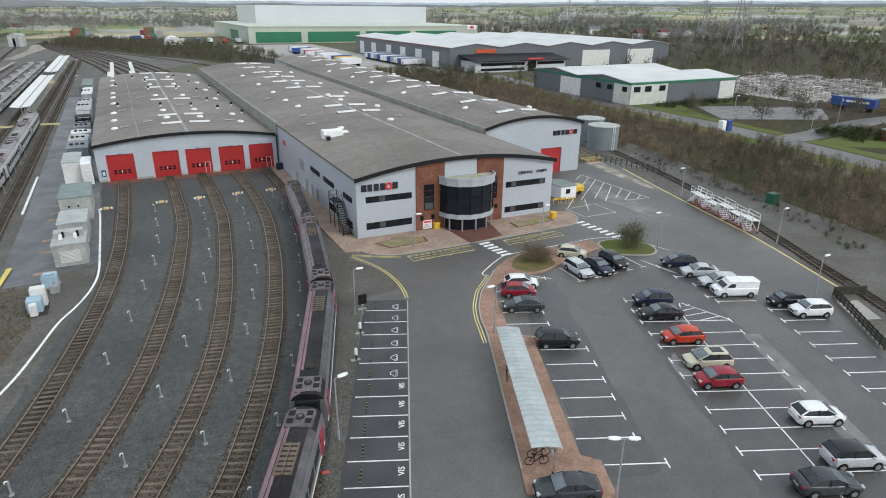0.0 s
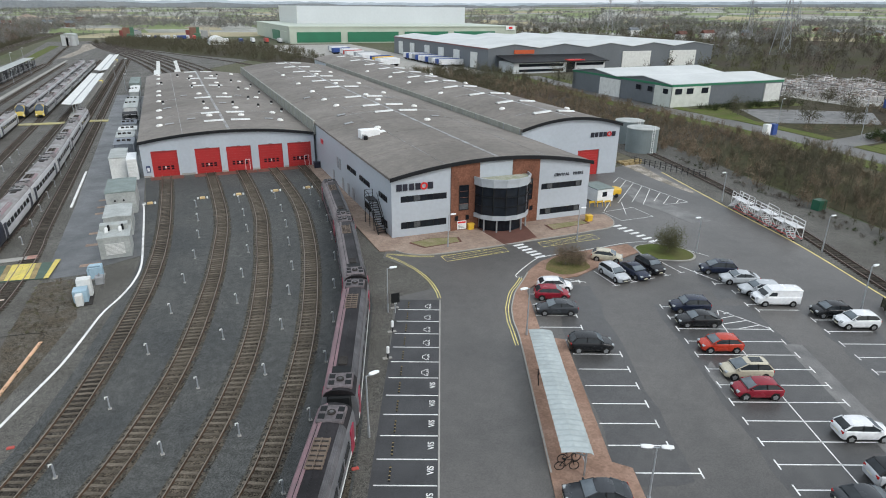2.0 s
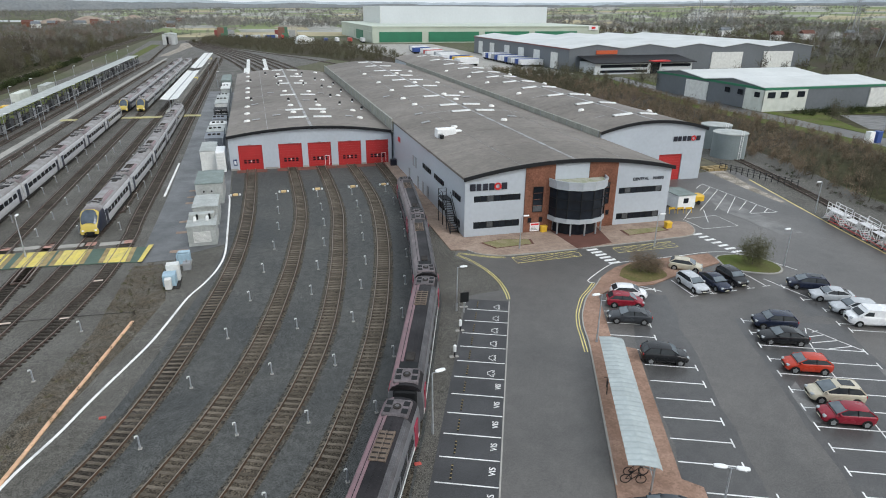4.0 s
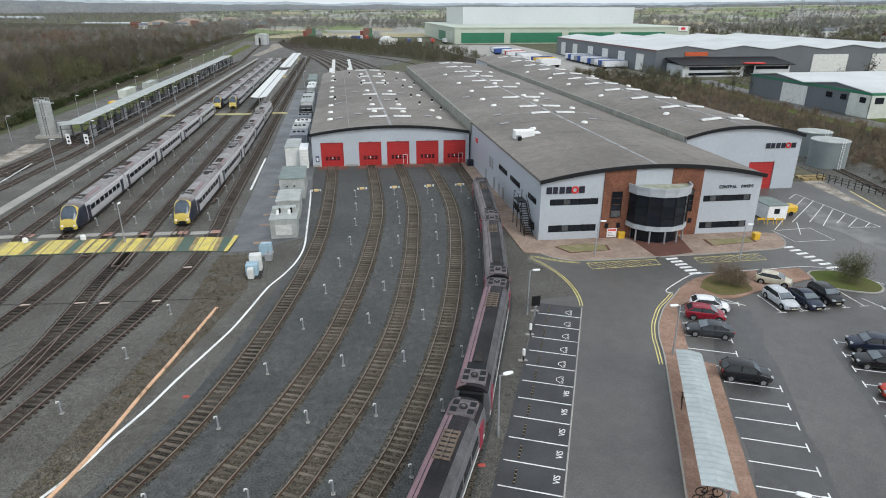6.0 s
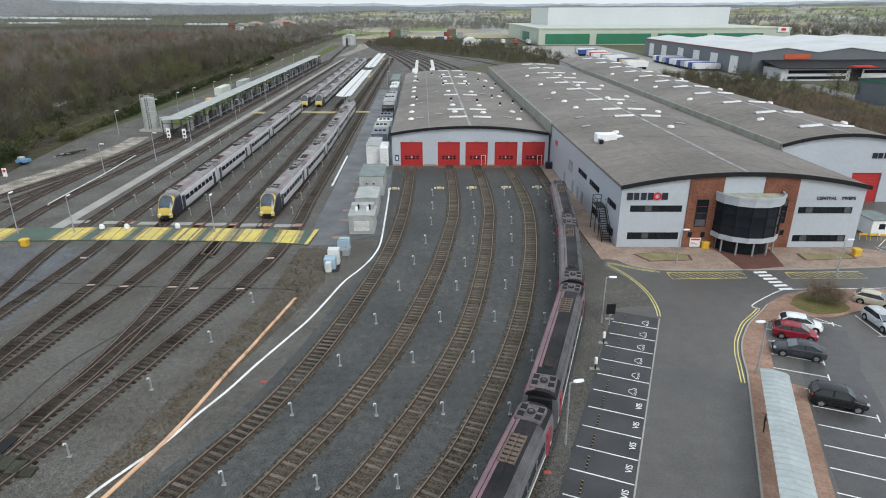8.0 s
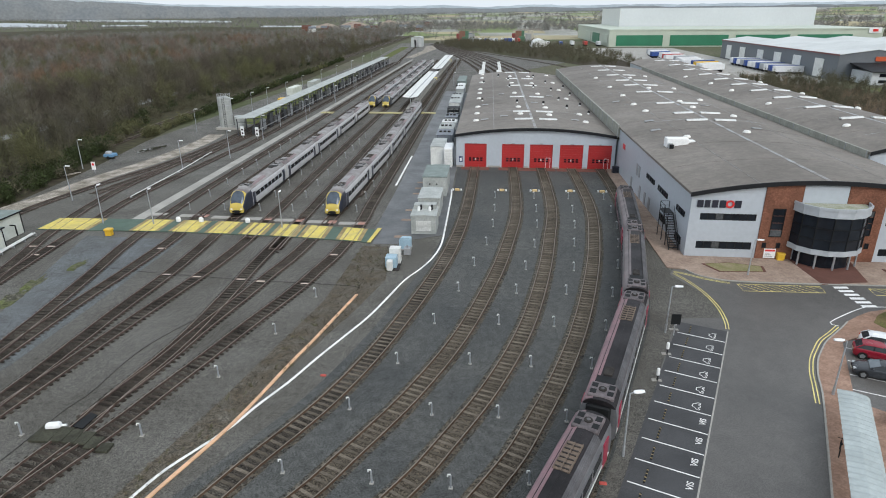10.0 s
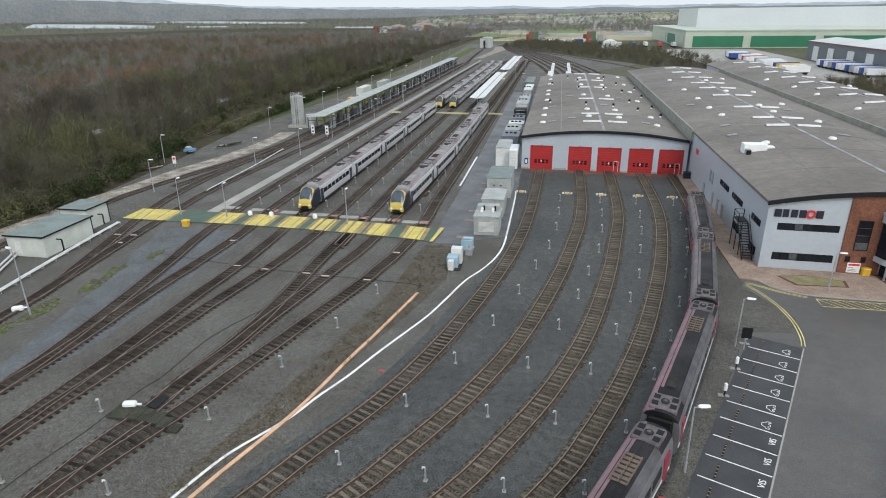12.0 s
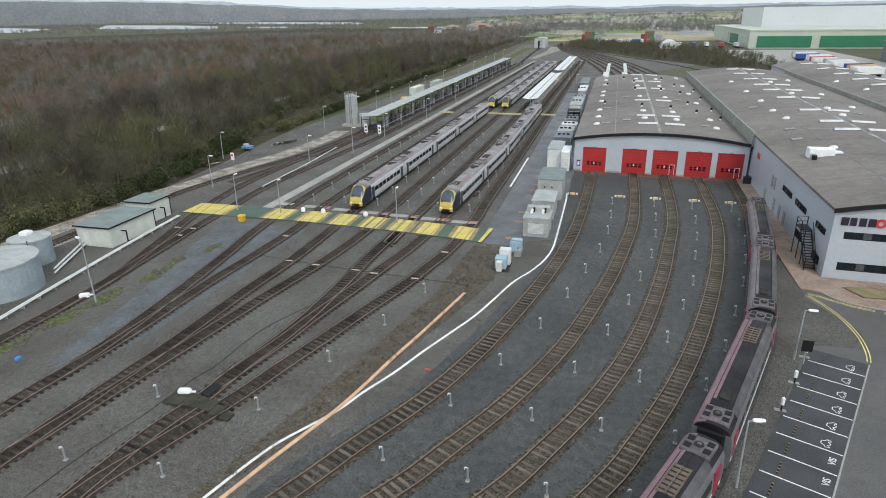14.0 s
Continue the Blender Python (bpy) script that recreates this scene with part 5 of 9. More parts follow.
    part("cab_stripe", Mesh().loft([[(x, y * 1.006, z) for y, z in SIDE] for x in (back - 0.1, back + 0.35)], closed=False), M["silver"], t, "silver stripe behind the cab")
    part("cab_stripe", Mesh().loft([[(x, -y * 1.006, z) for y, z in SIDE] for x in (back + 0.35, back - 0.1)], closed=False), M["silver"], t, "silver stripe behind the cab")
    us = (0.562, 0.6, 0.66, 0.74, 0.82, 0.9, 0.95, 0.98, 1.0)
    nose_mesh = Mesh().loft([sec(u) for u in us])

    def shade_of(fa):
        mid = np.mean([nose_mesh.v[i] for i in fa], axis=0)
        if len(fa) > 4:
            return 0 if mid[0] > back + 3.9 else 1
        top = float(np.interp((mid[0] - back) / 4, [0, 0.58, 0.64, 0.94, 1.0], [3.77, 3.66, 3.5, 1.95, 1.35]))
        return 1 if (mid[2] < 0.85 or (mid[2] - 0.55) / (top - 0.55) < 0.83) and mid[0] < back + 3.93 else 0
    nose_mesh.mi = [shade_of(fa) for fa in nose_mesh.f]
    part("nose", nose_mesh, [M["train_yellow"], M["navy"]], t, "rounded yellow warning front with dark navy sides", smooth=True)
    g = Mesh()
    rings = []
    for u in (0.59, 0.64, 0.72, 0.8, 0.87, 0.92):
        sq = sec(u)[k0 - 1:len(full) - k0 + 1]
        shrink = 0.94 - 0.14 * (abs(u - 0.76) / 0.16) ** 3
        rings.append([(x + 0.05, y * shrink, z + 0.05) for x, y, z in sq])
    g.loft(rings, closed=False)
    g.loft([[(x - 0.12, y, z - 0.15) for x, y, z in r] for r in rings][::-1], closed=False)
    part("windscreen", g, M["screen"], t, "raked cab windscreen", smooth=True)
    part("cab_roof", Mesh().loft([[(x, y * 1.002, z + 0.02) for x, y, z in sec(u)[k0 - 1:len(full) - k0 + 1]] for u in (0, 0.15, 0.3, 0.45, 0.55)], closed=False), M["train_roof_pale"], t, smooth=True)
    tip = back + 4.0
    for s in (1, -1):
        part("headlight", Mesh().soft(tip - 0.3, tip + 0.03, min(0.62 * s, 0.98 * s), max(0.62 * s, 0.98 * s), 1.0, 1.24, 0.05), M["white"], t)
        part("buffer", Mesh().cyl((tip - 0.1, 0.55 * s, 0.75), (tip + 0.25, 0.55 * s, 0.75), 0.12, n=8), M["black"], t)
    part("nose_grille", Mesh().soft(tip - 0.2, tip + 0.03, -0.5, 0.5, 0.58, 0.95, 0.05), M["black"], t)
    part("coupler_cover", Mesh().soft(tip - 0.4, tip + 0.12, -0.4, 0.4, 0.45, 0.9, 0.1), M["black"], t)
    part("snow_plough", Mesh().box(tip - 0.9, tip - 0.1, -0.9, 0.9, 0.22, 0.5), M["black"], t)
    return t


M["maroon_dark"] = paint("deep_red_door_paint", (0.3, 0.02, 0.05), 0.35)
# curved train beside the office
TRAIN = spline(YARD["e"], 0.1)
seg = np.r_[0, np.cumsum(np.linalg.norm(np.diff(TRAIN, axis=0), axis=1))]


def place_on(p, q):
    a = math.degrees(math.atan2(q[1] - p[1], q[0] - p[0]))
    return pose((p[0] + q[0]) / 2, (p[1] + q[1]) / 2, 0.03, 0, 0, a)


def near(pt):
    return TRAIN[np.argmin(np.linalg.norm(TRAIN - np.array(pt), axis=1))]


joints = [near((22.0, 95.9)), near((19.9, 76.9)), near((15.35, 56.8)), near((8.29, 37.25)), near((-1.0, 17.0))]
proto = carriage(20.75, "regional", label="grey regional train carriage with faded maroon band and sooty roof", group="curved train")
grimy = carriage(20.75, "regional", label="grimy grey regional train carriage with a sooty ribbed roof", group="curved train", shoulder="shoulder_grey")
for k, kind in ((0, grimy), (1, grimy), (2, proto), (3, proto)):
    copy_thing(kind, place_on(joints[k + 1], joints[k]))
for o in (proto, grimy):
    for c in (*o.children_recursive, o):
        bpy.data.objects.remove(c)

# stabled express trains
LEAD = carriage(21.4, "express", True, "train_cab_car", "silver express cab car with a yellow nose and dark windscreen", "stabled express trains")
COACH = carriage(21.0, "express", False, "express_carriage", "silver express train carriage with dark window band", "stabled express trains")
for x0, x1, y0, n in ((-39.45, -39.2, 88.6, 5), (-24.2, -22.6, 88.9, 5), (-39.1, -39.0, 203.5, 8), (-34.4, -34.4, 203.5, 8)):
    for k in range(n):
        ya, yb = y0 + 21.1 * k, y0 + 21.1 * (k + 1)
        xa, xb = (x0 + (x1 - x0) * min(1, (y - y0) / 40) for y in (ya, yb))
        copy_thing(LEAD if k == 0 else COACH, pose((xa + xb) / 2, (ya + yb) / 2 + 0.15, 0.03, 0, 0, math.degrees(math.atan2(ya - yb, xa - xb))))
for o in (LEAD, COACH):
    for c in (*o.children_recursive, o):
        bpy.data.objects.remove(c)


# ---- cars ----
M["tyre"] = mat("tyre_rubber", (0.02, 0.02, 0.02), 0.85, vary=0.2, scale=3, fine=20)
M["rim"] = mat("alloy_rim", (0.35, 0.36, 0.37), 0.35, metal=0.7, vary=0.1)
M["car_glass"] = glass("car_glass", (0.025, 0.03, 0.034), 0.06)
# sky reflection is put into the windscreens' paler base colour
M["car_screen"] = glass("sky_paled_windscreen", (0.115, 0.135, 0.15), 0.08)
M["lamp_clear"] = glass("clear_headlight", (0.3, 0.32, 0.33), 0.15)
M["lamp_red"] = glass("red_tail_light", (0.35, 0.01, 0.01), 0.2)
M["plate"] = paint("plain_plate", (0.6, 0.58, 0.45), 0.5)
# kind: length, width, height, bonnet height, belt height, windscreen foot, roof front, roof rear, glass rear foot, boot height, clearance
KINDS = dict(
    hatch=(3.95, 1.72, 1.47, 0.93, 1.0, 1.12, 0.3, -1.25, -1.83, 1.02, 0.2),
    saloon=(4.4, 1.76, 1.43, 0.9, 0.98, 1.05, 0.15, -0.9, -1.68, 1.03, 0.18),
    suv=(4.15, 1.78, 1.62, 1.03, 1.1, 1.08, 0.35, -1.45, -1.93, 1.12, 0.25),
    mpv=(4.3, 1.78, 1.6, 0.95, 1.03, 1.3, 0.2, -1.5, -2.02, 1.03, 0.2),
    estate=(4.45, 1.78, 1.48, 0.88, 0.97, 1.0, 0.15, -1.75, -2.14, 0.98, 0.18),
    van=(4.9, 1.94, 1.95, 1.12, 1.2, 1.7, 0.85, -2.4, -2.42, 1.2, 0.24),
)
wheel_tyre = Mesh().cyl((0, -0.11, 0), (0, 0.11, 0), 0.325, n=18).data("tyre", M["tyre"])
rim_mesh = Mesh().cyl((0, -0.12, 0), (0, 0.12, 0), 0.2, n=12)
for k in range(5):
    q = Matrix.Rotation(k * math.tau / 5, 4, "Y")
    rim_mesh.box(-0.03, 0.03, -0.125, 0.125, 0.05, 0.24, q)
wheel_rim = rim_mesh.data("rim", M["rim"])


def car(kind, colour, name="parked_car", label="", roof=None, m=None):
    L, W, H, zb, zt, wf, rf, rr, gr, boot, lo = KINDS[kind]
    t = thing(name, label, "van" if kind == "van" else "car", "parked cars")
    p, h = L / 2, W / 2
    st = [(p, 0.62, lo + 0.22, zb - 0.36), (p - 0.05, 0.76, lo + 0.1, zb - 0.26), (p - 0.18, 0.87, lo + 0.04, zb - 0.17), (p - 0.45, 0.95, lo, zb - 0.09), (p - 0.8, 0.985, lo, zb - 0.03), (wf + 0.05, 0.995, lo, zb + 0.03), (wf - 0.25, 1.0, lo, zt), (0, 1.0, lo, zt + 0.01),
          (-p * 0.5, 1.0, lo, zt + 0.03), (gr + 0.1, 0.99, lo, boot), (-p + 0.3, 0.96, lo + 0.02, boot + 0.0), (-p + 0.12, 0.91, lo + 0.06, boot - 0.05), (-p + 0.03, 0.84, lo + 0.12, boot - 0.14), (-p, 0.76, lo + 0.22, boot - 0.3)]
    rings = []
    for x, w, a, b in st:
        w *= h
        half = [(0.86, a), (0.965, a + 0.09), (1.0, a + 0.24), (1.0, (a + b) / 2 + 0.06), (0.985, b - 0.14), (0.95, b - 0.055), (0.88, b - 0.012), (0.6, b + 0.018), (0.2, b + 0.03)]
        rings.append([(x, -w * half[0][0], a)] + [(x, w * u, z) for u, z in half] + [(x, -w * u, z) for u, z in half[:0:-1]])
    body = part("body", Mesh().loft([r[::-1] for r in rings]), colour, t, smooth=True)
    wb, wr = h * 0.91, h * 0.74 if kind != "van" else h * 0.82
    cab = [(wf, wb, zt - 0.03, wb * 0.95, zt), (rf, wb, zt - 0.03, wr, H - 0.05), (rr, wb, zt - 0.03, wr * 0.97, H - 0.06), (gr, wb * 0.95, zt - 0.03, wb * 0.9, boot + 0.01)]
    part("glasshouse", Mesh().loft([[(x, -a, z0), (x, a, z0), (x, b, z1), (x, -b, z1)] for x, a, z0, b, z1 in cab]), M["car_glass"] if kind != "van" else colour, t, "dark car glass" if kind != "van" else "")
    if kind != "van":
        for (xa, wa, za), (xb, wb2, zb2), s, nm in (((wf, wb * 0.93, zt + 0.01), (rf, wr * 0.95, H - 0.06), 1, "windscreen"), ((gr, wb * 0.86, boot + 0.02), (rr, wr * 0.93, H - 0.07), -1, "rear_window")):
            e1, e2 = 0.035 * s, 0.015
            q = [(xa - 0.08 * s, -wa, za + 0.06), (xa - 0.08 * s, wa, za + 0.06), (xb + 0.04 * s, wb2, zb2 - 0.03), (xb + 0.04 * s, -wb2, zb2 - 0.03)]
            part(nm, Mesh().add([(x + e1, y, z + e2) for x, y, z in q] + [(x - e1, y, z - 0.05) for x, y, z in q], [(0, 1, 2, 3), (0, 4, 5, 1), (1, 5, 6, 2), (2, 6, 7, 3), (3, 7, 4, 0)]), M["car_screen"] if s == 1 else M["car_glass"], t)
    rm = roof or colour
    e = 0.04
    rp = [(rf + 0.12, wr * 0.93, H - 0.09), (rf - 0.15, wr + e, H - 0.02), ((rf + rr) / 2, wr + e, H), (rr + 0.1, wr + e, H - 0.03), (rr - 0.12, wr * 0.9, H - 0.1)]
    part("roof", Mesh().loft([[(x, -w, z - 0.07), (x, w, z - 0.07), (x, w * 0.97, z - 0.02), (x, w * 0.8, z + 0.01), (x, 0, z + 0.03), (x, -w * 0.8, z + 0.01), (x, -w * 0.97, z - 0.02)] for x, w, z in rp]), rm, t, smooth=True)
    if kind == "mpv":
        part("sunroof", Mesh().box(rr + 0.35, rf - 0.3, -wr * 0.6, wr * 0.6, H - 0.02, H + 0.045), M["car_glass"], t, "dark glass sunroof")
    for s in (1, -1):
        if kind != "van":
            part("pillar", Mesh().bar((wf - 0.02, s * wb * 0.97, zt), (rf, s * wr, H - 0.05), 0.06), rm, t)
            part("pillar", Mesh().bar((rr, s * wr * 0.98, H - 0.06), (gr, s * wb * 0.93, boot), 0.09), rm, t)
            mid = (rf + rr) / 2 + 0.05
            part("pillar", Mesh().bar((mid - 0.05, s * wb, zt), (mid, s * (wr + 0.01), H - 0.05), 0.07), M["black"], t)
        else:
            part("side_window", Mesh().add([(wf - 0.35, s * (wb + 0.012), zt + 0.05), (0.35, s * (wb + 0.012), zt + 0.05), (0.35, s * (wr + 0.035), H - 0.28), (rf + 0.02, s * (wr + 0.035), H - 0.28), (wf - 0.4, s * (wb - 0.05), zt + 0.05), (0.4, s * (wr - 0.05), zt + 0.05)], [(0, 1, 2, 3)]), M["car_glass"], t)
        part("mirror", Mesh().soft(wf - 0.35, wf - 0.2, min(s * h * 0.95, s * (h + 0.13)), max(s * h * 0.95, s * (h + 0.13)), zt - 0.02, zt + 0.12, 0.03), colour, t)
        part("headlight", Mesh().soft(p - 0.32, p - 0.03, min(s * h * 0.45, s * h * 0.82), max(s * h * 0.45, s * h * 0.82), zb - 0.3, zb - 0.15, 0.04), M["lamp_clear"], t)
        part("tail_light", Mesh().soft(-p + 0.02, -p + 0.25, min(s * h * 0.55, s * h * 0.88), max(s * h * 0.55, s * h * 0.88), boot - 0.28, boot - 0.1, 0.03), M["lamp_red"], t)
        for x in (p * 0.62, -p * 0.62):
            part("wheel_arch", Mesh().cyl((x, s * h * 0.8, 0.33), (x, s * (h + 0.005), 0.33), 0.39, n=16), M["black"], t)
            w = new("wheel", wheel_tyre)
            w.parent = t
            w.matrix_local = pose(x, s * (h - 0.085), 0.325)
            r = new("rim", wheel_rim)
            r.parent = w
    if kind == "van":
        part("windscreen", Mesh().add([(wf + 0.02, -wb * 0.86, zt + 0.02), (wf + 0.02, wb * 0.86, zt + 0.02), (rf + 0.08, wr * 0.9, H - 0.14), (rf + 0.08, -wr * 0.9, H - 0.14), (wf - 0.3, -wb * 0.8, zt - 0.1), (wf - 0.3, wb * 0.8, zt - 0.1)], [(0, 1, 2, 3), (0, 4, 5, 1)]), M["car_glass"], t)
    part("front_grille", Mesh().soft(p - 0.12, p + 0.01, -h * 0.4, h * 0.4, lo + 0.2, zb - 0.32, 0.03), M["black"], t)
    part("number_plate", Mesh().box(p, p + 0.02, -0.26, 0.26, lo + 0.16, lo + 0.27), M["plate"], t)
    part("number_plate", Mesh().box(-p - 0.015, -p + 0.03, -0.26, 0.26, boot - 0.42, boot - 0.31), M["plate"], t)
    t.matrix_world = m
    return t


def cp(name, c, rough=0.25):
    return mat(name, c, rough, vary=0.05, scale=1.0, fine=4.0, bump=0.0, coat=0.2, spec=0.35)


PAINT = dict(white=cp("white_car_paint", (0.74, 0.75, 0.76)), red=cp("red_car_paint", (0.24, 0.014, 0.028)), orange=cp("orange_red_car_paint", (0.45, 0.045, 0.022)), black=cp("black_car_paint", (0.012, 0.013, 0.015)),
             navy=cp("navy_car_paint", (0.018, 0.024, 0.045)), grey=cp("dark_grey_car_paint", (0.04, 0.044, 0.05)), silver=cp("silver_car_paint", (0.46, 0.48, 0.5)), cream=cp("champagne_car_paint", (0.5, 0.46, 0.36)))
A = math.degrees(math.atan2(BS.y, BS.x))
for kind, col, x, y, a, label, roof in (
    ("hatch", "white", 37.4, 52.9, A + 2, "white hatchback parked in a bay", None), ("hatch", "red", 35.9, 51.2, A, "small dark red hatchback parked in a bay", None),
    ("saloon", "grey", 34.4, 48.0, A + 180, "dark grey saloon car parked in a bay", None), ("suv", "black", 33.2, 40.4, A, "black off-road car parked beside the shelter", None),
    ("saloon", "grey", 21.9, 24.3, A + 180, "dark saloon car parked at the pavement's end", None), ("suv", "navy", 47.9, 42.9, A + 180, "dark blue sport utility car in a bay", None),
    ("saloon", "black", 46.4, 40.2, A + 180, "black coupe parked in a bay", None), ("hatch", "orange", 44.6, 35.6, A + 180, "bright red hatchback parked in a bay", None),
    ("mpv", "cream", 43.2, 31.4, A + 180, "champagne people carrier with a dark sunroof", None), ("hatch", "red", 41.6, 28.9, A + 180, "dark red hatchback parked in a bay", None),
    ("hatch", "white", 44.5, 21.9, A, "white hatchback parked alone in a bay", None), ("suv", "silver", 42.1, 17.7, A, "silver crossover with a black roof", "black"),
    ("saloon", "grey", 37.9, 16.9, A, "dark grey saloon parked in the near bay", None), ("hatch", "cream", 48.5, 57.8, -40, "silver-beige hatchback beside the shrub island", None),
    ("estate", "silver", 46.0, 53.1, -92, "silver estate car parked nose out", None), ("saloon", "navy", 48.7, 52.7, -92, "navy saloon parked nose out", None),
    ("suv", "black", 51.5, 53.2, -92, "black estate parked by the grass island", None), ("mpv", "navy", 58.8, 49.4, A + 180 - 8, "navy people carrier in the far row", None),
    ("saloon", "silver", 58.8, 46.2, A + 180 - 4, "silver coupe in the far row", None), ("estate", "silver", 58.5, 43.2, A + 180, "silver car behind the white van", None),
    ("van", "white", 58.0, 40.6, A + 180, "white panel van parked in the far row", None), ("hatch", "black", 61.1, 36.3, A + 180, "black hatchback by the fence", None),
    ("suv", "white", 61.2, 33.6, A + 180, "white crossover by the fence", None),
):
    car(kind, PAINT[col], "panel_van" if kind == "van" else "parked_car", label, PAINT[roof] if roof else None, pose(x, y, 0.016, 0, 0, a))


# ---- yard furniture ----
M["post_grey"] = mat("weathered_grey_post", (0.24, 0.255, 0.27), 0.6, vary=0.12, scale=2, fine=10)
M["lamp_pole"] = mat("grey_lamp_pole", (0.36, 0.38, 0.4), 0.5, metal=0.4, vary=0.1, scale=1.5)


def yard_post():
    t = thing("service_post", "slim grey service post with a white hooked top", "service post", "yard service posts")
    part("stem", Mesh().soft(-0.06, 0.06, -0.06, 0.06, 0, 1.1, 0.02), M["post_grey"], t)
    part("hook", Mesh().cyl((0, 0, 1.15), (-0.18, -0.05, 1.18), 0.05, n=8), M["offwhite"], t)
    part("nozzle", Mesh().cyl((-0.18, -0.05, 1.2), (-0.2, -0.05, 1.02), 0.045, n=8), M["offwhite"], t)
    part("base", Mesh().box(-0.14, 0.14, -0.14, 0.14, -0.02, 0.06), M["concrete"], t)
    return t


proto = yard_post()
rows = [[(-13.9, 33.0), (-10.8, 40.5), (-7.9, 47.6), (-5.2, 55.4), (-3.1, 63.3), (-1.5, 70.9), (0.0, 78.3), (0.9, 86), (1.2, 93.6), (1.3, 101)],
        [(-7.5, 32.4), (-4.1, 40.2), (-1.3, 47.9), (1.4, 55.6), (3.5, 63.1), (4.9, 70.0), (6.5, 77.8), (7.4, 86), (7.8, 93.6), (7.9, 101)],
        [(-2.1, 32.3), (1.2, 40.2), (4.2, 47.8), (7.0, 55.5), (9.1, 63.2), (10.8, 70.0), (11.9, 78.5), (12.9, 86), (13.5, 93.6), (13.7, 101)],
        [(3.2, 33.0), (6.5, 40.0), (9.6, 47.8), (12.1, 55.0), (14.2, 62.9), (16.3, 71.0), (17.8, 78.5), (19.0, 86), (19.5, 93.6), (19.6, 101)],
        [(-28.3, 27.6), (-25.9, 36.2), (-23.4, 44.4), (-20.9, 52.3), (-19.1, 60.8), (-36.4, 27.3), (-35.2, 35.7)]]
rows.append([(x, 92 + 7.7 * k) for x in (-42.7, -36.8, -31.4, -26.2, -20.9, -48.6) for k in range(9)])
for r in rows:
    for x, y in r:
        copy_thing(proto, pose(x, y, 0.01, 0, 0, random.uniform(-12, 12)))
for c in (*proto.children_recursive, proto):
    bpy.data.objects.remove(c)


def lamp(h, heads, name="lamp_post"):
    t = thing(name, "grey steel lamp post with a white " + ("twin head" if heads == 2 else "oval head"), "lamp post", "lamp posts")
    part("pole", Mesh().cyl((0, 0, 0), (0, 0, h), 0.085, 0.05, 10), M["lamp_pole"], t)
    part("base", Mesh().cyl((0, 0, 0), (0, 0, 0.9), 0.11, n=10), M["lamp_pole"], t)
    for s in (1, -1)[:heads]:
        a = part("arm", Mesh().bar((0, 0, h - 0.03), (0.35 * s, 0, h + 0.05), 0.05), M["lamp_pole"], t)
        rings = [[(s * (0.25 + 0.8 * u), w * math.cos(q), h + 0.06 + 0.1 * math.sin(q)) for q in np.linspace(0, math.tau, 9)[:-1]] for u, w in ((0, 0.1), (0.2, 0.19), (0.6, 0.2), (0.95, 0.12))]
        part("lamp_head", Mesh().loft(rings), M["white"], t, smooth=True)
    return t


for x, y, h, n, a in ((10.1, 36.3, 5.4, 1, 10), (17.9, 54.9, 5.0, 1, 0), (24.65, 22.6, 4.75, 2, -27), (28.9, 44.9, 5.2, 1, 180), (77.3, 49.1, 5, 1, 0), (65.6, 35.9, 5, 1, 0), (61.2, 55.3, 5, 1, 180), (49.3, 65.4, 4.6, 1, 0), (31.4, 69.6, 4.6, 1, 0), (83.1, 71.6, 5, 1, 180),
                         (-54.8, 49.7, 7.6, 1, 160), (-37.2, 22.6, 5.4, 1, 200), (-50.5, 84.0, 5.5, 1, 90), (-30.4, 83.5, 5.5, 1, 90), (-58.5, 84, 6, 1, 90), (-71.5, 96, 6, 1, 0), (-62.5, 118, 6, 1, 0), (-57.0, 129, 6, 1, 0), (-57.0, 150, 6, 1, 0), (-84, 118, 6, 1, 0), (-79, 160, 6, 1, 0), (-77.5, 181, 6, 1, 0), (-77, 196, 6, 1, 0), (-76, 208, 6, 1, 0), (-75, 226, 6, 1, 0), (-76, 250, 6, 1, 0), (-75, 276, 6, 1, 0), (-74, 300, 6, 1, 0), (-73, 330, 6, 1, 0), (-74, 365, 6, 1, 0), (-75, 400, 6, 1, 0), (-76, 440, 6, 1, 0), (-58.4, 168, 6, 1, 0), (-58, 196, 6, 1, 0), (-57.6, 228, 6, 1, 0), (-57.4, 262, 6, 1, 0), (-57, 300, 6, 1, 0), (-57, 340, 6, 1, 0), (-31, 240, 6, 1, 0), (-31, 280, 6, 1, 0), (-20.5, 300, 6, 1, 0), (-15, 262, 6, 1, 0), (-18, 340, 6, 1, 0), (-54.5, 180, 6, 1, 0), (-54, 215, 6, 1, 0), (-54, 250, 6, 1, 0),
                         (145, 112, 9, 1, 0), (158, 98, 9, 1, 0), (172, 100, 9, 1, 90), (186, 116, 9, 1, 0), (205, 100, 9, 1, 0)):
    lamp(h, n).matrix_world = pose(x, y, 0.01, random.uniform(-1, 1), random.uniform(-1, 1), a)


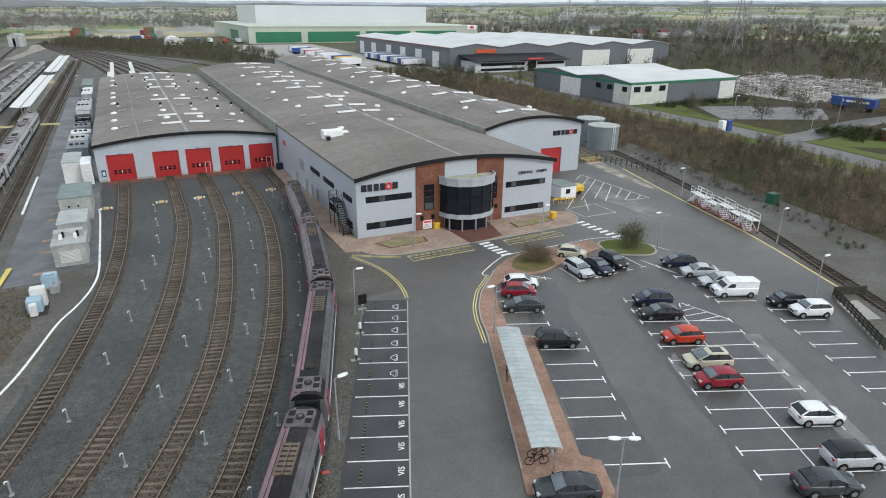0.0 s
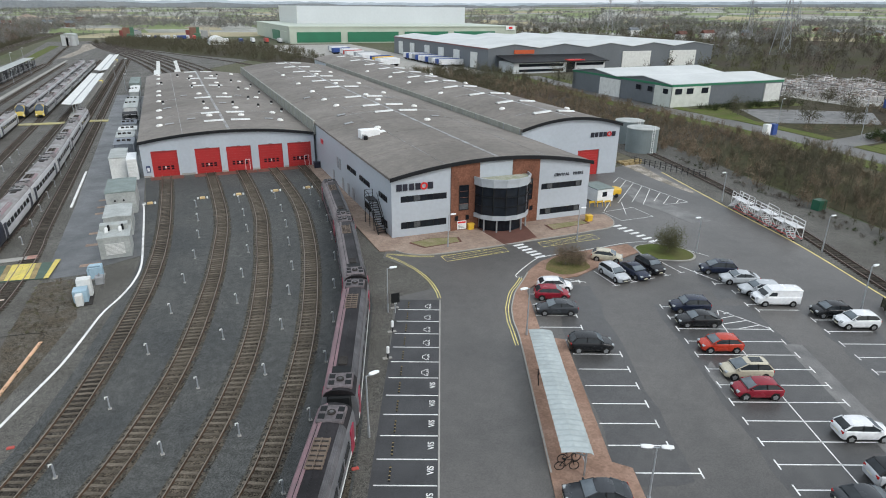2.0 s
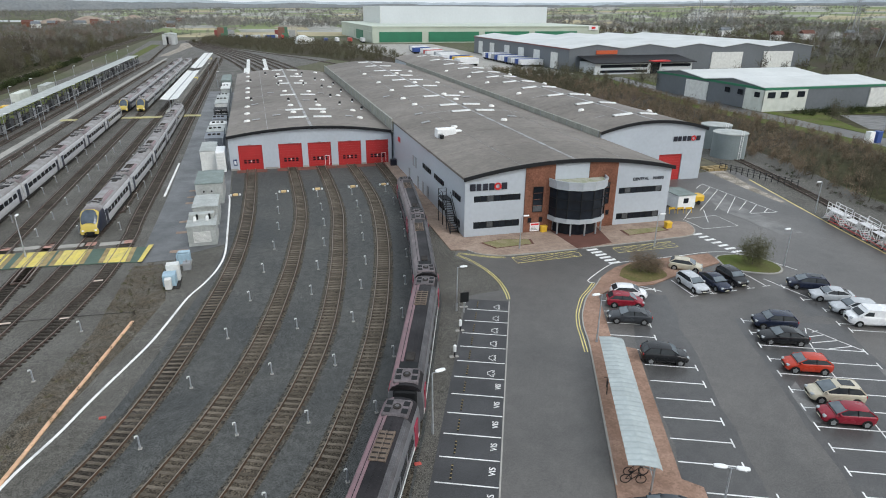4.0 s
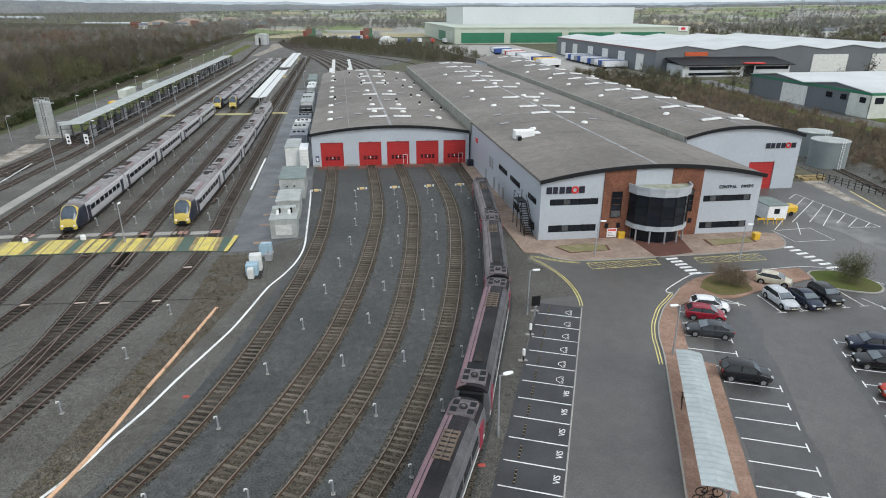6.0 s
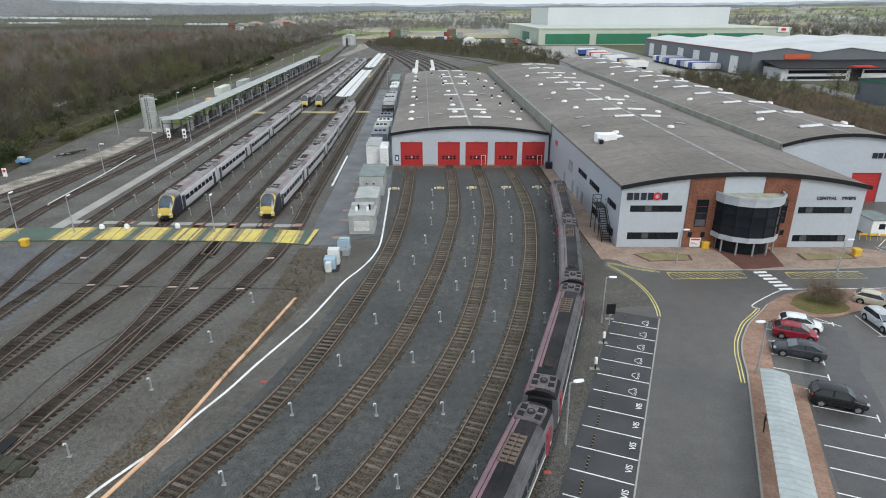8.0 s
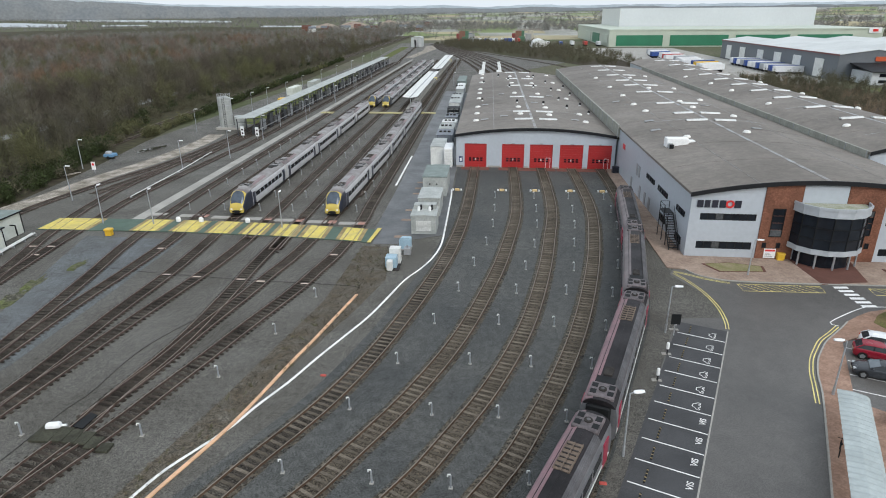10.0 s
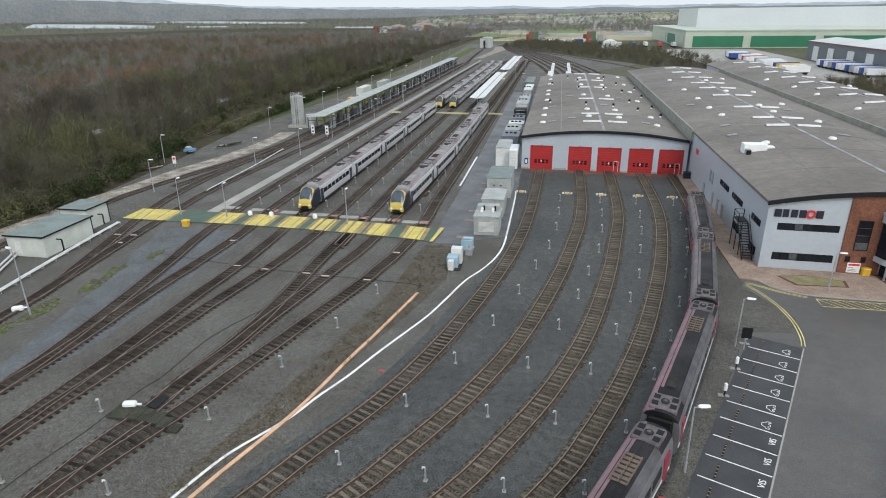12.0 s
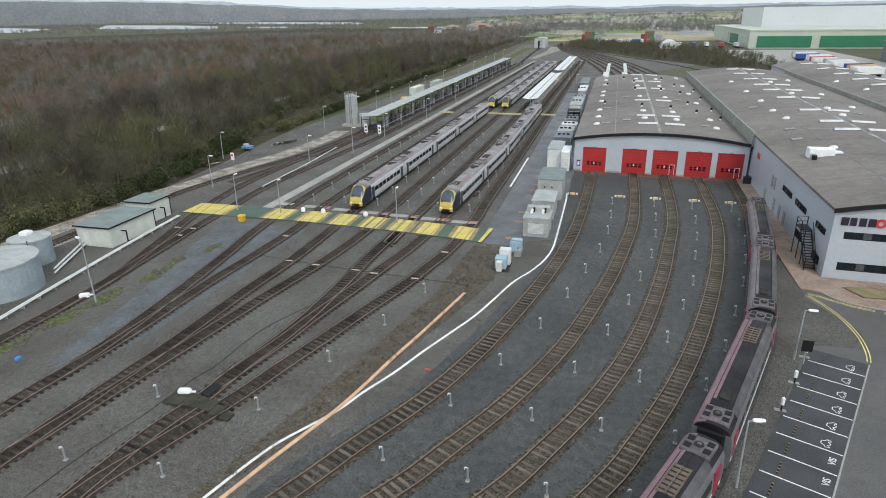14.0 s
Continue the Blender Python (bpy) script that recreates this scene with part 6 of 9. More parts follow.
def cabin(x0, x1, y0, y1, h, wall, roof, label, ribs=True, name="plant_cabin", z=0.02):
    """A container or cabin: walls, a slightly pitched roof, ribs or louvres, a door."""
    t = thing(name, label, "cabin", "plant cabins")
    part("wall_shell", Mesh().box(x0, x1, y0, y1, z, h), wall, t)
    part("roof", Mesh().loft([[(x0 - 0.1, y, h), (x1 + 0.1, y, h), (x1 + 0.1, y, h + 0.1), ((x0 + x1) / 2, y, h + 0.22), (x0 - 0.1, y, h + 0.1)] for y in (y0 - 0.1, y1 + 0.1)]), roof, t)
    if ribs:
        n = max(2, int((x1 - x0) / 0.5))
        for k in range(n):
            x = x0 + (x1 - x0) * (k + 0.5) / n
            part("rib", Mesh().box(x - 0.06, x + 0.06, y0 - 0.05, y0 - 0.002, 0.2, h - 0.1), wall, t)
        n = max(2, int((y1 - y0) / 0.9))
        for k in range(n):
            y = y0 + (y1 - y0) * (k + 0.5) / n
            part("rib", Mesh().box(x0 - 0.05, x0 - 0.002, y - 0.07, y + 0.07, 0.2, h - 0.1), wall, t)
    part("skid", Mesh().box(x0 + 0.1, x1 - 0.1, y0 + 0.1, y1 - 0.1, -0.02, z), M["under"], t)
    return t


M["cab_pale"] = mat("pale_grey_cabin", (0.42, 0.44, 0.425), 0.6, vary=0.12, scale=0.6, fine=4, other=(0.33, 0.35, 0.335))
M["cab_roof"] = mat("grey_green_felt_roof", (0.19, 0.225, 0.215), 0.8, vary=0.12, scale=0.5, fine=4)
M["blue_box"] = mat("pale_blue_cabinet", (0.3, 0.42, 0.5), 0.5, vary=0.08, scale=1)
t = cabin(-10.9, -7.3, 82.2, 86.6, 2.7, M["cab_pale"], M["cab_pale"], "pale grey generator cabin with louvres and roof exhausts", name="generator_cabin")
for k in range(9):
    part("louvre", Mesh().bar((-10.2, 82.12, 0.6 + 0.17 * k), (-8.0, 82.12, 0.6 + 0.17 * k), 0.08, 0.1), M["offwhite"], t)
for x in (-10.0, -8.4):
    part("exhaust", Mesh().cyl((x, 84.0, 2.8), (x, 84.8, 3.25), 0.22, n=10), M["offwhite"], t)
    part("exhaust", Mesh().cyl((x + 0.3, 84.9, 2.8), (x + 0.3, 84.9, 3.6), 0.14, n=10), M["black"], t)
part("upper_box", Mesh().soft(-10.8, -7.5, 85.2, 86.5, 2.82, 3.5, 0.05), M["cab_pale"], t)
cabin(-10.8, -7.4, 90.6, 96.8, 2.8, M["cab_pale"], M["cab_pale"], "pale grey plant cabin beside the generator")
t = cabin(-11.2, -7.1, 101.4, 110.0, 3.4, M["cab_pale"], M["cab_roof"], "large pale cabin with a grey-green felt roof", False)
for x in (-10, -8.8):
    part("vent", Mesh().cyl((x, 101.38, 2.2), (x, 101.3, 2.2), 0.15, n=8), M["black"], t)
t = cabin(-12.0, -9.2, 124.4, 133.2, 3.8, M["offwhite"], M["cab_pale"], "tall white air handling unit beside the shed")
part("side_unit", Mesh().soft(-9.1, -7.4, 122.6, 128.6, 0.02, 3.9, 0.06), M["white"], t)
for k in range(6):
    part("shutter_slat", Mesh().box(-9.0, -7.5, 122.52, 122.59, 0.3 + 0.58 * k, 0.8 + 0.58 * k), M["offwhite"], t)
M["slate"] = mat("blue_grey_plant_casing", (0.14, 0.155, 0.175), 0.5, vary=0.15, scale=0.6, fine=3)
for y, l, h, c, top, x1 in ((143.4, 7.2, 2.6, "slate", "slate", -8.6), (151.6, 7.6, 2.6, "slate", "cab_pale", -8.8), (162.5, 5, 2.3, "offwhite", "offwhite", -8.6), (174, 6.5, 1.8, "steel", "slate", -9.0), (191, 20, 3.5, "offwhite", "cab_pale", -9.0), (216, 8, 2.4, "slate", "cab_pale", -9.4), (231, 19, 3.0, "cab_pale", "offwhite", -9.6)):
    t = cabin(-12.5, x1, y, y + l, h, M[c], M[top], "plant unit on the apron beside the shed")
    for x in (-12.4, x1 - 0.1):
        part("frame_post", Mesh().bar((x, y - 0.15, 0), (x, y - 0.15, h + 0.3), 0.1), M["steel"], t)
    for k in range(3):
        part("roof_fan", Mesh().cyl((x1 - 1.0 - 1.0 * k, y + l / 2, h + 0.1), (x1 - 1.0 - 1.0 * k, y + l / 2, h + 0.45), 0.36, n=12), M["under"], t)
t = thing("pipe_rack", "black steel pipe rack beside the shed", "rack")
for x in (-12.4, -10.7, -9.1):
    for y in (183.0, 187.5):
        part("post", Mesh().bar((x, y, 0), (x, y, 3.0), 0.14), M["black"], t)
for z in (1.0, 2.0, 2.95):
    part("shelf", Mesh().box(-12.5, -9.0, 182.9, 187.6, z, z + 0.12), M["black"], t)
t = cabin(-13.6, -10.2, 260.5, 283, 2.7, M["cab_roof"], M["cab_roof"], "dark green container at the far end of the apron")
t = thing("switch_cabinet", "pale blue and white electrical cabinets on the gravel", "cabinet", "electrical cabinets")
part("cabinet", Mesh().soft(-12.3, -10.9, 70.9, 72.0, 0, 2.1, 0.05), M["offwhite"], t)
part("cabinet", Mesh().soft(-12.6, -11.2, 69.4, 70.85, 0.1, 1.45, 0.05), M["blue_box"], t)
part("cabinet", Mesh().soft(-12.3, -11.6, 68.5, 69.3, 0.1, 1.3, 0.05), M["offwhite"], t)
part("frame", Mesh().box(-12.5, -10.8, 68.7, 71.9, -0.01, 0.1), M["under"], t)
t = thing("transformer_box", "pale blue transformer with finned sides", "cabinet", "electrical cabinets")
part("tank", Mesh().soft(-11.6, -10.2, 75.8, 77.2, 0.15, 1.5, 0.08), M["blue_box"], t)
for k in range(6):
    part("fin", Mesh().box(-11.8 + 0.02, -11.61, 75.9 + 0.22 * k, 75.96 + 0.22 * k, 0.3, 1.3), M["blue_box"], t)
part("conservator", Mesh().cyl((-11.5, 76.0, 1.65), (-10.3, 76.0, 1.65), 0.16, n=10), M["blue_box"], t)
part("plinth", Mesh().box(-11.7, -10.1, 75.7, 77.3, -0.01, 0.15), M["concrete"], t)
t = thing("small_transformer", "small grey transformer beside the blue one", "cabinet", "electrical cabinets")
part("tank", Mesh().soft(-10.9, -10.0, 73.9, 74.9, 0.05, 0.95, 0.06), M["grey"], t)
part("bushing", Mesh().cyl((-10.45, 74.4, 0.95), (-10.45, 74.4, 1.25), 0.1, n=8), M["post_grey"], t)
for y in (80.5, 88, 92.9, 102.5, 106, 110):
    zone("brick_strip", [(-13.2, y), (-10.9, y), (-10.9, y + 0.9), (-13.2, y + 0.9)], M["brick_paving"], "brick strip across the apron", 0.03, 0.03)
solid("white_kerb_strip", Mesh().box(-17.1, -16.75, 108, 132.4, 0, 0.1), M["white_line"], "white strip along the service road", "road marking", kind="structure")

# crossing lights and points machines by the shed
M["buffer_cream"] = mat("cream_track_stop", (0.55, 0.4, 0.2), 0.7, vary=0.15)
for x in (-5.6, 2.4, 8.2, 14.4, 20.0):
    t = thing("wheel_stop", "small cream track unit with white end caps", "track unit", "track units by the shed")
    part("body", Mesh().soft(x - 0.3, x + 0.55, 105.2, 105.7, 0.0, 0.35, 0.08), M["buffer_cream"], t)
    for dx in (-0.6, 0.85):
        part("cap", Mesh().cyl((x + dx, 105.4, 0.0), (x + dx, 105.4, 0.3), 0.16, n=8), M["white"], t)
for x, y, a in ((-33.2, 36.6, 12), (-49.2, 3.66, 0), (-57.0, 50.4, 30)):
    t = thing("points_machine", "white points machine beside the rails", "points machine", "points machines")
    part("case", Mesh().soft(-0.55, 0.55, -0.28, 0.28, 0.05, 0.5, 0.1), M["white"], t)
    part("drive", Mesh().cyl((0.5, 0, 0.25), (0.95, 0, 0.25), 0.1, n=8), M["white"], t)
    part("foot", Mesh().box(-0.5, 0.5, -0.2, 0.2, -0.02, 0.06), M["under"], t)
    t.matrix_world = pose(x, y, 0.01, 0, 0, a)
M["old_board"] = mat("mossy_old_boards", (0.045, 0.045, 0.034), 0.9, vary=0.25, scale=1.0, fine=8)
t = thing("board_walkway", "old dark board crossing over the points", "walkway")
for k, (x0, x1, y0, y1) in enumerate(((-34.1, -32.5, 34.9, 36.9), (-32.45, -31.5, 35.0, 36.6), (-31.45, -30.5, 34.9, 36.4), (-30.45, -29.5, 34.8, 36.2), (-29.45, -28.5, 34.4, 35.7), (-28.3, -27.4, 34.1, 35.0))):
    part("board", Mesh().box(x0, x1, y0, y1, 0.03, 0.21 + 0.01 * (k % 2)), M["old_board"], t)
part("black_plate", Mesh().slab([(-32.0, 36.9), (-31.5, 38.6), (-30.75, 38.3), (-30.9, 36.6)], 0.05, 0.13), M["black"], t, "black steel cover plate")

# hydrants beside the bays, signal head, red marker
for x, y in ((19.0, 55.6), (17.0, 50.8), (15.0, 46.3)):
    t = thing("hose_point", "white hose cabinet on a concrete foot", "hose point", "hose points")
    part("cabinet", Mesh().soft(x - 0.13, x + 0.13, y - 0.13, y + 0.13, 0.55, 1.2, 0.06), M["white"], t)
    part("leg", Mesh().bar((x, y, 0), (x, y, 0.5), 0.1), M["black"], t)
    part("foot", Mesh().box(x - 0.5, x - 0.1, y - 0.2, y + 0.15, 0, 0.08), M["concrete"], t)
    part("foot", Mesh().box(x + 0.05, x + 0.35, y - 0.25, y + 0.1, 0, 0.06), M["concrete"], t)
t = thing("yard_sign", "black square sign on a short post beside a lamp", "sign")
part("plate", Mesh().box(18.1, 19.0, 54.2, 54.28, 1.3, 2.4), M["black"], t)
part("post", Mesh().bar((18.55, 54.32, 0), (18.55, 54.32, 2.3), 0.08), M["lamp_pole"], t)
M["dull_red"] = mat("dull_red_board", (0.4, 0.07, 0.055), 0.7, vary=0.15)
for x, y in ((8.2, 33.4), (-14.2, 45.2)):
    solid("red_marker", Mesh().soft(x - 0.26, x + 0.26, y - 0.14, y + 0.14, 0.0, 0.09, 0.04), M["dull_red"], "red marker board lying on the gravel", "marker")
# bicycle-lane studs in the visitor bays
m_stud = Mesh().box(-0.09, 0.09, -0.06, 0.06, 0, 0.03).data("stud", M["bin_yellow"])
for k in range(11):
    t = thing("wheel_stop_row", "row of black and yellow wheel stops in a bay", "wheel stop", "bay wheel stops")
    c = park(V0, 0.9 + 2.575 * k, -3.3)
    part("strip", Mesh().box(-0.75, 0.75, -0.06, 0.06, 0, 0.05), M["black"], t)
    for u in (-0.6, -0.2, 0.2, 0.6):
        part("yellow_patch", Mesh().box(u - 0.05, u + 0.05, -0.065, 0.065, 0.001, 0.055), M["yellow_faded"], t)
    t.matrix_world = pose(*c, 0.022, 0, 0, math.degrees(math.atan2(BA.y, BA.x)))

# cycle shelter
t = thing("cycle_shelter", "long open cycle shelter with a pale corrugated roof", "shelter")
M["corrugated"] = mat("pale_corrugated_sheet", (0.36, 0.4, 0.4), 0.5, metal=0.2, vary=0.08, scale=0.5, fine=3)
rings = []
n = 56
for k in range(n + 1):
    a = 10.4 + 16.8 * k / n
    dz = 0.08 if k % 2 else 0
    rings.append([(*park(V0, a, c), z + dz) for c, z in ((8.3, 2.42), (9.3, 2.5), (10.3, 2.36), (10.5, 2.2))] + [(*park(V0, a, c), z + dz - 0.03) for c, z in ((10.5, 2.2), (10.3, 2.36), (9.3, 2.5), (8.3, 2.42))])
part("roof", Mesh().loft(rings), M["corrugated"], t, "pale corrugated roof sheet")
for a in (11, 15, 19, 23, 26.8):
    part("post", Mesh().bar((*park(V0, a, 10.1), 0.1), (*park(V0, a, 10.1), 2.3), 0.1), M["steel"], t)
    part("brace", Mesh().bar((*park(V0, a, 10.1), 1.8), (*park(V0, a, 8.5), 2.38), 0.07), M["steel"], t)
part("back_rail", Mesh().bar((*park(V0, 11, 10.15), 1.0), (*park(V0, 26.8, 10.15), 1.0), 0.06), M["steel"], t)


def bicycle(m):
    t = thing("bicycle", "dark bicycle parked under the shelter", "bicycle", "parked bicycles")
    for x in (-0.52, 0.52):
        w = Mesh()
        for k in range(20):
            q0, q1 = k * math.tau / 20, (k + 1) * math.tau / 20
            w.bar((x + 0.34 * math.cos(q0), 0, 0.34 + 0.34 * math.sin(q0)), (x + 0.34 * math.cos(q1), 0, 0.34 + 0.34 * math.sin(q1)), 0.045)
        part("wheel", w, M["tyre"], t)
    f = Mesh()
    for a, b in (((-0.52, 0, 0.34), (-0.1, 0, 0.3)), ((-0.1, 0, 0.3), (-0.22, 0, 0.9)), ((-0.1, 0, 0.3), (0.38, 0, 0.8)), ((-0.2, 0, 0.82), (0.38, 0, 0.85)), ((0.36, 0, 0.95), (0.52, 0, 0.34)), ((-0.52, 0, 0.34), (-0.2, 0, 0.82))):
        f.cyl(a, b, 0.025, n=6)
    part("frame", f, M["black"], t)
    part("handlebar", Mesh().cyl((0.36, -0.28, 0.98), (0.36, 0.28, 0.98), 0.02, n=6), M["black"], t)
    part("saddle", Mesh().soft(-0.35, -0.1, -0.07, 0.07, 0.9, 0.96, 0.03), M["black"], t)
    t.matrix_world = m


for a, c, r in ((26.2, 9.0, -20), (15.4, 8.6, 60), (25.4, 9.3, -15)):
    bicycle(pose(*park(V0, a, c), 0.12, 0, 0, r))

# ---- east side ----
M["tank_grey"] = mat("grey_green_tank", (0.2, 0.235, 0.24), 0.5, vary=0.06, scale=0.4, fine=3)
for x, y, r, h in ((97.2, 108.6, 3.5, 5.2), (100.9, 117.6, 3.3, 5.2)):
    t = thing("storage_tank", "grey-green cylindrical storage tank with a pale rim", "tank", "storage tanks")
    part("shell", Mesh().cyl((x, y, 0), (x, y, h), r, n=40), M["tank_grey"], t, smooth=False)
    part("rim", Mesh().cyl((x, y, h), (x, y, h + 0.15), r + 0.12, n=40), M["cab_pale"], t)
    part("lid", Mesh().cyl((x, y, h + 0.15), (x, y, h + 0.5), r - 0.1, 0.6, n=40), M["cab_pale"], t)
    for s in (-0.3, 0.3):
        part("ladder_rail", Mesh().bar((x + s, y - r - 0.12, 0), (x + s, y - r - 0.12, h + 1.0), 0.07), M["white"], t)
    for k in range(16):
        part("rung", Mesh().bar((x - 0.3, y - r - 0.12, 0.3 + 0.38 * k), (x + 0.3, y - r - 0.12, 0.3 + 0.38 * k), 0.04), M["white"], t)
    for k in range(1, 6):
        part("hoop", Mesh().cyl((x, y, h * k / 6), (x, y, h * k / 6 + 0.05), r + 0.02, n=40, caps=False), M["tank_grey"], t)
t = cabin(62.4, 65.6, 78.4, 82.6, 2.35, M["white"], M["cab_roof"], "white portable cabin with a dark roof", False, "portable_cabin", 0.15)
part("window", Mesh().box(65.6, 65.63, 79.6, 80.5, 1.1, 1.9), M["glass"], t)
part("window", Mesh().box(63.4, 64.3, 78.37, 78.4, 1.1, 1.9), M["glass"], t)
t = thing("yellow_compressor", "yellow towed machine beside the cabin", "machine")
part("hood", Mesh().soft(66.6, 69.0, 80.2, 82.0, 0.5, 1.5, 0.2), M["bin_yellow"], t)
part("drawbar", Mesh().bar((66.6, 81.1, 0.5), (65.4, 81.1, 0.4), 0.12), M["bin_yellow"], t)
for y in (80.2, 82.0):
    part("wheel", Mesh().cyl((67.8, y - 0.1, 0.35), (67.8, y + 0.1, 0.35), 0.35, n=14), M["tyre"], t)
for k in range(3):
    t = thing("yellow_barrier", "yellow folding barrier on the pavement", "barrier", "yellow barriers")
    x, y = 60.5 + 1.3 * k, 77.2 - 0.3 * k
    for s in (-0.5, 0.5):
        part("leg", Mesh().bar((x + s, y - 0.2, 0.1), (x + s, y, 1.1), 0.06), M["bin_yellow"], t)
    part("board", Mesh().box(x - 0.6, x + 0.6, y - 0.03, y + 0.03, 0.75, 1.05), M["bin_yellow"], t)
t = thing("call_box", "red and navy information panels beside the shed door", "sign")
part("red_panel", Mesh().box(79.4, 80.4, 98.2, 98.35, 0.3, 2.6), M["sign_red"], t)
part("navy_panel", Mesh().box(80.8, 81.7, 98.2, 98.35, 0.8, 2.2), M["sign_blue"], t)
for x in (79.9, 81.2):
    part("post", Mesh().bar((x, 98.4, 0), (x, 98.4, 2.2), 0.08), M["steel"], t)
M["gantry"] = mat("white_steel_gantry", (0.62, 0.62, 0.62), 0.5, vary=0.12, scale=1.5)
M["gantry_red"] = paint("red_steel", (0.5, 0.05, 0.05))


def access_platform(m, tall):
    t = thing("access_platform", "white and red wheeled access steps for rail vehicles", "access steps", "rail access steps")
    h = tall
    for x in (-1.4, 1.4):
        for y in (-0.6, 0.6):
            part("leg", Mesh().bar((x, y, 0.12), (x, y, h + 1.0), 0.08), M["gantry"], t)
            part("wheel", Mesh().cyl((x, y - 0.06, 0.12), (x, y + 0.06, 0.12), 0.12, n=8), M["black"], t)
    part("deck", Mesh().box(-1.45, 1.45, -0.65, 0.65, h, h + 0.07), M["gantry"], t)
    for z in (h + 0.5, h + 1.0):
        for y in (-0.6, 0.6):
            part("guard_rail", Mesh().bar((-1.4, y, z), (1.4, y, z), 0.06), M["gantry"], t)
    for y in (-0.6, 0.6):
        part("brace", Mesh().bar((-1.4, y, 0.2), (1.4, y, h), 0.06), M["gantry"], t)
        part("stair_string", Mesh().bar((1.4, y, h), (3.0, y, 0.15), 0.07), M["gantry"], t)
        part("bumper", Mesh().bar((-1.5, y, 0.35), (1.5, y, 0.35), 0.1), M["gantry_red"], t)
    for k in range(6):
        part("tread", Mesh().box(1.55 + 0.25 * k, 1.8 + 0.25 * k, -0.55, 0.55, h - 0.3 - 0.26 * k, h - 0.26 - 0.26 * k), M["gantry"], t)
    t.matrix_world = m


for x, y, a, h in ((81.2, 65.6, 78, 1.9), (80.6, 62.6, 255, 1.6), (79.9, 60.0, 70, 2.0), (79.2, 57.2, 250, 1.7), (78.4, 54.6, 70, 1.9), (82.8, 67.8, 250, 1.5)):
    access_platform(pose(x, y, 0.02, 0, 0, a), h)
solid("green_cabinet", Mesh().soft(93.4, 95.2, 61.6, 63.0, 0, 1.7, 0.06), paint("dark_green_paint", (0.02, 0.1, 0.06)), "dark green lineside cabinet", "cabinet")
t = thing("pallet_stack", "yellow timber pallets stacked beside the track", "pallets")
for k in range(7):
    for j in range(3):
        part("pallet", Mesh().box(84.2 + 1.5 * (k % 4), 85.5 + 1.5 * (k % 4), 99.6 - 1.5 * (k // 4) + 0.1 * j, 100.8 - 1.5 * (k // 4), 0.02 + 0.16 * j, 0.15 + 0.16 * j), M["yellow_faded"], t)
t = thing("track_fence", "black steel fence panels beside the single line", "fence")
for k in range(14):
    x, y = 91.2 + 0.35 * k, 98.8 - 1.15 * k
    part("post", Mesh().bar((x - 4, y, 0), (x - 4, y, 1.5), 0.1), M["black_steel"], t)
    if k < 13:
        for z in (0.5, 1.0, 1.4):
            part("rail", Mesh().bar((x - 4, y, z), (x - 3.65, y - 1.15, z), 0.06), M["black_steel"], t)
t = thing("timber_fence", "dark timber fence round the car park's corner", "fence")
for k in range(14):
    u = k / 13
    x, y = 68.2 - 7.4 * u, 35.4 - 9.6 * u
    part("post", Mesh().bar((x, y, 0), (x, y, 1.15), 0.12), M["old_board"], t)
    if k < 13:
        for z in (0.3, 0.62, 0.94):
            part("board", Mesh().bar((x, y, z), (x - 7.4 / 13, y - 9.6 / 13, z), 0.05, 0.24), M["old_board"], t)
for k in range(5):
    part("board", Mesh().bar((68.2 + 0.7 * k, 35.4 - 0.3 * k, 0.6), (68.9 + 0.7 * k, 35.1 - 0.3 * k, 0.6), 0.05, 1.0), M["old_board"], t)
zone("concrete_base", [(66.9, 34.2), (69.4, 33.4), (67.2, 29.6), (64.6, 30.6)], M["concrete"], "pale concrete hardstanding behind the fence", 0.03, 0.05)

# ---- west side ----
M["tank_blue"] = mat("pale_blue_tank", (0.33, 0.39, 0.43), 0.55, vary=0.1, scale=0.5, fine=3, other=(0.27, 0.32, 0.35))
for x, y, r, h in ((-68.6, 49.6, 4.7, 3.8), (-72.4, 58.0, 2.4, 3.3)):
    t = thing("water_tank", "pale blue-grey round water tank with a white lid", "tank", "water tanks")
    part("shell", Mesh().cyl((x, y, 0), (x, y, h), r, n=40), M["tank_blue"], t)
    part("rim", Mesh().cyl((x, y, h), (x, y, h + 0.2), r + 0.1, n=40), M["cab_pale"], t)
    part("lid", Mesh().cyl((x, y, h + 0.2), (x, y, h + 0.55), r - 0.15, 0.5, n=40), M["cab_pale"], t)
    part("hatch", Mesh().soft(x - 0.9, x + 0.3, y - 0.6, y + 0.6, h + 0.3, h + 0.95, 0.08), M["white"], t)
    part("ladder", Mesh().bar((x + r * 0.7, y - r * 0.75, 0), (x + r * 0.7, y - r * 0.75, h + 0.4), 0.1), M["black"], t)
    for k in range(1, 5):
        part("hoop", Mesh().cyl((x, y, h * k / 5), (x, y, h * k / 5 + 0.05), r + 0.02, n=40, caps=False), M["tank_blue"], t)
M["hut_wall"] = mat("pale_green_white_render", (0.62, 0.65, 0.6), 0.75, vary=0.06, scale=0.5, fine=4, other=(0.54, 0.57, 0.52))
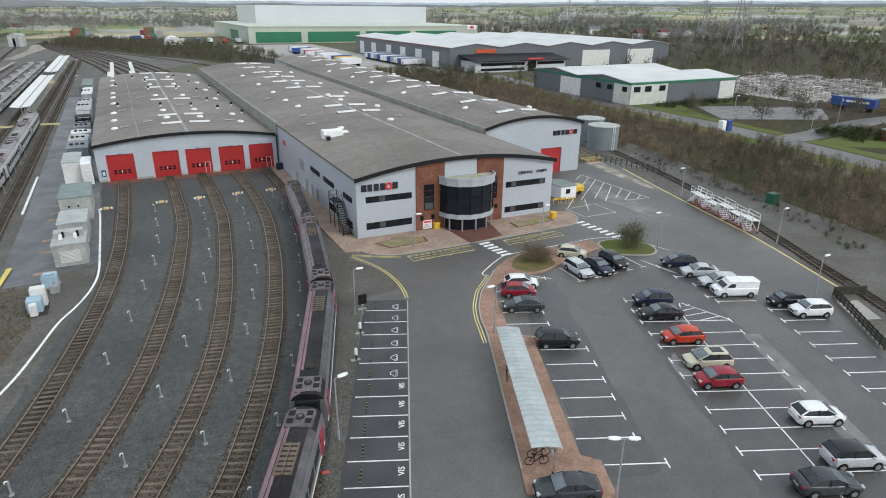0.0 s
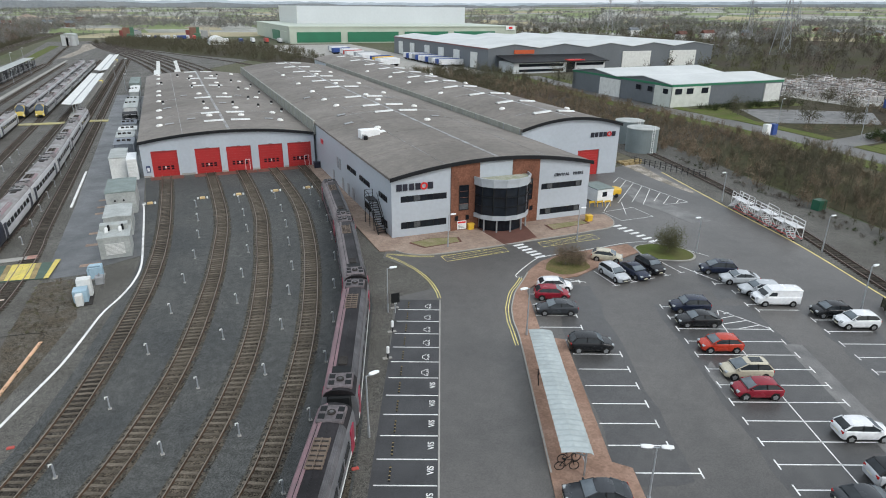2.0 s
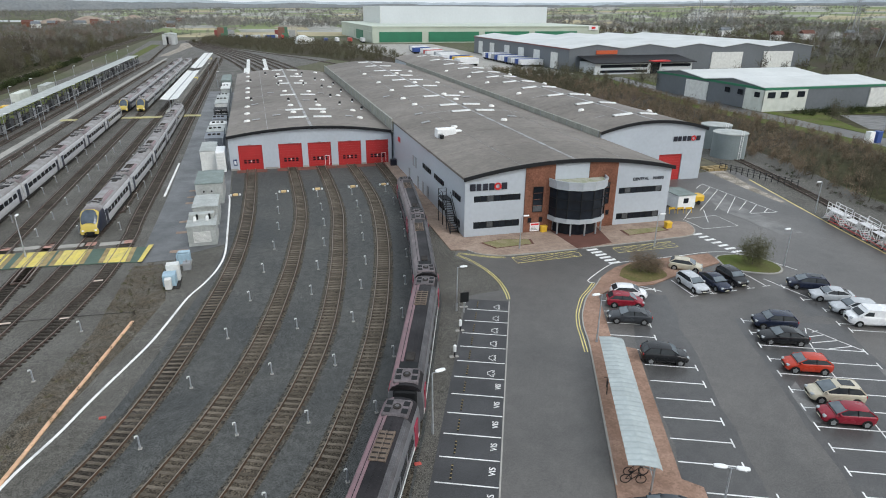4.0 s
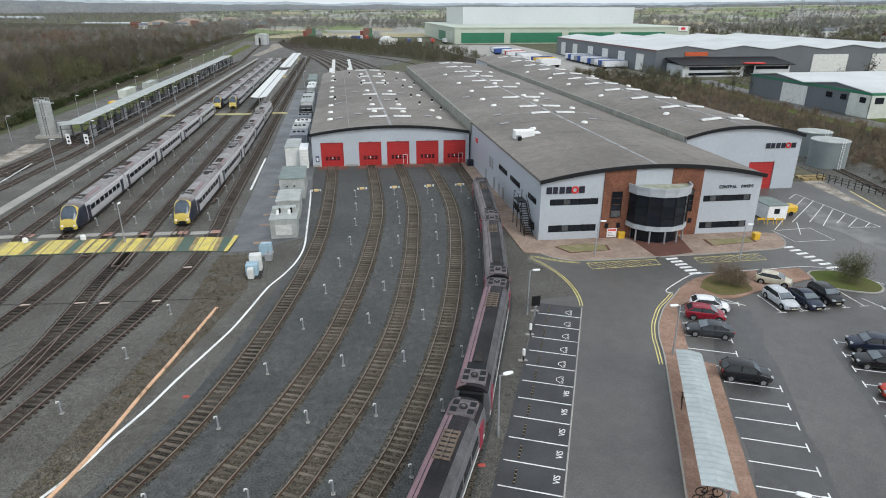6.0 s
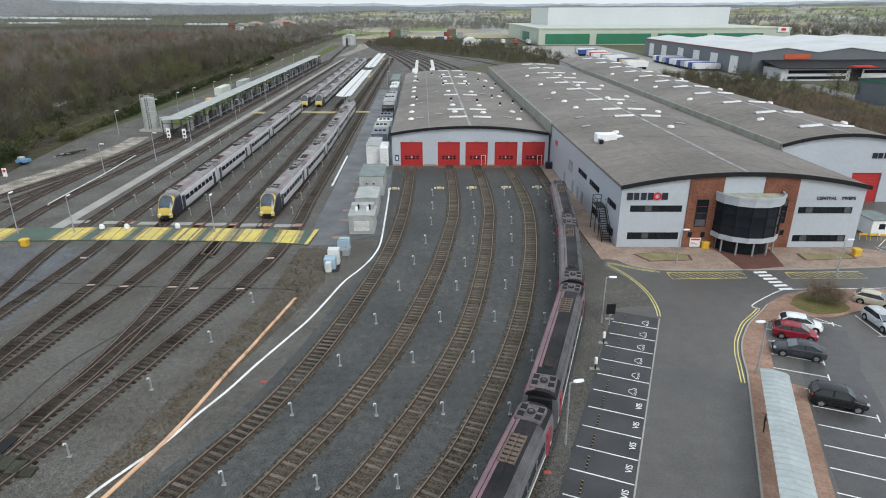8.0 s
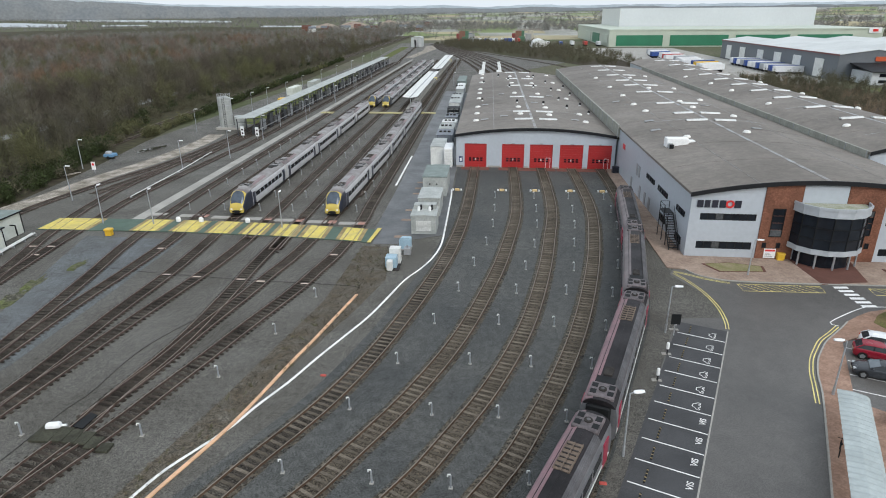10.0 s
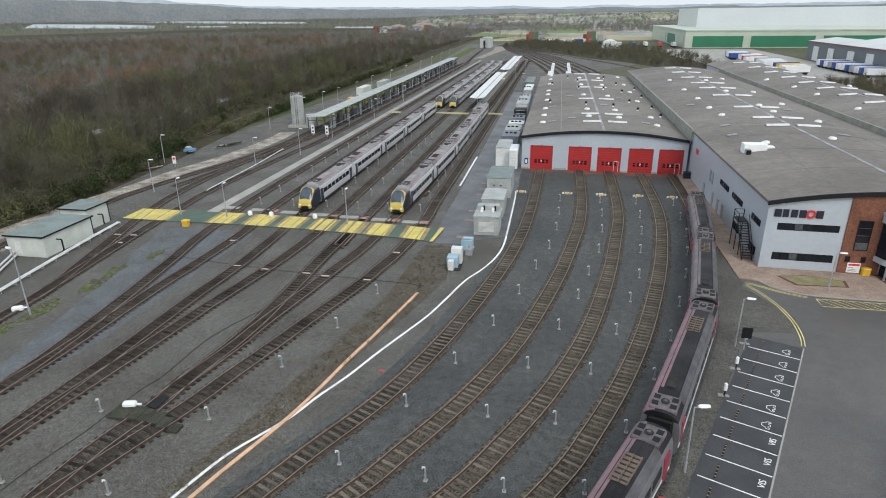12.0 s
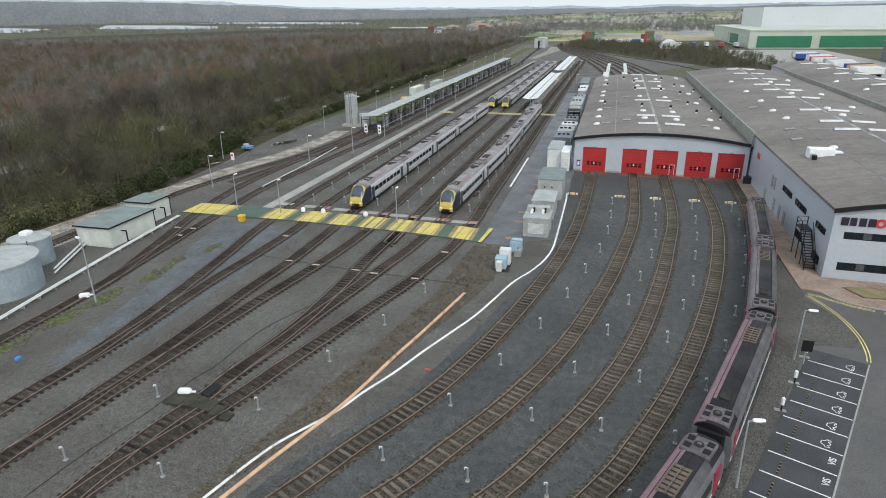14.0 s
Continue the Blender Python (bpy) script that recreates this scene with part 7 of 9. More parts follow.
for x0, x1, y0, y1, h in ((-71.6, -66.0, 64.6, 73.6, 2.9), (-72.6, -68.2, 75.4, 80.0, 3.2)):
    t = thing("pump_house", "low white pump house with a grey-green flat roof", "hut", "pump houses")
    part("wall_shell", Mesh().box(x0, x1, y0, y1, 0, h), M["hut_wall"], t)
    part("roof", Mesh().box(x0 - 0.25, x1 + 0.25, y0 - 0.25, y1 + 0.25, h, h + 0.12), M["cab_roof"], t)
    part("roof_edge", Mesh().box(x0 - 0.28, x1 + 0.28, y0 - 0.29, y0 - 0.252, h - 0.08, h + 0.13), M["black"], t)
    part("roof_edge", Mesh().box(x1 + 0.252, x1 + 0.29, y0 - 0.25, y1 + 0.28, h - 0.08, h + 0.13), M["black"], t)
    part("downpipe", Mesh().bar((x1 + 0.07, y1 - 0.1, 0), (x1 + 0.07, y1 - 0.1, h), 0.09), M["black"], t)
    part("drain_pipe", Mesh().cyl((x1 + 0.1, y0 + 2.1, 1.9), (x1 + 0.9, y0 + 2.1, 1.9), 0.1, n=8), M["black"], t)
    part("drain_pipe", Mesh().cyl((x1 + 0.9, y0 + 2.1, 1.9), (x1 + 0.9, y0 + 2.1, 0.3), 0.1, n=8), M["black"], t)
    part("door", Mesh().box(x0 + 1, x0 + 2, y0 - 0.04, y0 - 0.002, 0.1, 2.1), M["offwhite"], t)
t = thing("pipe_run", "pair of white lagged pipes on low supports", "pipework")
line = spline([(-59.4, 34), (-60.9, 43), (-62.9, 56.4), (-64.6, 69.7), (-65.6, 79.6)], 2.5)
for o in (0.0, 0.35):
    pth = offset(line, o)
    for p, q in zip(pth, pth[1:]):
        part("pipe", Mesh().cyl((*p, 0.4), (*q, 0.4), 0.1, n=8), M["offwhite"], t)
for p in line:
    part("support", Mesh().box(p[0] - 0.35, p[0] + 0.15, p[1] - 0.06, p[1] + 0.06, 0, 0.34), M["steel"], t)
for a, b in (((-66.5, 55.5, 0.6), (-71.0, 64.8, 0.6)), ((-66.0, 55.0, 0.3), (-70.4, 64.4, 0.3))):
    part("branch_pipe", Mesh().cyl(a, b, 0.12, n=8), M["offwhite"], t)
t = thing("water_main", "pale pipe laid along the siding", "pipework")
line = spline([(-62.0, 97.8), (-62.2, 108), (-62.4, 118), (-63.4, 134)], 3)
for p, q in zip(line, line[1:]):
    part("pipe", Mesh().cyl((*p, 0.3), (*q, 0.3), 0.1, n=8), M["offwhite"], t)
for p in line[::2]:
    part("support", Mesh().box(p[0] - 0.2, p[0] + 0.2, p[1] - 0.06, p[1] + 0.06, 0, 0.22), M["steel"], t)
track([(-76, 20), (-76, 60), (-75.6, 88), (-74.2, 99.5), (-71.8, 110), (-68.9, 121.5), (-66.9, 135.7), (-66.2, 149), (-66, 175), (-66, 380)], "outer siding along the wood", dark=True, singles=False)
for shift in (0.0, -3.6):
    track([(-91.6 + shift, 120), (-91.8 + shift, 150), (-92.4 + shift, 184), (-93.4 + shift, 212), (-95.4 + shift, 250), (-97 + shift, 300), (-99 + shift, 380), (-101 + shift, 480), (-103 + shift, 640), (-102 + shift, 900), (-99 + shift, 1250)], "running line between the wood and the wash plant", dark=True, singles=False)
track([(-70, 100), (-66, 125), (-63.5, 150), (-62.5, 380)], "siding into the wash plant", dark=True, singles=False)

zone("canopy_verge", [(-72.5, 172), (-66.8, 172), (-66.4, 330), (-70, 330), (-76, 250)], M["grass"], "mossy grass strip behind the wash canopy", 0.016, 0.1)
for k, (x, y) in enumerate(((-77, 236), (-74.5, 256))):
    t = thing("storage_container", "pale grey storage container behind the wash canopy", "container", "storage containers")
    part("body", Mesh().soft(x - 1.3, x + 1.3, y, y + 12, 0, 2.7 + 0.3 * k, 0.06), M["cab_pale"] if k else M["hut_wall"], t)
    for j in range(9):
        part("rib", Mesh().box(x + 1.3, x + 1.36, y + 0.6 + 1.3 * j, y + 0.9 + 1.3 * j, 0.2, 2.5), M["hut_wall"], t)
t = thing("yellow_skip", "yellow plant trailer on the grass verge", "skip")
part("body", Mesh().soft(-74.6, -72.4, 214, 217.5, 0.3, 1.7, 0.2), M["bin_yellow"], t)
part("skid", Mesh().box(-74.2, -72.8, 214.4, 217.1, 0, 0.32), M["under"], t)
# carriage wash canopy
t = thing("wash_canopy", "long carriage wash canopy with a pale metal roof", "canopy")
for k in range(12):
    y0 = 154 + 18.6 * k
    part("roof_panel", Mesh().loft([[(-65.4, y, 4.4), (-60.4, y, 4.7), (-60.4, y, 4.82), (-65.4, y, 4.55)] for y in (y0, y0 + 18.5)]), M["cab_pale"], t, "pale ribbed roof sheet")
M["frame_dark"] = mat("dark_steel_frame", (0.06, 0.063, 0.068), 0.6, metal=0.3, vary=0.2)
for k in range(38):
    y = 154.3 + 6 * k
    for x in (-65.1, -60.6):
        part("column", Mesh().bar((x, y, 0), (x, y, 4.5), 0.22), M["frame_dark"], t)
    part("tie", Mesh().bar((-65.1, y, 3.6), (-60.6, y, 3.6), 0.15), M["frame_dark"], t)
    part("equipment", Mesh().soft(-61.8, -60.9, y + 1, y + 3.6, 0.3, 2.2 + 0.8 * (k % 3), 0.1), M["grey"] if k % 2 else M["frame_dark"], t)
for z in (1.2, 2.4, 3.9):
    part("rail", Mesh().bar((-60.55, 154.3, z), (-60.55, 376, z), 0.14), M["steel"] if z < 2 else M["frame_dark"], t)
t = thing("treatment_silo", "tall pale silo beside the wash canopy", "silo")
part("cylinder", Mesh().cyl((-72.5, 165.0, 0.6), (-72.5, 165.0, 8.4), 1.78, n=24), M["cab_pale"], t)
for k in range(6):
    part("hoop", Mesh().cyl((-72.5, 165.0, 1.2 + 1.3 * k), (-72.5, 165.0, 1.32 + 1.3 * k), 1.78 + 0.04, n=24, caps=False), M["steel"], t)
part("cap", Mesh().cyl((-72.5, 165.0, 8.4), (-72.5, 165.0, 8.9), 1.78, 0.5, n=24), M["cab_pale"], t)
part("plinth", Mesh().box(-72.5 - 2.4, -72.5 + 4.6, 165.0 - 2.2, 165.0 + 2.2, 0, 0.6), M["concrete"], t)
part("side_tank", Mesh().cyl((-68.5 + 0.2, 162.7 + 1.6, 0.6), (-68.5 + 0.2, 162.7 + 1.6, 3.6), 1.5, n=24), M["cab_pale"], t)
for k in range(8):
    q = math.tau * k / 8
    part("guard_post", Mesh().bar((-72.5 + 1.78 * math.cos(q), 165.0 + 1.78 * math.sin(q), 8.4), (-72.5 + 1.78 * math.cos(q), 165.0 + 1.78 * math.sin(q), 9.4), 0.07), M["steel"], t)
for z in (8.9, 9.35):
    for k in range(8):
        q, v = math.tau * k / 8, math.tau * (k + 1) / 8
        part("guard_rail", Mesh().bar((-72.5 + 1.78 * math.cos(q), 165.0 + 1.78 * math.sin(q), z), (-72.5 + 1.78 * math.cos(v), 165.0 + 1.78 * math.sin(v), z), 0.06), M["steel"], t)
for dx in (-0.3, 0.3):
    part("ladder_rail", Mesh().bar((-72.5 + 0.5 + dx, 165.0 - 1.78 - 0.15, 0.6), (-72.5 + 0.5 + dx, 165.0 - 1.78 - 0.15, 9.2), 0.07), M["frame_dark"], t)
for k in range(18):
    part("rung", Mesh().bar((-72.5 + 0.2, 165.0 - 1.78 - 0.15, 1.0 + 0.45 * k), (-72.5 + 0.8, 165.0 - 1.78 - 0.15, 1.0 + 0.45 * k), 0.05), M["frame_dark"], t)
for x, y in ((-62.8, 151.5), (-58.6, 150.5)):
    t = thing("speed_board", "white lineside board with dark figures", "sign", "lineside boards")
    part("board", Mesh().box(x - 0.45, x + 0.45, y - 0.05, y + 0.05, 0.7, 3.0), M["white"], t)
    for k in range(2):
        part("mark", Mesh().cyl((x, y - 0.06, 1.3 + 0.9 * k), (x, y - 0.09, 1.3 + 0.9 * k), 0.24, n=12), M["black"], t)
    part("post", Mesh().bar((x, y + 0.08, 0), (x, y + 0.08, 2.8), 0.1), M["steel"], t)
# platform canopies
for y0, y1 in ((199, 289), (303, 400)):
    t = thing("platform_canopy", "white ribbed canopy over a cleaning platform", "canopy", "platform canopies")
    for k in range(int((y1 - y0) / 6)):
        y = y0 + 6 * k
        part("roof_panel", Mesh().loft([[(-28.0, q, 4.3), (-25.95, q, 4.0), (-25.95, q, 4.12), (-28.0, q, 4.42)] for q in (y, y + 5.9)]), M["offwhite"], t)
        part("roof_panel", Mesh().loft([[(-25.45, q, 4.0), (-23.2, q, 4.3), (-23.2, q, 4.42), (-25.45, q, 4.12)] for q in (y, y + 5.9)]), M["offwhite"], t)
        part("gutter", Mesh().box(-25.95, -25.45, y, y + 5.9, 3.9, 4.02), M["grey"], t)
        part("column", Mesh().bar((-25.8, y + 3, 0.9), (-25.8, y + 3, 4.2), 0.2), M["steel"], t)
    part("platform", Mesh().box(-26.8, -24.8, y0 - 2, y1 + 2, 0, 0.9), M["concrete"], t)
    part("yellow_end", Mesh().box(-26.8, -24.8, y1 + 2.01, y1 + 6, 0, 1.0), M["yellow"], t)
for x in (-4.5, 4.5):
    t = thing("pit_cover_row", "row of white pit covers behind the shed", "covers", "pit covers")
    for k in range(15):
        part("cover", Mesh().soft(x - 1.2, x + 1.2, 256 + 5.2 * k, 260.4 + 5.2 * k, 0.05, 0.9, 0.15), M["offwhite"], t)
# white signal balls by the crossing
for x in (-47.2, -43.6, -36.3):
    t = thing("crossing_lamp", "round white lamp unit on a short post", "lamp", "crossing lamps")
    part("globe", Mesh().soft(x - 0.35, x + 0.35, 85.0, 85.6, 0.25, 0.95, 0.2), M["white"], t)
    part("post", Mesh().bar((x, 85.3, 0), (x, 85.3, 0.3), 0.12), M["steel"], t)
t = thing("yellow_grit_bin", "yellow plastic grit bin beside the crossing", "bin")
part("bin", Mesh().soft(-55.2, -54.3, 79.0, 79.8, 0, 0.75, 0.06), M["bin_yellow"], t)
part("lid", Mesh().soft(-55.3, -54.2, 78.9, 79.9, 0.752, 1.0, 0.1), M["bin_yellow"], t)
solid("blue_tarp", Mesh().soft(-52.6, -52.1, 37.3, 37.9, 0, 0.3, 0.12), paint("blue_sheet", (0.05, 0.2, 0.42), 0.6), "crumpled blue plastic sheet on the grass", "sheet")
t = thing("blue_utility_cart", "small blue trailer with scrap by the sand track", "trailer")
part("bed", Mesh().soft(-84.8, -82.6, 126.6, 128.6, 0.5, 1.1, 0.1), paint("blue_cart", (0.12, 0.25, 0.4), 0.6), t)
part("load", Mesh().soft(-84.6, -83.4, 126.9, 128.2, 1.1, 1.6, 0.2), M["steel"], t)
for y in (126.6, 128.6):
    part("wheel", Mesh().cyl((-83.7, y - 0.1, 0.35), (-83.7, y + 0.1, 0.35), 0.35, n=12), M["tyre"], t)
t = thing("scrap_pile", "heap of dark rails and timbers beside the sand track", "scrap")
for k in range(9):
    a = random.uniform(-0.3, 0.3)
    part("timber", Mesh().bar((-80.6 + 0.25 * k, 133 + 0.4 * k, 0.2 + 0.12 * (k % 4)), (-79.0 + 0.25 * k + a, 136.5 + 0.4 * k, 0.25 + 0.12 * (k % 3)), 0.22), M["old_board"] if k % 3 else M["steel"], t)
t = thing("pallet_boards", "pale timber boards lying beside the sand track", "boards")
for k in range(6):
    part("board", Mesh().bar((-85.2 + 0.4 * k, 110.6 + 0.3 * k, 0.1 + 0.06 * k), (-83.0 + 0.3 * k, 112.2 + 0.3 * k, 0.12 + 0.06 * k), 0.3, 0.06), M["sand"], t)
t = thing("lineside_board", "small white lineside board with a red disc", "sign")
part("board", Mesh().box(-79.7, -78.9, 114.66, 114.74, 0.7, 2.3), M["white"], t)
part("disc", Mesh().cyl((-79.3, 114.65, 1.8), (-79.3, 114.6, 1.8), 0.26, n=14), M["sign_red"], t)
part("post", Mesh().bar((-79.3, 114.78, 0), (-79.3, 114.78, 2.2), 0.08), M["steel"], t)
M["portal_grey"] = mat("weathered_grey_portal", (0.4, 0.42, 0.42), 0.6, vary=0.1, scale=0.2)
t = thing("portal_building", "pale portal over the running line in the distance", "building")
part("side_wall", Mesh().box(-71.2, -70.7, 571.4, 590, 0, 7.6), M["portal_grey"], t)
part("side_wall", Mesh().box(-62.1, -61.6, 571.4, 590, 0, 7.6), M["portal_grey"], t)
part("front_wall", Mesh().box(-71.2, -68.2, 571, 571.38, 0, 7.6), M["portal_grey"], t)
part("front_wall", Mesh().box(-64.4, -61.6, 571, 571.38, 0, 7.6), M["portal_grey"], t)
part("lintel", Mesh().box(-68.2, -64.4, 571, 571.38, 6.0, 7.6), M["portal_grey"], t)
part("back_wall", Mesh().box(-71.2, -61.6, 590.02, 590.4, 0, 7.6), M["grey"], t)
part("roof", Mesh().loft([[(-66.4 + 5.0 * math.cos(math.pi * k / 8), y, 7.6 + 1.2 * math.sin(math.pi * k / 8)) for k in range(9)] for y in (570.8, 590.6)]), M["cab_pale"], t)
part("roller_door", Mesh().box(-66.8, -64.4, 572, 572.2, 0, 6.6), M["steel"], t)
track([(-57, 380), (-60.5, 440), (-63.6, 500), (-66.0, 560), (-66.3, 588)], "siding running up to the far portal", dark=True, singles=False, step=1.0)
zone("earth_bank", [(-58.5, 436), (-53, 440), (-49, 500), (-43, 570), (-47, 592), (-59, 590), (-55, 520)], M["sand"], "bare sandy earth beside the far portal", 0.02, 0.1)
zone("earth_verge", [(-74, 410), (-69, 412), (-71, 480), (-73, 570), (-80, 575), (-78, 500)], M["grass"], "mossy verge before the far portal", 0.02, 0.1)


# ---- trees ----
M["twig"] = mat("bare_winter_twigs", (0.118, 0.107, 0.077), 0.9, vary=0.12, scale=0.05, fine=0.3, other=(0.097, 0.095, 0.06), bump=0, island=0.25, sharp=0.2)
M["twig_dark"] = mat("dark_brown_twigs", (0.078, 0.067, 0.053), 0.9, vary=0.15, scale=0.05, fine=0.3, bump=0, island=0.3)
M["twig_grey"] = mat("pale_grey_twigs", (0.105, 0.097, 0.077), 0.9, vary=0.12, scale=0.05, fine=0.3, bump=0, island=0.25)
M["twig_olive"] = mat("olive_ivied_twigs", (0.1, 0.1, 0.052), 0.9, vary=0.15, scale=0.05, fine=0.3, bump=0, island=0.3)
# reddish twig colour, lightened to carry haze over the far wood
M["twig_red"] = mat("reddish_bare_twigs", (0.185, 0.143, 0.123), 0.9, vary=0.12, scale=0.02, fine=0.2, other=(0.165, 0.142, 0.117), bump=0, island=0.25, sharp=0.2)
M["twig_pale"] = mat("pale_brown_saplings", (0.215, 0.165, 0.12), 0.9, vary=0.2, scale=0.12, fine=0.3, other=(0.16, 0.13, 0.088), bump=0, island=0.35)
# distance haze is put into this paler, greyer twig colour
M["twig_hazy"] = mat("haze_paled_twigs", (0.225, 0.217, 0.205), 0.9, vary=0.2, scale=0.008, fine=0.03, other=(0.165, 0.168, 0.15), bump=0, island=0.3)
M["twig_rust"] = mat("orange_brown_twigs", (0.16, 0.108, 0.074), 0.9, vary=0.15, scale=0.05, fine=0.3, bump=0, island=0.3)
M["bark"] = mat("grey_brown_bark", (0.15, 0.135, 0.11), 0.9, vary=0.2, scale=1, fine=6)
M["evergreen"] = mat("dark_evergreen_leaves", (0.032, 0.042, 0.017), 0.8, vary=0.3, scale=0.3, fine=2, island=0.4, bump=0)
M["litter"] = mat("brown_leaf_litter", (0.06, 0.05, 0.037), 0.95, vary=0.3, scale=0.02, fine=0.6, other=(0.06, 0.06, 0.03), bump=0.3)
rng = np.random.default_rng(7)


def tree_template(n, wide, high, stem=0.35, long=1.3, thick=0.1, limbs=7, up=0.5):
    """Vertices (triangles) of one bare tree: stem and limbs as tapered three-sided rods, twigs as thin slivers."""
    tri = []

    def rod(a, b, r0, r1):
        a, b = np.array(a), np.array(b)
        d = (b - a) / np.linalg.norm(b - a)
        u = np.cross(d, (0.3, 0.9, 0.2))
        u /= np.linalg.norm(u)
        w = np.cross(d, u)
        c = [(math.cos(q) * u + math.sin(q) * w) for q in (0, 2.1, 4.2)]
        for i in range(3):
            j = (i + 1) % 3
            tri.append([a + r0 * c[i], a + r0 * c[j], b + r1 * c[j]])
            tri.append([a + r0 * c[i], b + r1 * c[j], b + r1 * c[i]])
    rod((0, 0, -0.3), (rng.normal(0, 0.2), rng.normal(0, 0.2), high * 0.75), 0.02 * high, 0.006 * high)
    tips = []
    for _ in range(limbs):
        z = high * rng.uniform(stem, 0.7)
        q = rng.uniform(0, math.tau)
        l = wide * rng.uniform(0.5, 0.95)
        tip = (l * math.cos(q), l * math.sin(q), z + l * rng.uniform(0.4, 1.1))
        rod((0, 0, z), tip, 0.008 * high, 0.003 * high)
        tips.append(tip)
    for _ in range(n):
        base = np.array(tips[rng.integers(len(tips))]) * rng.uniform(0.35, 1.05, 3) + rng.normal(0, wide * 0.2, 3)
        base[2] = max(base[2], high * 0.12)
        d = rng.normal(0, 1, 3) + (0, 0, up)
        d /= np.linalg.norm(d)
        s = np.cross(d, rng.normal(0, 1, 3))
        s *= thick / max(np.linalg.norm(s), 1e-3)
        l = long * rng.uniform(0.5, 1.3)
        tri.append([base - s, base + s, base + d * l])
    return np.array(tri)


def rise(x, y):
    """Height of the country that climbs gently to the north and east."""
    r, q = math.hypot(x, y), math.degrees(math.atan2(x, y))
    u = min(1.0, max(0.0, (r - 820) / 3060))
    return float(np.interp(q, [-14, -4, 20, 40, 75], [0, 16, 26, 48, 58])) * u ** 1.15


def forest(name, spots, templates, m, label, sizes, patch=0.022):
    """Many trees as one mesh; of several materials each tree takes one, alike in patches."""
    vs, kind = [], []
    mats = m if isinstance(m, list) else [m]
    for (x, y), s in zip(spots, sizes):
        t = templates[rng.integers(len(templates))]
        q = rng.uniform(0, math.tau)
        c, w = math.cos(q), math.sin(q)
        p = t.reshape(-1, 3) * s
        pick = 0.5 + 0.85 * noise.noise((x * patch, y * patch, 11)) + rng.normal(0, 0.16)
        kind += [int(min(len(mats) - 1, max(0, pick * len(mats))))] * len(t)
        vs.append(np.c_[p[:, 0] * c - p[:, 1] * w + x, p[:, 0] * w + p[:, 1] * c + y, p[:, 2] + rise(x, y)])
    v = np.concatenate(vs).astype(np.float32)
    n = len(v)
    d = bpy.data.meshes.new(name)
    d.vertices.add(n)
    d.vertices.foreach_set("co", v.ravel())
    d.loops.add(n)
    d.loops.foreach_set("vertex_index", np.arange(n, dtype=np.int32))
    d.polygons.add(n // 3)
    d.polygons.foreach_set("loop_start", np.arange(0, n, 3, dtype=np.int32))
    d.polygons.foreach_set("loop_total", np.full(n // 3, 3, dtype=np.int32))
    for one in mats:
        d.materials.append(one)
    if len(mats) > 1:
        d.polygons.foreach_set("material_index", np.array(kind, dtype=np.int32))
    d.update(calc_edges=True)
    return tagged(new(name, d), label, "trees", kind="stuff")


def scatter(n, inside, box):
    pts = []
    while len(pts) < n:
        x, y = rng.uniform(box[0], box[1]), rng.uniform(box[2], box[3])
        if inside(x, y):
            pts.append((x, y))
    return pts


def wood_edge(y):
    return np.interp(y, [-50, 40, 64, 72, 93, 116, 139, 169, 200, 300, 420, 520, 700, 1100], [-100, -91, -87, -85.5, -83.5, -86.5, -93, -101, -103, -105, -107, -109, -112, -112])


near_t = [tree_template(680, 2.6, 9.5, long=1.5, thick=0.024, limbs=12, up=1.3) for _ in range(6)]
mid_t = [tree_template(210, 3.0, 9.5, long=1.8, thick=0.055, limbs=5, up=1.1) for _ in range(6)]
far_t = [tree_template(80, 3.6, 9.0, long=2.3, thick=0.12, limbs=2, up=0.8) for _ in range(6)]
shrub_t = [tree_template(105, 1.5, 2.6, 0.1, 0.8, 0.06, 9, 0.2) for _ in range(4)]
sap_t = [tree_template(150, 1.3, 5.5, 0.2, 1.2, 0.026, 7, 1.3) for _ in range(5)]

zone("wood_floor", [(-94, 0), (-88, 40), (-82.5, 66), (-80.5, 93), (-82, 116), (-85, 139), (-89, 170), (-90, 200), (-87, 300), (-92, 420), (-96, 640), (-96, 1060), (-700, 1500), (-1100, 700), (-700, -60)], M["litter"], "brown leaf litter under the wood", 0.006)
DITCH = [(-124, 60), (-124.5, 97), (-126.5, 118), (-128, 134), (-126, 152), (-124, 190), (-126, 235), (-121, 272), (-120, 300)]


def dry(x, y):
    return abs(x - np.interp(y, [q[1] for q in DITCH], [q[0] for q in DITCH])) > (4.0 if y > 55 else 0)


solid("flooded_ditch", Mesh().ribbon(spline(DITCH, 3), 5.5, -0.2, 0.03), mat("pale_still_water", (0.3, 0.31, 0.3), 0.2, vary=0.1, scale=0.1, fine=1.0, bump=0.05, spec=0.6), "pale flooded track through the bare wood", "water", kind="structure")
p = scatter(950, lambda x, y: wood_edge(y) - 55 < x < wood_edge(y) - 1 and dry(x, y), (-170, -80, 10, 520))
forest("bare_wood_edge", p, near_t, [M["twig_olive"], M["twig"], M["twig_dark"], M["twig_grey"], M["twig"]], "dense bare winter wood beside the railway yard", rng.uniform(0.6, 1.3, len(p)))
p = scatter(900, lambda x, y: wood_edge(y) - 12 < x < wood_edge(y) + 3, (-120, -78, 20, 700))
forest("edge_scrub", p, shrub_t, M["twig"], "scrub and brambles along the wood's edge", rng.uniform(0.5, 1.3, len(p)))
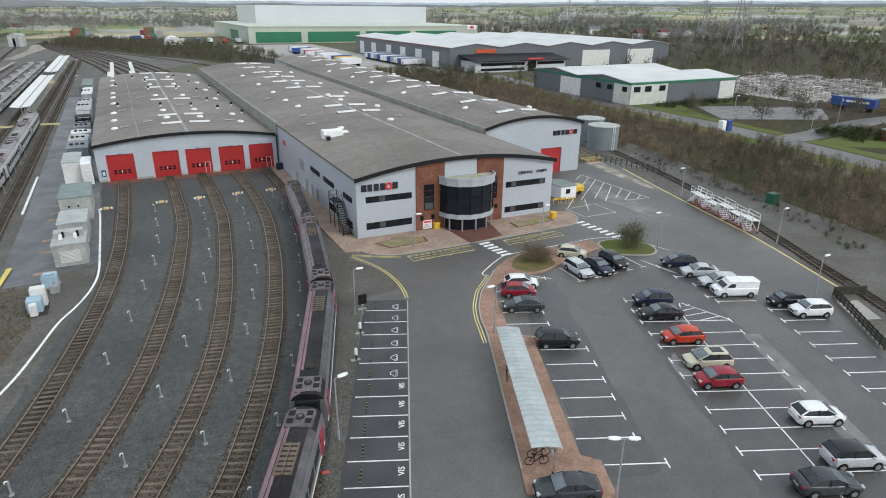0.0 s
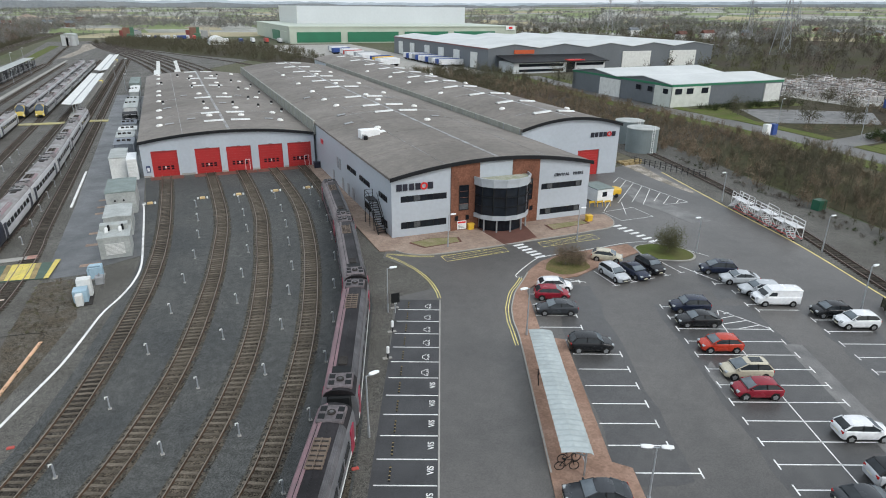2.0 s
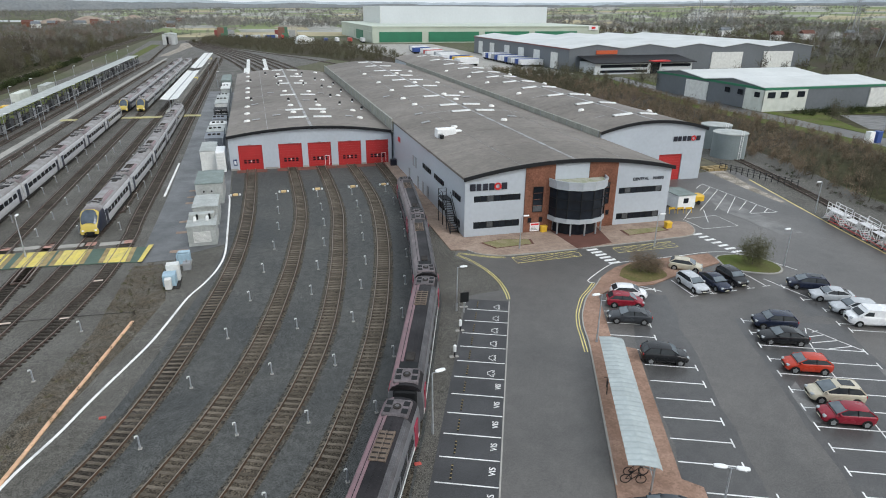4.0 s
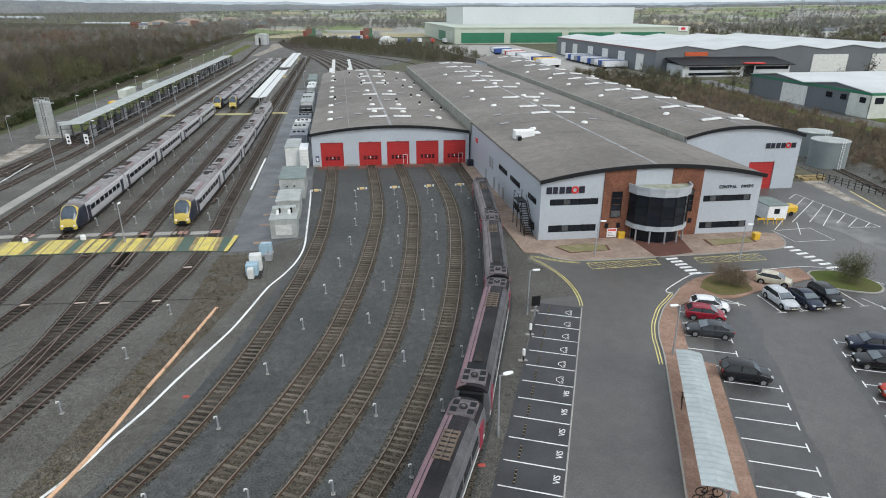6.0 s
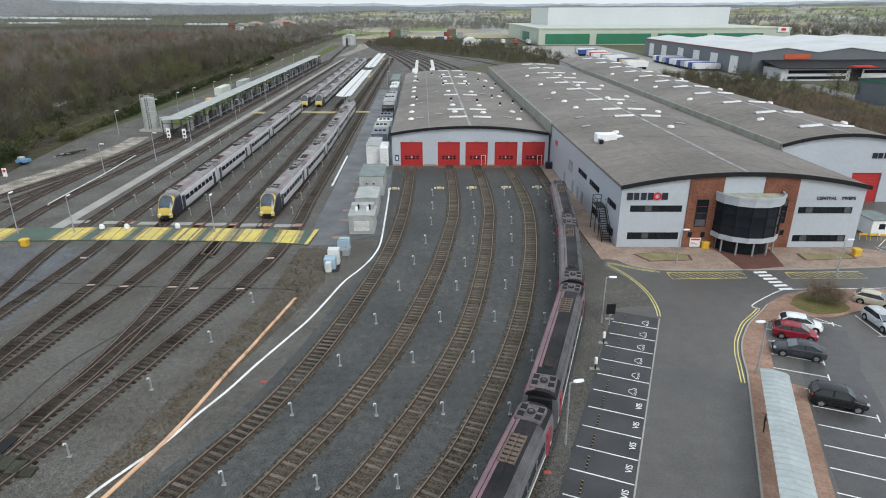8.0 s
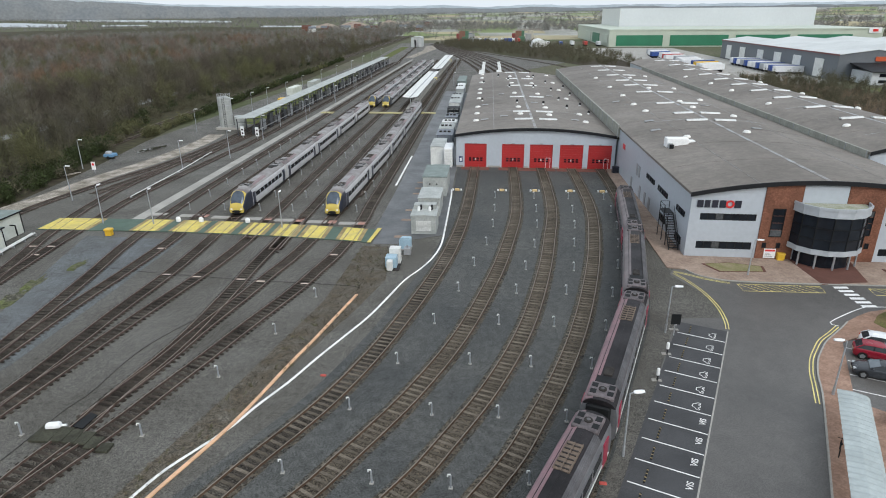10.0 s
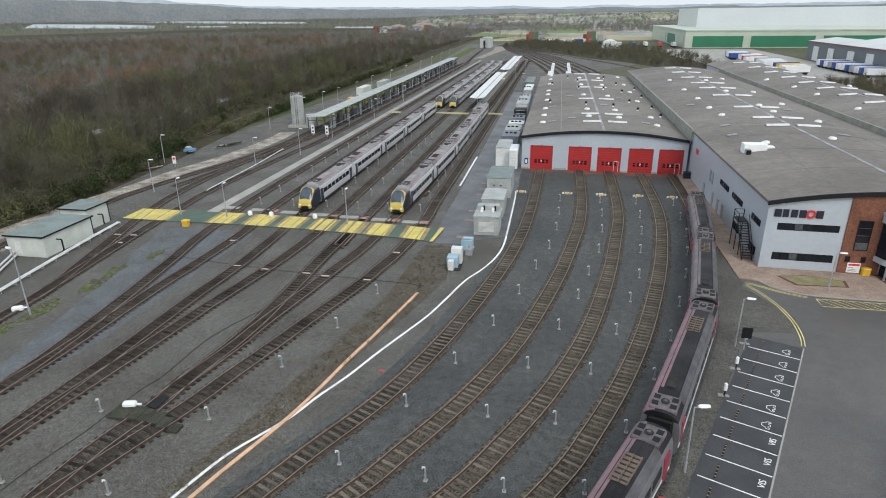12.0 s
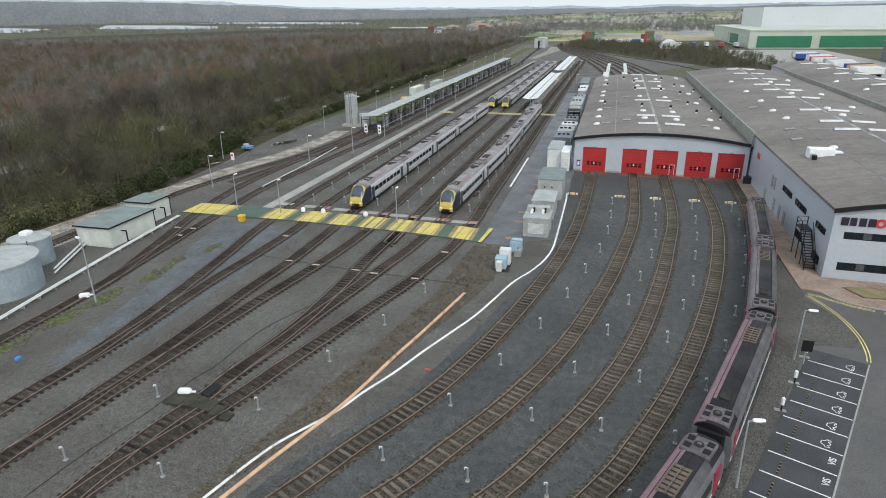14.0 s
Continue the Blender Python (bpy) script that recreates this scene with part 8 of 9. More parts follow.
p = scatter(330, lambda x, y: wood_edge(y) - 2 < x < wood_edge(y) + 2.5, (-120, -78, 30, 175)) + scatter(300, lambda x, y: abs(x - np.interp(y, [150, 184, 212, 250, 300, 420], [-88.6, -89.3, -90.3, -92.3, -94, -97])) < 1.0, (-100, -86, 150, 420)) + scatter(120, lambda x, y: wood_edge(y) - 9 < x < wood_edge(y) - 2, (-120, -78, 20, 420))
forest("evergreen_scrub", p, [tree_template(150, 1.6, 2.6, 0.1, 0.5, 0.1, 9, 0.2) for _ in range(4)], [M["evergreen"], M["evergreen"], M["twig_olive"]], "dark green hedge and ivy at the wood's foot", rng.uniform(0.6, 1.15, len(p)))
p = scatter(2300, lambda x, y: wood_edge(y) - 260 < x < wood_edge(y) - 50, (-360, -130, 0, 760))
forest("bare_wood", p, mid_t, [M["twig_olive"], M["twig"], M["twig_hazy"], M["twig_red"], M["twig_red"], M["twig_rust"]], "bare reddish-brown winter wood", rng.uniform(0.7, 1.15, len(p)))
p = scatter(1000, lambda x, y: wood_edge(y) - 95 < x < wood_edge(y) - 1, (-215, -100, 360, 1060))
forest("running_line_wood", p, mid_t, [M["twig_hazy"], M["twig"], M["twig_hazy"], M["twig_red"]], "bare wood reaching away beside the running line", rng.uniform(0.6, 1.0, len(p)))
p = scatter(4500, lambda x, y: x < wood_edge(y) - 240 and x * x + y * y < 760 ** 2 and y > -0.12 * x - 60, (-760, -300, 0, 760))
forest("far_wood", p, far_t, [M["twig_dark"], M["twig_red"], M["twig_red"], M["twig"], M["twig_red"]], "far bare wood reaching the flooded meadows", rng.uniform(0.7, 1.2, len(p)))

# the belt between the single line and the east road
def belt(x, y):
    left = np.interp(y, [30, 41.6, 52.5, 69.5, 86, 107, 130, 170, 215, 300], [86, 90, 91.6, 95, 98.5, 102, 106, 108, 112, 114])
    right = np.interp(y, [30, 63, 104, 132, 170, 216, 300], [118, 129, 137, 140, 140, 146, 130])
    return left < x < right


p = scatter(1700, belt, (80, 150, 25, 300))
forest("sapling_belt", p, sap_t, [M["twig"], M["twig_pale"], M["twig_pale"], M["twig_red"]], "belt of bare saplings beside the road", [rng.uniform(0.4, 0.9) if y < 95 else rng.uniform(0.25, 0.6) for x, y in p])
p = scatter(500, belt, (80, 150, 25, 300))
forest("belt_scrub", p, shrub_t, M["twig_pale"], "low bare scrub under the saplings", rng.uniform(0.5, 1.2, len(p)))
zone("belt_floor", [(86, 30), (92, 39), (99, 69.5), (104, 96), (102, 107), (108, 170), (114, 300), (130, 300), (146, 216), (139, 170), (140, 132), (136, 104), (122, 63), (108, 30)], M["litter"], "brown scrub floor beside the road", -0.01)


p = scatter(70, lambda x, y: np.interp(y, [40, 70, 110], [80, 89, 98]) < x - 3 and x < np.interp(y, [40, 70, 110], [89, 95, 102]), (80, 102, 42, 112))
forest("ballast_weeds", p, shrub_t, [M["twig_dark"], M["evergreen"], M["twig_olive"]], "low weeds and brambles growing on the ballast", rng.uniform(0.15, 0.4, len(p)))


p = scatter(420, lambda x, y: x > np.interp(y, [16, 26, 40, 60, 77], [-30, -25.5, -22, -18, -17]) and x < np.interp(y, [15, 25, 36, 48, 58, 66, 77], [-28, -24.5, -20.5, -17, -14, -12, -13]), (-30, -11, 20, 77))
forest("gravel_weeds", p, [tree_template(30, 1.5, 1.6, 0.1, 0.7, 0.12, 3, 0.1) for _ in range(4)], [M["twig_dark"], M["twig_olive"], M["twig_pale"], M["twig_dark"]], "small dead weeds scattered on the gravel", rng.uniform(0.07, 0.2, len(p)))


def single_tree(x, y, wide, high, n, m, label, stem=0.25, thick=0.03):
    t = thing("tree", label, "tree", "car park trees")
    tpl = tree_template(n, wide, high, stem, wide * 0.45, thick, 16)
    d = Mesh()
    for tri in tpl[12 * 0:6 + 16 * 6]:
        d.add(tri, [(0, 1, 2)])
    part("trunk", d, M["bark"], t)
    d = Mesh()
    for tri in tpl[6 + 16 * 6:]:
        d.add(tri, [(0, 1, 2)])
    part("crown", d, m, t)
    t.matrix_world = pose(x, y, 0.15)


single_tree(57.6, 56.6, 1.9, 3.5, 3200, M["twig_olive"], "small bare olive-brown tree on the grass island", 0.1, 0.013)
single_tree(42.6, 58.3, 1.7, 2.7, 2600, M["twig_pale"], "bare reddish shrub on the paved island", 0.05, 0.012)
single_tree(44.2, 57.9, 1.2, 1.9, 1500, M["twig_pale"], "low bare shrub on the paved island", 0.05, 0.012)
for x, y, w, h in ((150, 222, 5, 9), (153, 214, 4, 7), (168, 120, 4, 7), (176, 112, 3.5, 6), (190, 124, 4, 6.5), (198, 110, 3.5, 6), (160, 138, 3, 5), (182, 138, 3.5, 6), (212, 146, 3, 5.5), (205, 92, 4.5, 6), (220, 98, 4, 6)):
    single_tree(x, y, w, h, 500, M["twig"], "bare roadside tree on the verge", 0.2, 0.06)
p = scatter(90, lambda x, y: True, (160, 175, 86, 100)) + scatter(60, lambda x, y: True, (196, 216, 86, 96)) + scatter(70, lambda x, y: True, (158, 200, 146, 152))
forest("verge_bushes", p, shrub_t, M["evergreen"], "dark green bushes on the verges", rng.uniform(0.5, 0.95, len(p)))

# ---- east: road, unit, stock yard ----
road = spline([(160, 260), (153.5, 216), (146.5, 170), (147.0, 132), (145.0, 106), (138.5, 66), (122, 10)], 4)
solid("east_road", Mesh().ribbon(road, 8.5, -0.2, 0.03), M["asphalt"], "grey public road beyond the sapling belt", "road", kind="structure")
for o in (7.5, -7.0):
    solid("road_verge", Mesh().ribbon(offset(road, o), 6.0 if o < 0 else 4.5, -0.2, 0.02), M["grass"], "mown grass verge beside the road", "grass", kind="structure")
zone("east_forecourt", [(158, 126), (171, 147), (190, 139), (206, 126), (187, 111), (163, 122)], M["asphalt_pale"], "grey forecourt before the industrial unit", 0.025)
solid("side_road", Mesh().ribbon(spline([(148, 97), (160, 98), (176, 101), (196, 104), (230, 102), (300, 90)], 4), 7.5, -0.2, 0.034), M["asphalt"], "grey side road towards the forecourt", "road", kind="structure")
zone("east_scrub_floor", [(152, 60), (330, 20), (1000, 20), (1050, 900), (334, 900), (334, 440), (304, 282), (206, 216), (206, 156), (152, 154)], M["litter"], "brown leaf litter and dead bracken", -0.02)
zone("forecourt_grass", [(152, 84), (168, 74), (186, 84), (168, 94), (153, 92)], M["grass"], "mown grass island", 0.06)
zone("forecourt_grass", [(152, 152), (150, 134), (156, 128), (166, 147), (200, 146), (204, 154)], M["grass"], "grass strip before the unit", 0.05)
zone("stock_yard", [(214, 136), (290, 130), (290, 205), (214, 205)], M["concrete"], "pale concrete stock yard", 0.02)
p = scatter(260, lambda x, y: not (96 < y < 108 and x > 148) and not (110 < y < 148 and 158 < x < 206) and not (x < 170 and 74 < y < 94), (156, 232, 68, 134))
forest("verge_scrub", p, shrub_t, M["twig_pale"], "brown shrubs and brambles round the forecourt", rng.uniform(0.5, 1.1, len(p)))
M["unit_dark"] = mat("dark_grey_cladding", (0.12, 0.135, 0.15), 0.5, vary=0.06, scale=0.1, fine=1.0)
M["unit_white"] = mat("white_roof_sheet", (0.6, 0.62, 0.61), 0.55, vary=0.05, scale=0.05, fine=0.8, other=(0.52, 0.54, 0.53))
M["unit_green"] = mat("green_cladding", (0.02, 0.16, 0.085), 0.5, vary=0.08, scale=0.1)
M["unit_sage"] = mat("pale_sage_cladding", (0.45, 0.5, 0.42), 0.5, vary=0.05, scale=0.1)
M["unit_grey"] = mat("pale_grey_tower_cladding", (0.55, 0.58, 0.6), 0.5, vary=0.03, scale=0.03, fine=0.5)


def unit(name, x0, x1, y0, y1, h, rise, n, wall, label, along_y=True, roof=None):
    """An industrial unit under n low gables; the ridges run along y or x."""
    t = thing(name, label, "warehouse", "warehouses")
    w = Mesh()
    prof = [(0, h)]
    span = (x1 - x0) if along_y else (y1 - y0)
    for k in range(n):
        prof += [((k + 0.5) * span / n, h + rise), ((k + 1) * span / n, h)]
    ends = (y0, y1) if along_y else (x0, x1)
    def at(u, e, z):
        return (x0 + u, e, z) if along_y else (e, y0 + u, z)
    ring = [(0, 0), (span, 0)] + prof[::-1]
    part("wall_shell", Mesh().loft([[at(u, e, z) for u, z in ring] for e in ends]), wall, t)
    o = 0.5
    for k in range(len(prof) - 1):
        (u0, z0), (u1, z1) = prof[k], prof[k + 1]
        a, b = ends[0] - o, ends[1] + o
        part("roof_slope", Mesh().loft([[at(u0, e, z0 + 0.02), at(u1, e, z1 + 0.02), at(u1, e, z1 + 0.25), at(u0, e, z0 + 0.25)] for e in (a, b)]), roof or M["unit_white"], t, "white ribbed roof slope")
    return t


t = unit("green_trimmed_unit", 151.5, 203, 158, 214, 7.2, 1.6, 2, M["unit_dark"], "dark grey industrial unit with white roof and green trim", False)
for a in ((151.3, 151.48, 157.9, 214.1, 6.6, 7.3), (151.5, 203.1, 157.8, 157.98, 6.6, 7.3)):
    part("green_trim", Mesh().box(*a), M["unit_green"], t)
part("corner_panel", Mesh().box(151.2, 151.47, 157.7, 166, 0, 6.5), M["hut_wall"], t)
part("corner_panel", Mesh().box(151.2, 168, 157.6, 157.95, 0, 6.5), M["hut_wall"], t)
part("shutter", Mesh().box(151.25, 151.48, 184, 196, 0, 6.2), M["offwhite"], t, "pale roller shutter")
part("shutter", Mesh().box(194, 202, 157.6, 157.96, 0, 6.2), M["offwhite"], t, "pale roller shutter")
for x in (152.5, 157.5, 164):
    part("window", Mesh().box(x, x + 2.8, 157.45, 157.59, 4.2, 6.0), M["glass"], t)
for y in (159.5, 167, 173):
    part("window", Mesh().box(151.05, 151.19, y, y + 2.2, 4.2, 5.8), M["glass"], t)

t = unit("grey_warehouse", 151, 303, 288, 432, 11.0, 2.0, 5, M["unit_dark"], "large dark grey warehouse with a white ridged roof", True)
for y in (300, 322, 344, 366, 392, 414):
    part("dock_door", Mesh().box(150.7, 150.98, y, y + 8, 0.5, 8.5), M["offwhite"], t, "pale loading door")
for x in (236, 270):
    part("dock_door", Mesh().box(x, x + 20, 287.6, 287.97, 0, 8.5), M["offwhite"], t, "pale tall door")
part("eave_trim", Mesh().box(150.6, 150.96, 287.8, 432, 10.6, 11.2), paint("dark_red_trim", (0.16, 0.04, 0.04)), t)
part("red_logo_bar", Mesh().box(166, 178, 287.5, 287.95, 8.3, 10.2), paint("orange_red_sign", (0.5, 0.09, 0.03)), t)
t = thing("warehouse_office", "low black-roofed office block before the warehouse", "building")
part("wall_shell", Mesh().box(157, 212, 272, 287.4, 0, 5.2), M["unit_grey"], t)
part("roof", Mesh().loft([[(155.5, 270.5, 5.2), (213.5, 270.5, 5.2), (213.5, 270.5, 5.5), (155.5, 270.5, 5.5)], [(155.5, 287.5, 7.4), (213.5, 287.5, 7.4), (213.5, 287.5, 7.8), (155.5, 287.5, 7.8)]]), M["clad_dark"], t)
for x0, x1, z0, z1 in ((160, 186, 3.2, 4.6), (194, 211, 3.2, 4.6), (160, 186, 0.8, 2.0), (188, 193, 0, 5.0)):
    part("window_band", Mesh().box(x0, x1, 271.8, 271.98, z0, z1), M["glass"], t)
part("entrance_canopy", Mesh().box(186.5, 196, 268, 271.7, 6.0, 6.5), M["sign_red"], t)

t = thing("distribution_centre", "huge pale sage warehouse with green dock panels and a grey tower", "warehouse", "warehouses")
part("wall_shell", Mesh().box(101, 324, 560, 760, 0, 13.2), M["unit_sage"], t)
part("roof", Mesh().box(100.5, 324.5, 559.5, 760.5, 13.2, 14.2), M["unit_sage"], t)
for a, b in ((107, 146), (152, 200), (206, 250), (256, 300)):
    part("green_panel", Mesh().box(a, b, 559.6, 559.98, 1.0, 9.5), M["unit_green"], t, "green dock panel")
for a, b in ((566, 600), (610, 650), (662, 700)):
    part("green_panel", Mesh().box(100.6, 100.98, a, b, 1.0, 9.5), M["unit_green"] if a == 610 else M["unit_sage"], t)
part("tower", Mesh().box(127, 312, 654, 758, 14.2, 31.0), M["unit_grey"], t, "pale grey high-bay tower")
# left face lighter than the front: the change of shade is painted
part("tower_side", Mesh().box(126.6, 126.98, 654, 758, 14.2, 31.0), M["offwhite"], t)
part("red_sign", Mesh().box(312, 322, 559, 559.4, 10.5, 14.6), M["white"], t)
part("red_sign_bar", Mesh().box(315, 319, 558.7, 558.98, 11.5, 13.5), M["sign_red"], t)
zone("lorry_park", [(84, 270), (150, 280), (150, 440), (150, 545), (70, 545), (84, 400)], M["concrete"], "pale concrete lorry yard", 0.02)
TR = [paint("trailer_white", (0.66, 0.67, 0.68), 0.5), paint("trailer_blue", (0.03, 0.07, 0.25), 0.5), paint("trailer_grey", (0.3, 0.32, 0.34), 0.5), M["bin_yellow"], M["unit_green"], paint("trailer_red", (0.4, 0.05, 0.04), 0.5)]


def trailer(m, paint_, label):
    t = thing("lorry_trailer", label, "trailer", "lorry trailers")
    part("box", Mesh().box(-6.8, 6.8, -1.25, 1.25, 1.2, 4.0), paint_, t)
    part("chassis", Mesh().box(-6.6, 6.6, -0.5, 0.5, 0.8, 1.19), M["black"], t)
    for x in (-5.4, -4.2, -3.0, 5.2):
        part("axle", Mesh().cyl((x, -1.2, 0.5), (x, 1.2, 0.5), 0.5, n=10), M["tyre"], t)
    t.matrix_world = m


for k in range(12):
    trailer(pose(144.0, 318 + 5.2 * k, 0.02, 0, 0, 178), TR[(0, 1, 0, 2, 1, 0, 0, 1, 2, 0, 1, 0)[k]], "lorry trailer backed up to the warehouse")
for k in range(16):
    trailer(pose(112 + 1.2 * (k % 4), 330 + 8.5 * k, 0.02, 0, 0, 20), TR[(0, 0, 3, 1, 0, 0, 0, 2, 0, 5, 0, 0, 1, 0, 0, 2)[k]], "parked lorry trailer in the yard")
for k in range(14):
    trailer(pose(40 + 11 * k, 585 - 4 * (k % 3), 0.02, 0, 0, 90), TR[(4, 0, 1, 0, 5, 0, 2, 0, 4, 0, 0, 1, 0, 2)[k]], "far parked lorry trailer")
for k in range(9):
    trailer(pose(-16 + 5.5 * k, 648 + 3 * (k % 2), 0.02, 0, 0, 90 if k % 3 else 20), TR[(2, 0, 1, 0, 2, 0, 1, 0, 5)[k]], "far parked lorry trailer")
trailer(pose(213, 120, 0.05, 0, 0, -86), TR[1], "blue lorry trailer parked by the stock yard")
for k in range(3):
    solid("trailer_lettering", Mesh().box(211.55, 211.72, 114.6 + 4.0 * k, 117.8 + 4.0 * k, 2.5, 3.2), M["white"], "pale lettering bars on the blue trailer", "sign")
t = thing("tanker_building", "white and blue building at the forecourt's edge", "building")
part("wall_shell", Mesh().box(236, 262, 96, 116, 0, 7), M["offwhite"], t)
part("blue_trim", Mesh().box(235.7, 262.3, 95.7, 116.3, 6.4, 7.2), TR[1], t)
t = thing("brick_substation", "small green-roofed brick kiosk on the verge", "building")
part("wall_shell", Mesh().box(168, 176, 82, 86, 0, 2.6), M["brick"], t)
part("roof", Mesh().box(167.6, 176.4, 81.6, 86.4, 2.6, 2.9), paint("sage_roof", (0.16, 0.25, 0.2), 0.6), t)
for x, c in ((140.2, "white"), (142.6, "blue_skip")):
    t = thing("kiosk", "roadside kiosk cabinet on the verge", "cabinet", "roadside cabinets")
    part("cabinet", Mesh().soft(x, x + 1.6, 111, 112.4, 0, 2.8, 0.08), M["white"] if c == "white" else TR[1], t)
# steel stock yard
m = Mesh()
for k in range(460):
    x, y, a = rng.uniform(220, 282), rng.uniform(140, 198), rng.choice([0.0, 90.0]) + rng.uniform(-6, 6)
    q = pose(x, y, 0, 0, 0, a)
    l, z = rng.uniform(1.2, 4), rng.uniform(0.3, 3.4)
    m.box(-l, l, -0.25, 0.25, z, z + 0.22, q)
    m.box(-0.09, 0.09, -0.09, 0.09, 0, z + rng.uniform(0, 1.4), q)
tagged(solid("steel_stock", m, mat("mixed_steel_stock", (0.5, 0.5, 0.5), 0.6, vary=0.2, scale=0.4, fine=3, other=(0.2, 0.15, 0.12), island=0.65), "stacked steel frames and bars in a stock yard", "steel stock"), kind="stuff")

# ---- far container port, houses, pylons ----
BOXES = [paint("dull_container_" + n, c, 0.6) for n, c in (("red", (0.26, 0.07, 0.06)), ("green", (0.07, 0.16, 0.1)), ("grey", (0.3, 0.31, 0.31)), ("brown", (0.2, 0.1, 0.07)), ("blue", (0.08, 0.11, 0.2)), ("cream", (0.45, 0.42, 0.34)))]
for k in range(22):
    c = BOXES[k % 6]
    x, y, z = -36 + 6.6 * (k % 3) + 58 * (k // 11) + 3.3 * (k // 3 % 2), 662 + 7 * (k // 3 % 4), 2.6 * (k % 4)
    t = thing("shipping_container", "stacked shipping containers in the far yard", "container", "far containers")
    part("body", Mesh().soft(x, x + 6.1, y, y + 2.5, 0, 2.6 + z, 0.05), c, t)
    for j in range(5):
        part("rib", Mesh().box(x + 0.5 + 1.2 * j, x + 0.8 + 1.2 * j, y - 0.06, y, 0.2, 2.4 + z), c, t)
t = thing("white_dome_store", "white fabric dome store in the far yard", "building")
n = 12
part("skin", Mesh().loft([[(43 + 7.5 * math.cos(math.pi * k / n), y, 6 * math.sin(math.pi * k / n)) for k in range(n + 1)] for y in (562, 596)]), M["offwhite"], t)


def pylon(x, y, h):
    t = thing("power_pylon", "grey lattice electricity pylon on the skyline", "pylon", "power pylons")
    w = h * 0.11
    for sx, sy in ((1, 1), (1, -1), (-1, 1), (-1, -1)):
        part("leg", Mesh().bar((x + sx * w, y + sy * w, 0), (x + sx * w * 0.15, y + sy * w * 0.15, h), 0.45), M["grey"], t)
    for k in range(5):
        u, v = k / 5, (k + 1) / 5
        a, b = w * (1 - 0.85 * u), w * (1 - 0.85 * v)
        part("lattice", Mesh().bar((x - a, y - a, h * u), (x + b, y - b, h * v), 0.25), M["grey"], t)
        part("lattice", Mesh().bar((x + a, y - a, h * u), (x - b, y - b, h * v), 0.25), M["grey"], t)
    for z in (0.62, 0.77, 0.92):
        part("cross_arm", Mesh().bar((x - h * 0.17, y, h * z), (x + h * 0.17, y, h * z), 0.5), M["grey"], t)


for x, y, h in ((420, 335, 44), (640, 560, 44), (760, 900, 48), (560, 720, 46), (900, 700, 46)):
    pylon(x, y, h)

# fields, water and hedges out to the horizon
# distance haze is put into these field colours as a paler tone
M["field_green"] = mat("hazy_winter_pasture", (0.165, 0.2, 0.095), 0.95, vary=0.15, scale=0.01, fine=0.2)
M["field_tan"] = mat("hazy_stubble_field", (0.31, 0.275, 0.18), 0.95, vary=0.15, scale=0.01, fine=0.2)
M["field_brown"] = mat("hazy_ploughed_field", (0.21, 0.19, 0.155), 0.95, vary=0.15, scale=0.01, fine=0.2)
# the water's pale base colour stands in for reflected bright sky
M["water"] = mat("sky_paled_flood_water", (0.3, 0.33, 0.35), 0.35, vary=0.1, scale=0.02, fine=0.3, bump=0.3, spec=0.8)
for x0, x1, y0, y1, m in ((-90, 190, 705, 855, "field_tan"), (-20, 330, 860, 960, "field_green"), (500, 700, 640, 800, "field_green")):
    c = (x1 - x0) * 0.12
    zone("field", [(x0, y0), (x1 - c, y0 + c * 0.3), (x1, y1), (x0 + c, y1 - c * 0.2)], M[m], "distant field in winter", -0.03, 0.1, "field")
LAKES = [[(-1571, 1661), (-1017, 1480), (-1300, 1904), (-1720, 2252), (-2374, 2578)], [(-2184, 2926), (-1540, 2468), (-991, 2103), (-827, 2031), (-1017, 2470), (-1638, 2972), (-2242, 3424)],
         [(-981, 1555), (-865, 1581), (-965, 1748), (-1097, 1756)], [(-517, 1420), (-358, 1373), (-387, 1488), (-554, 1543)], [(-1584, 1252), (-1475, 1316), (-1838, 1749), (-2506, 2134)]]
for pts in LAKES:
    zone("flood_water", pts, M["water"], "pale flood water in the meadows", -0.01, 0.1, "water")
far2_t = [tree_template(58, 5, 9, 0.2, long=2.8, thick=0.2, limbs=3) for _ in range(6)]


def ok(x, y):
    r = math.hypot(x, y)
    if r < 330 or (x < -84 and r < 760) or (-110 < x < 30 and y < 640) or (84 < x < 330 and 270 < y < 770) or (-20 < x < 330 and 640 < y < 960):
        return False
    return x > 205 or y > 640


p = scatter(2600, lambda x, y: ok(x, y) and x > 205 and y < 900 and noise.noise((x * 0.008, y * 0.008, 3)) > -0.25, (205, 1000, 60, 900))
forest("east_wood", p, far_t, [M["twig"], M["twig_dark"], M["twig_grey"], M["twig_olive"], M["twig_red"]], "bare winter woodland beyond the industrial units", rng.uniform(0.7, 1.15, len(p)))
p = scatter(2200, lambda x, y: ok(x, y) and math.hypot(x, y) < 1500 and noise.noise((x * 0.004, y * 0.004, 9)) > 0.05, (-300, 2200, 300, 2300))
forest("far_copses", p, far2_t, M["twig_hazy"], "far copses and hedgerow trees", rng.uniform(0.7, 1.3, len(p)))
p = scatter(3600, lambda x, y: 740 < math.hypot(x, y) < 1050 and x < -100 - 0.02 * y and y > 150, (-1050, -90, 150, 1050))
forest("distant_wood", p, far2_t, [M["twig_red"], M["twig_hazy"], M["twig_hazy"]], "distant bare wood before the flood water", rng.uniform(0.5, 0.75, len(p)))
p = []
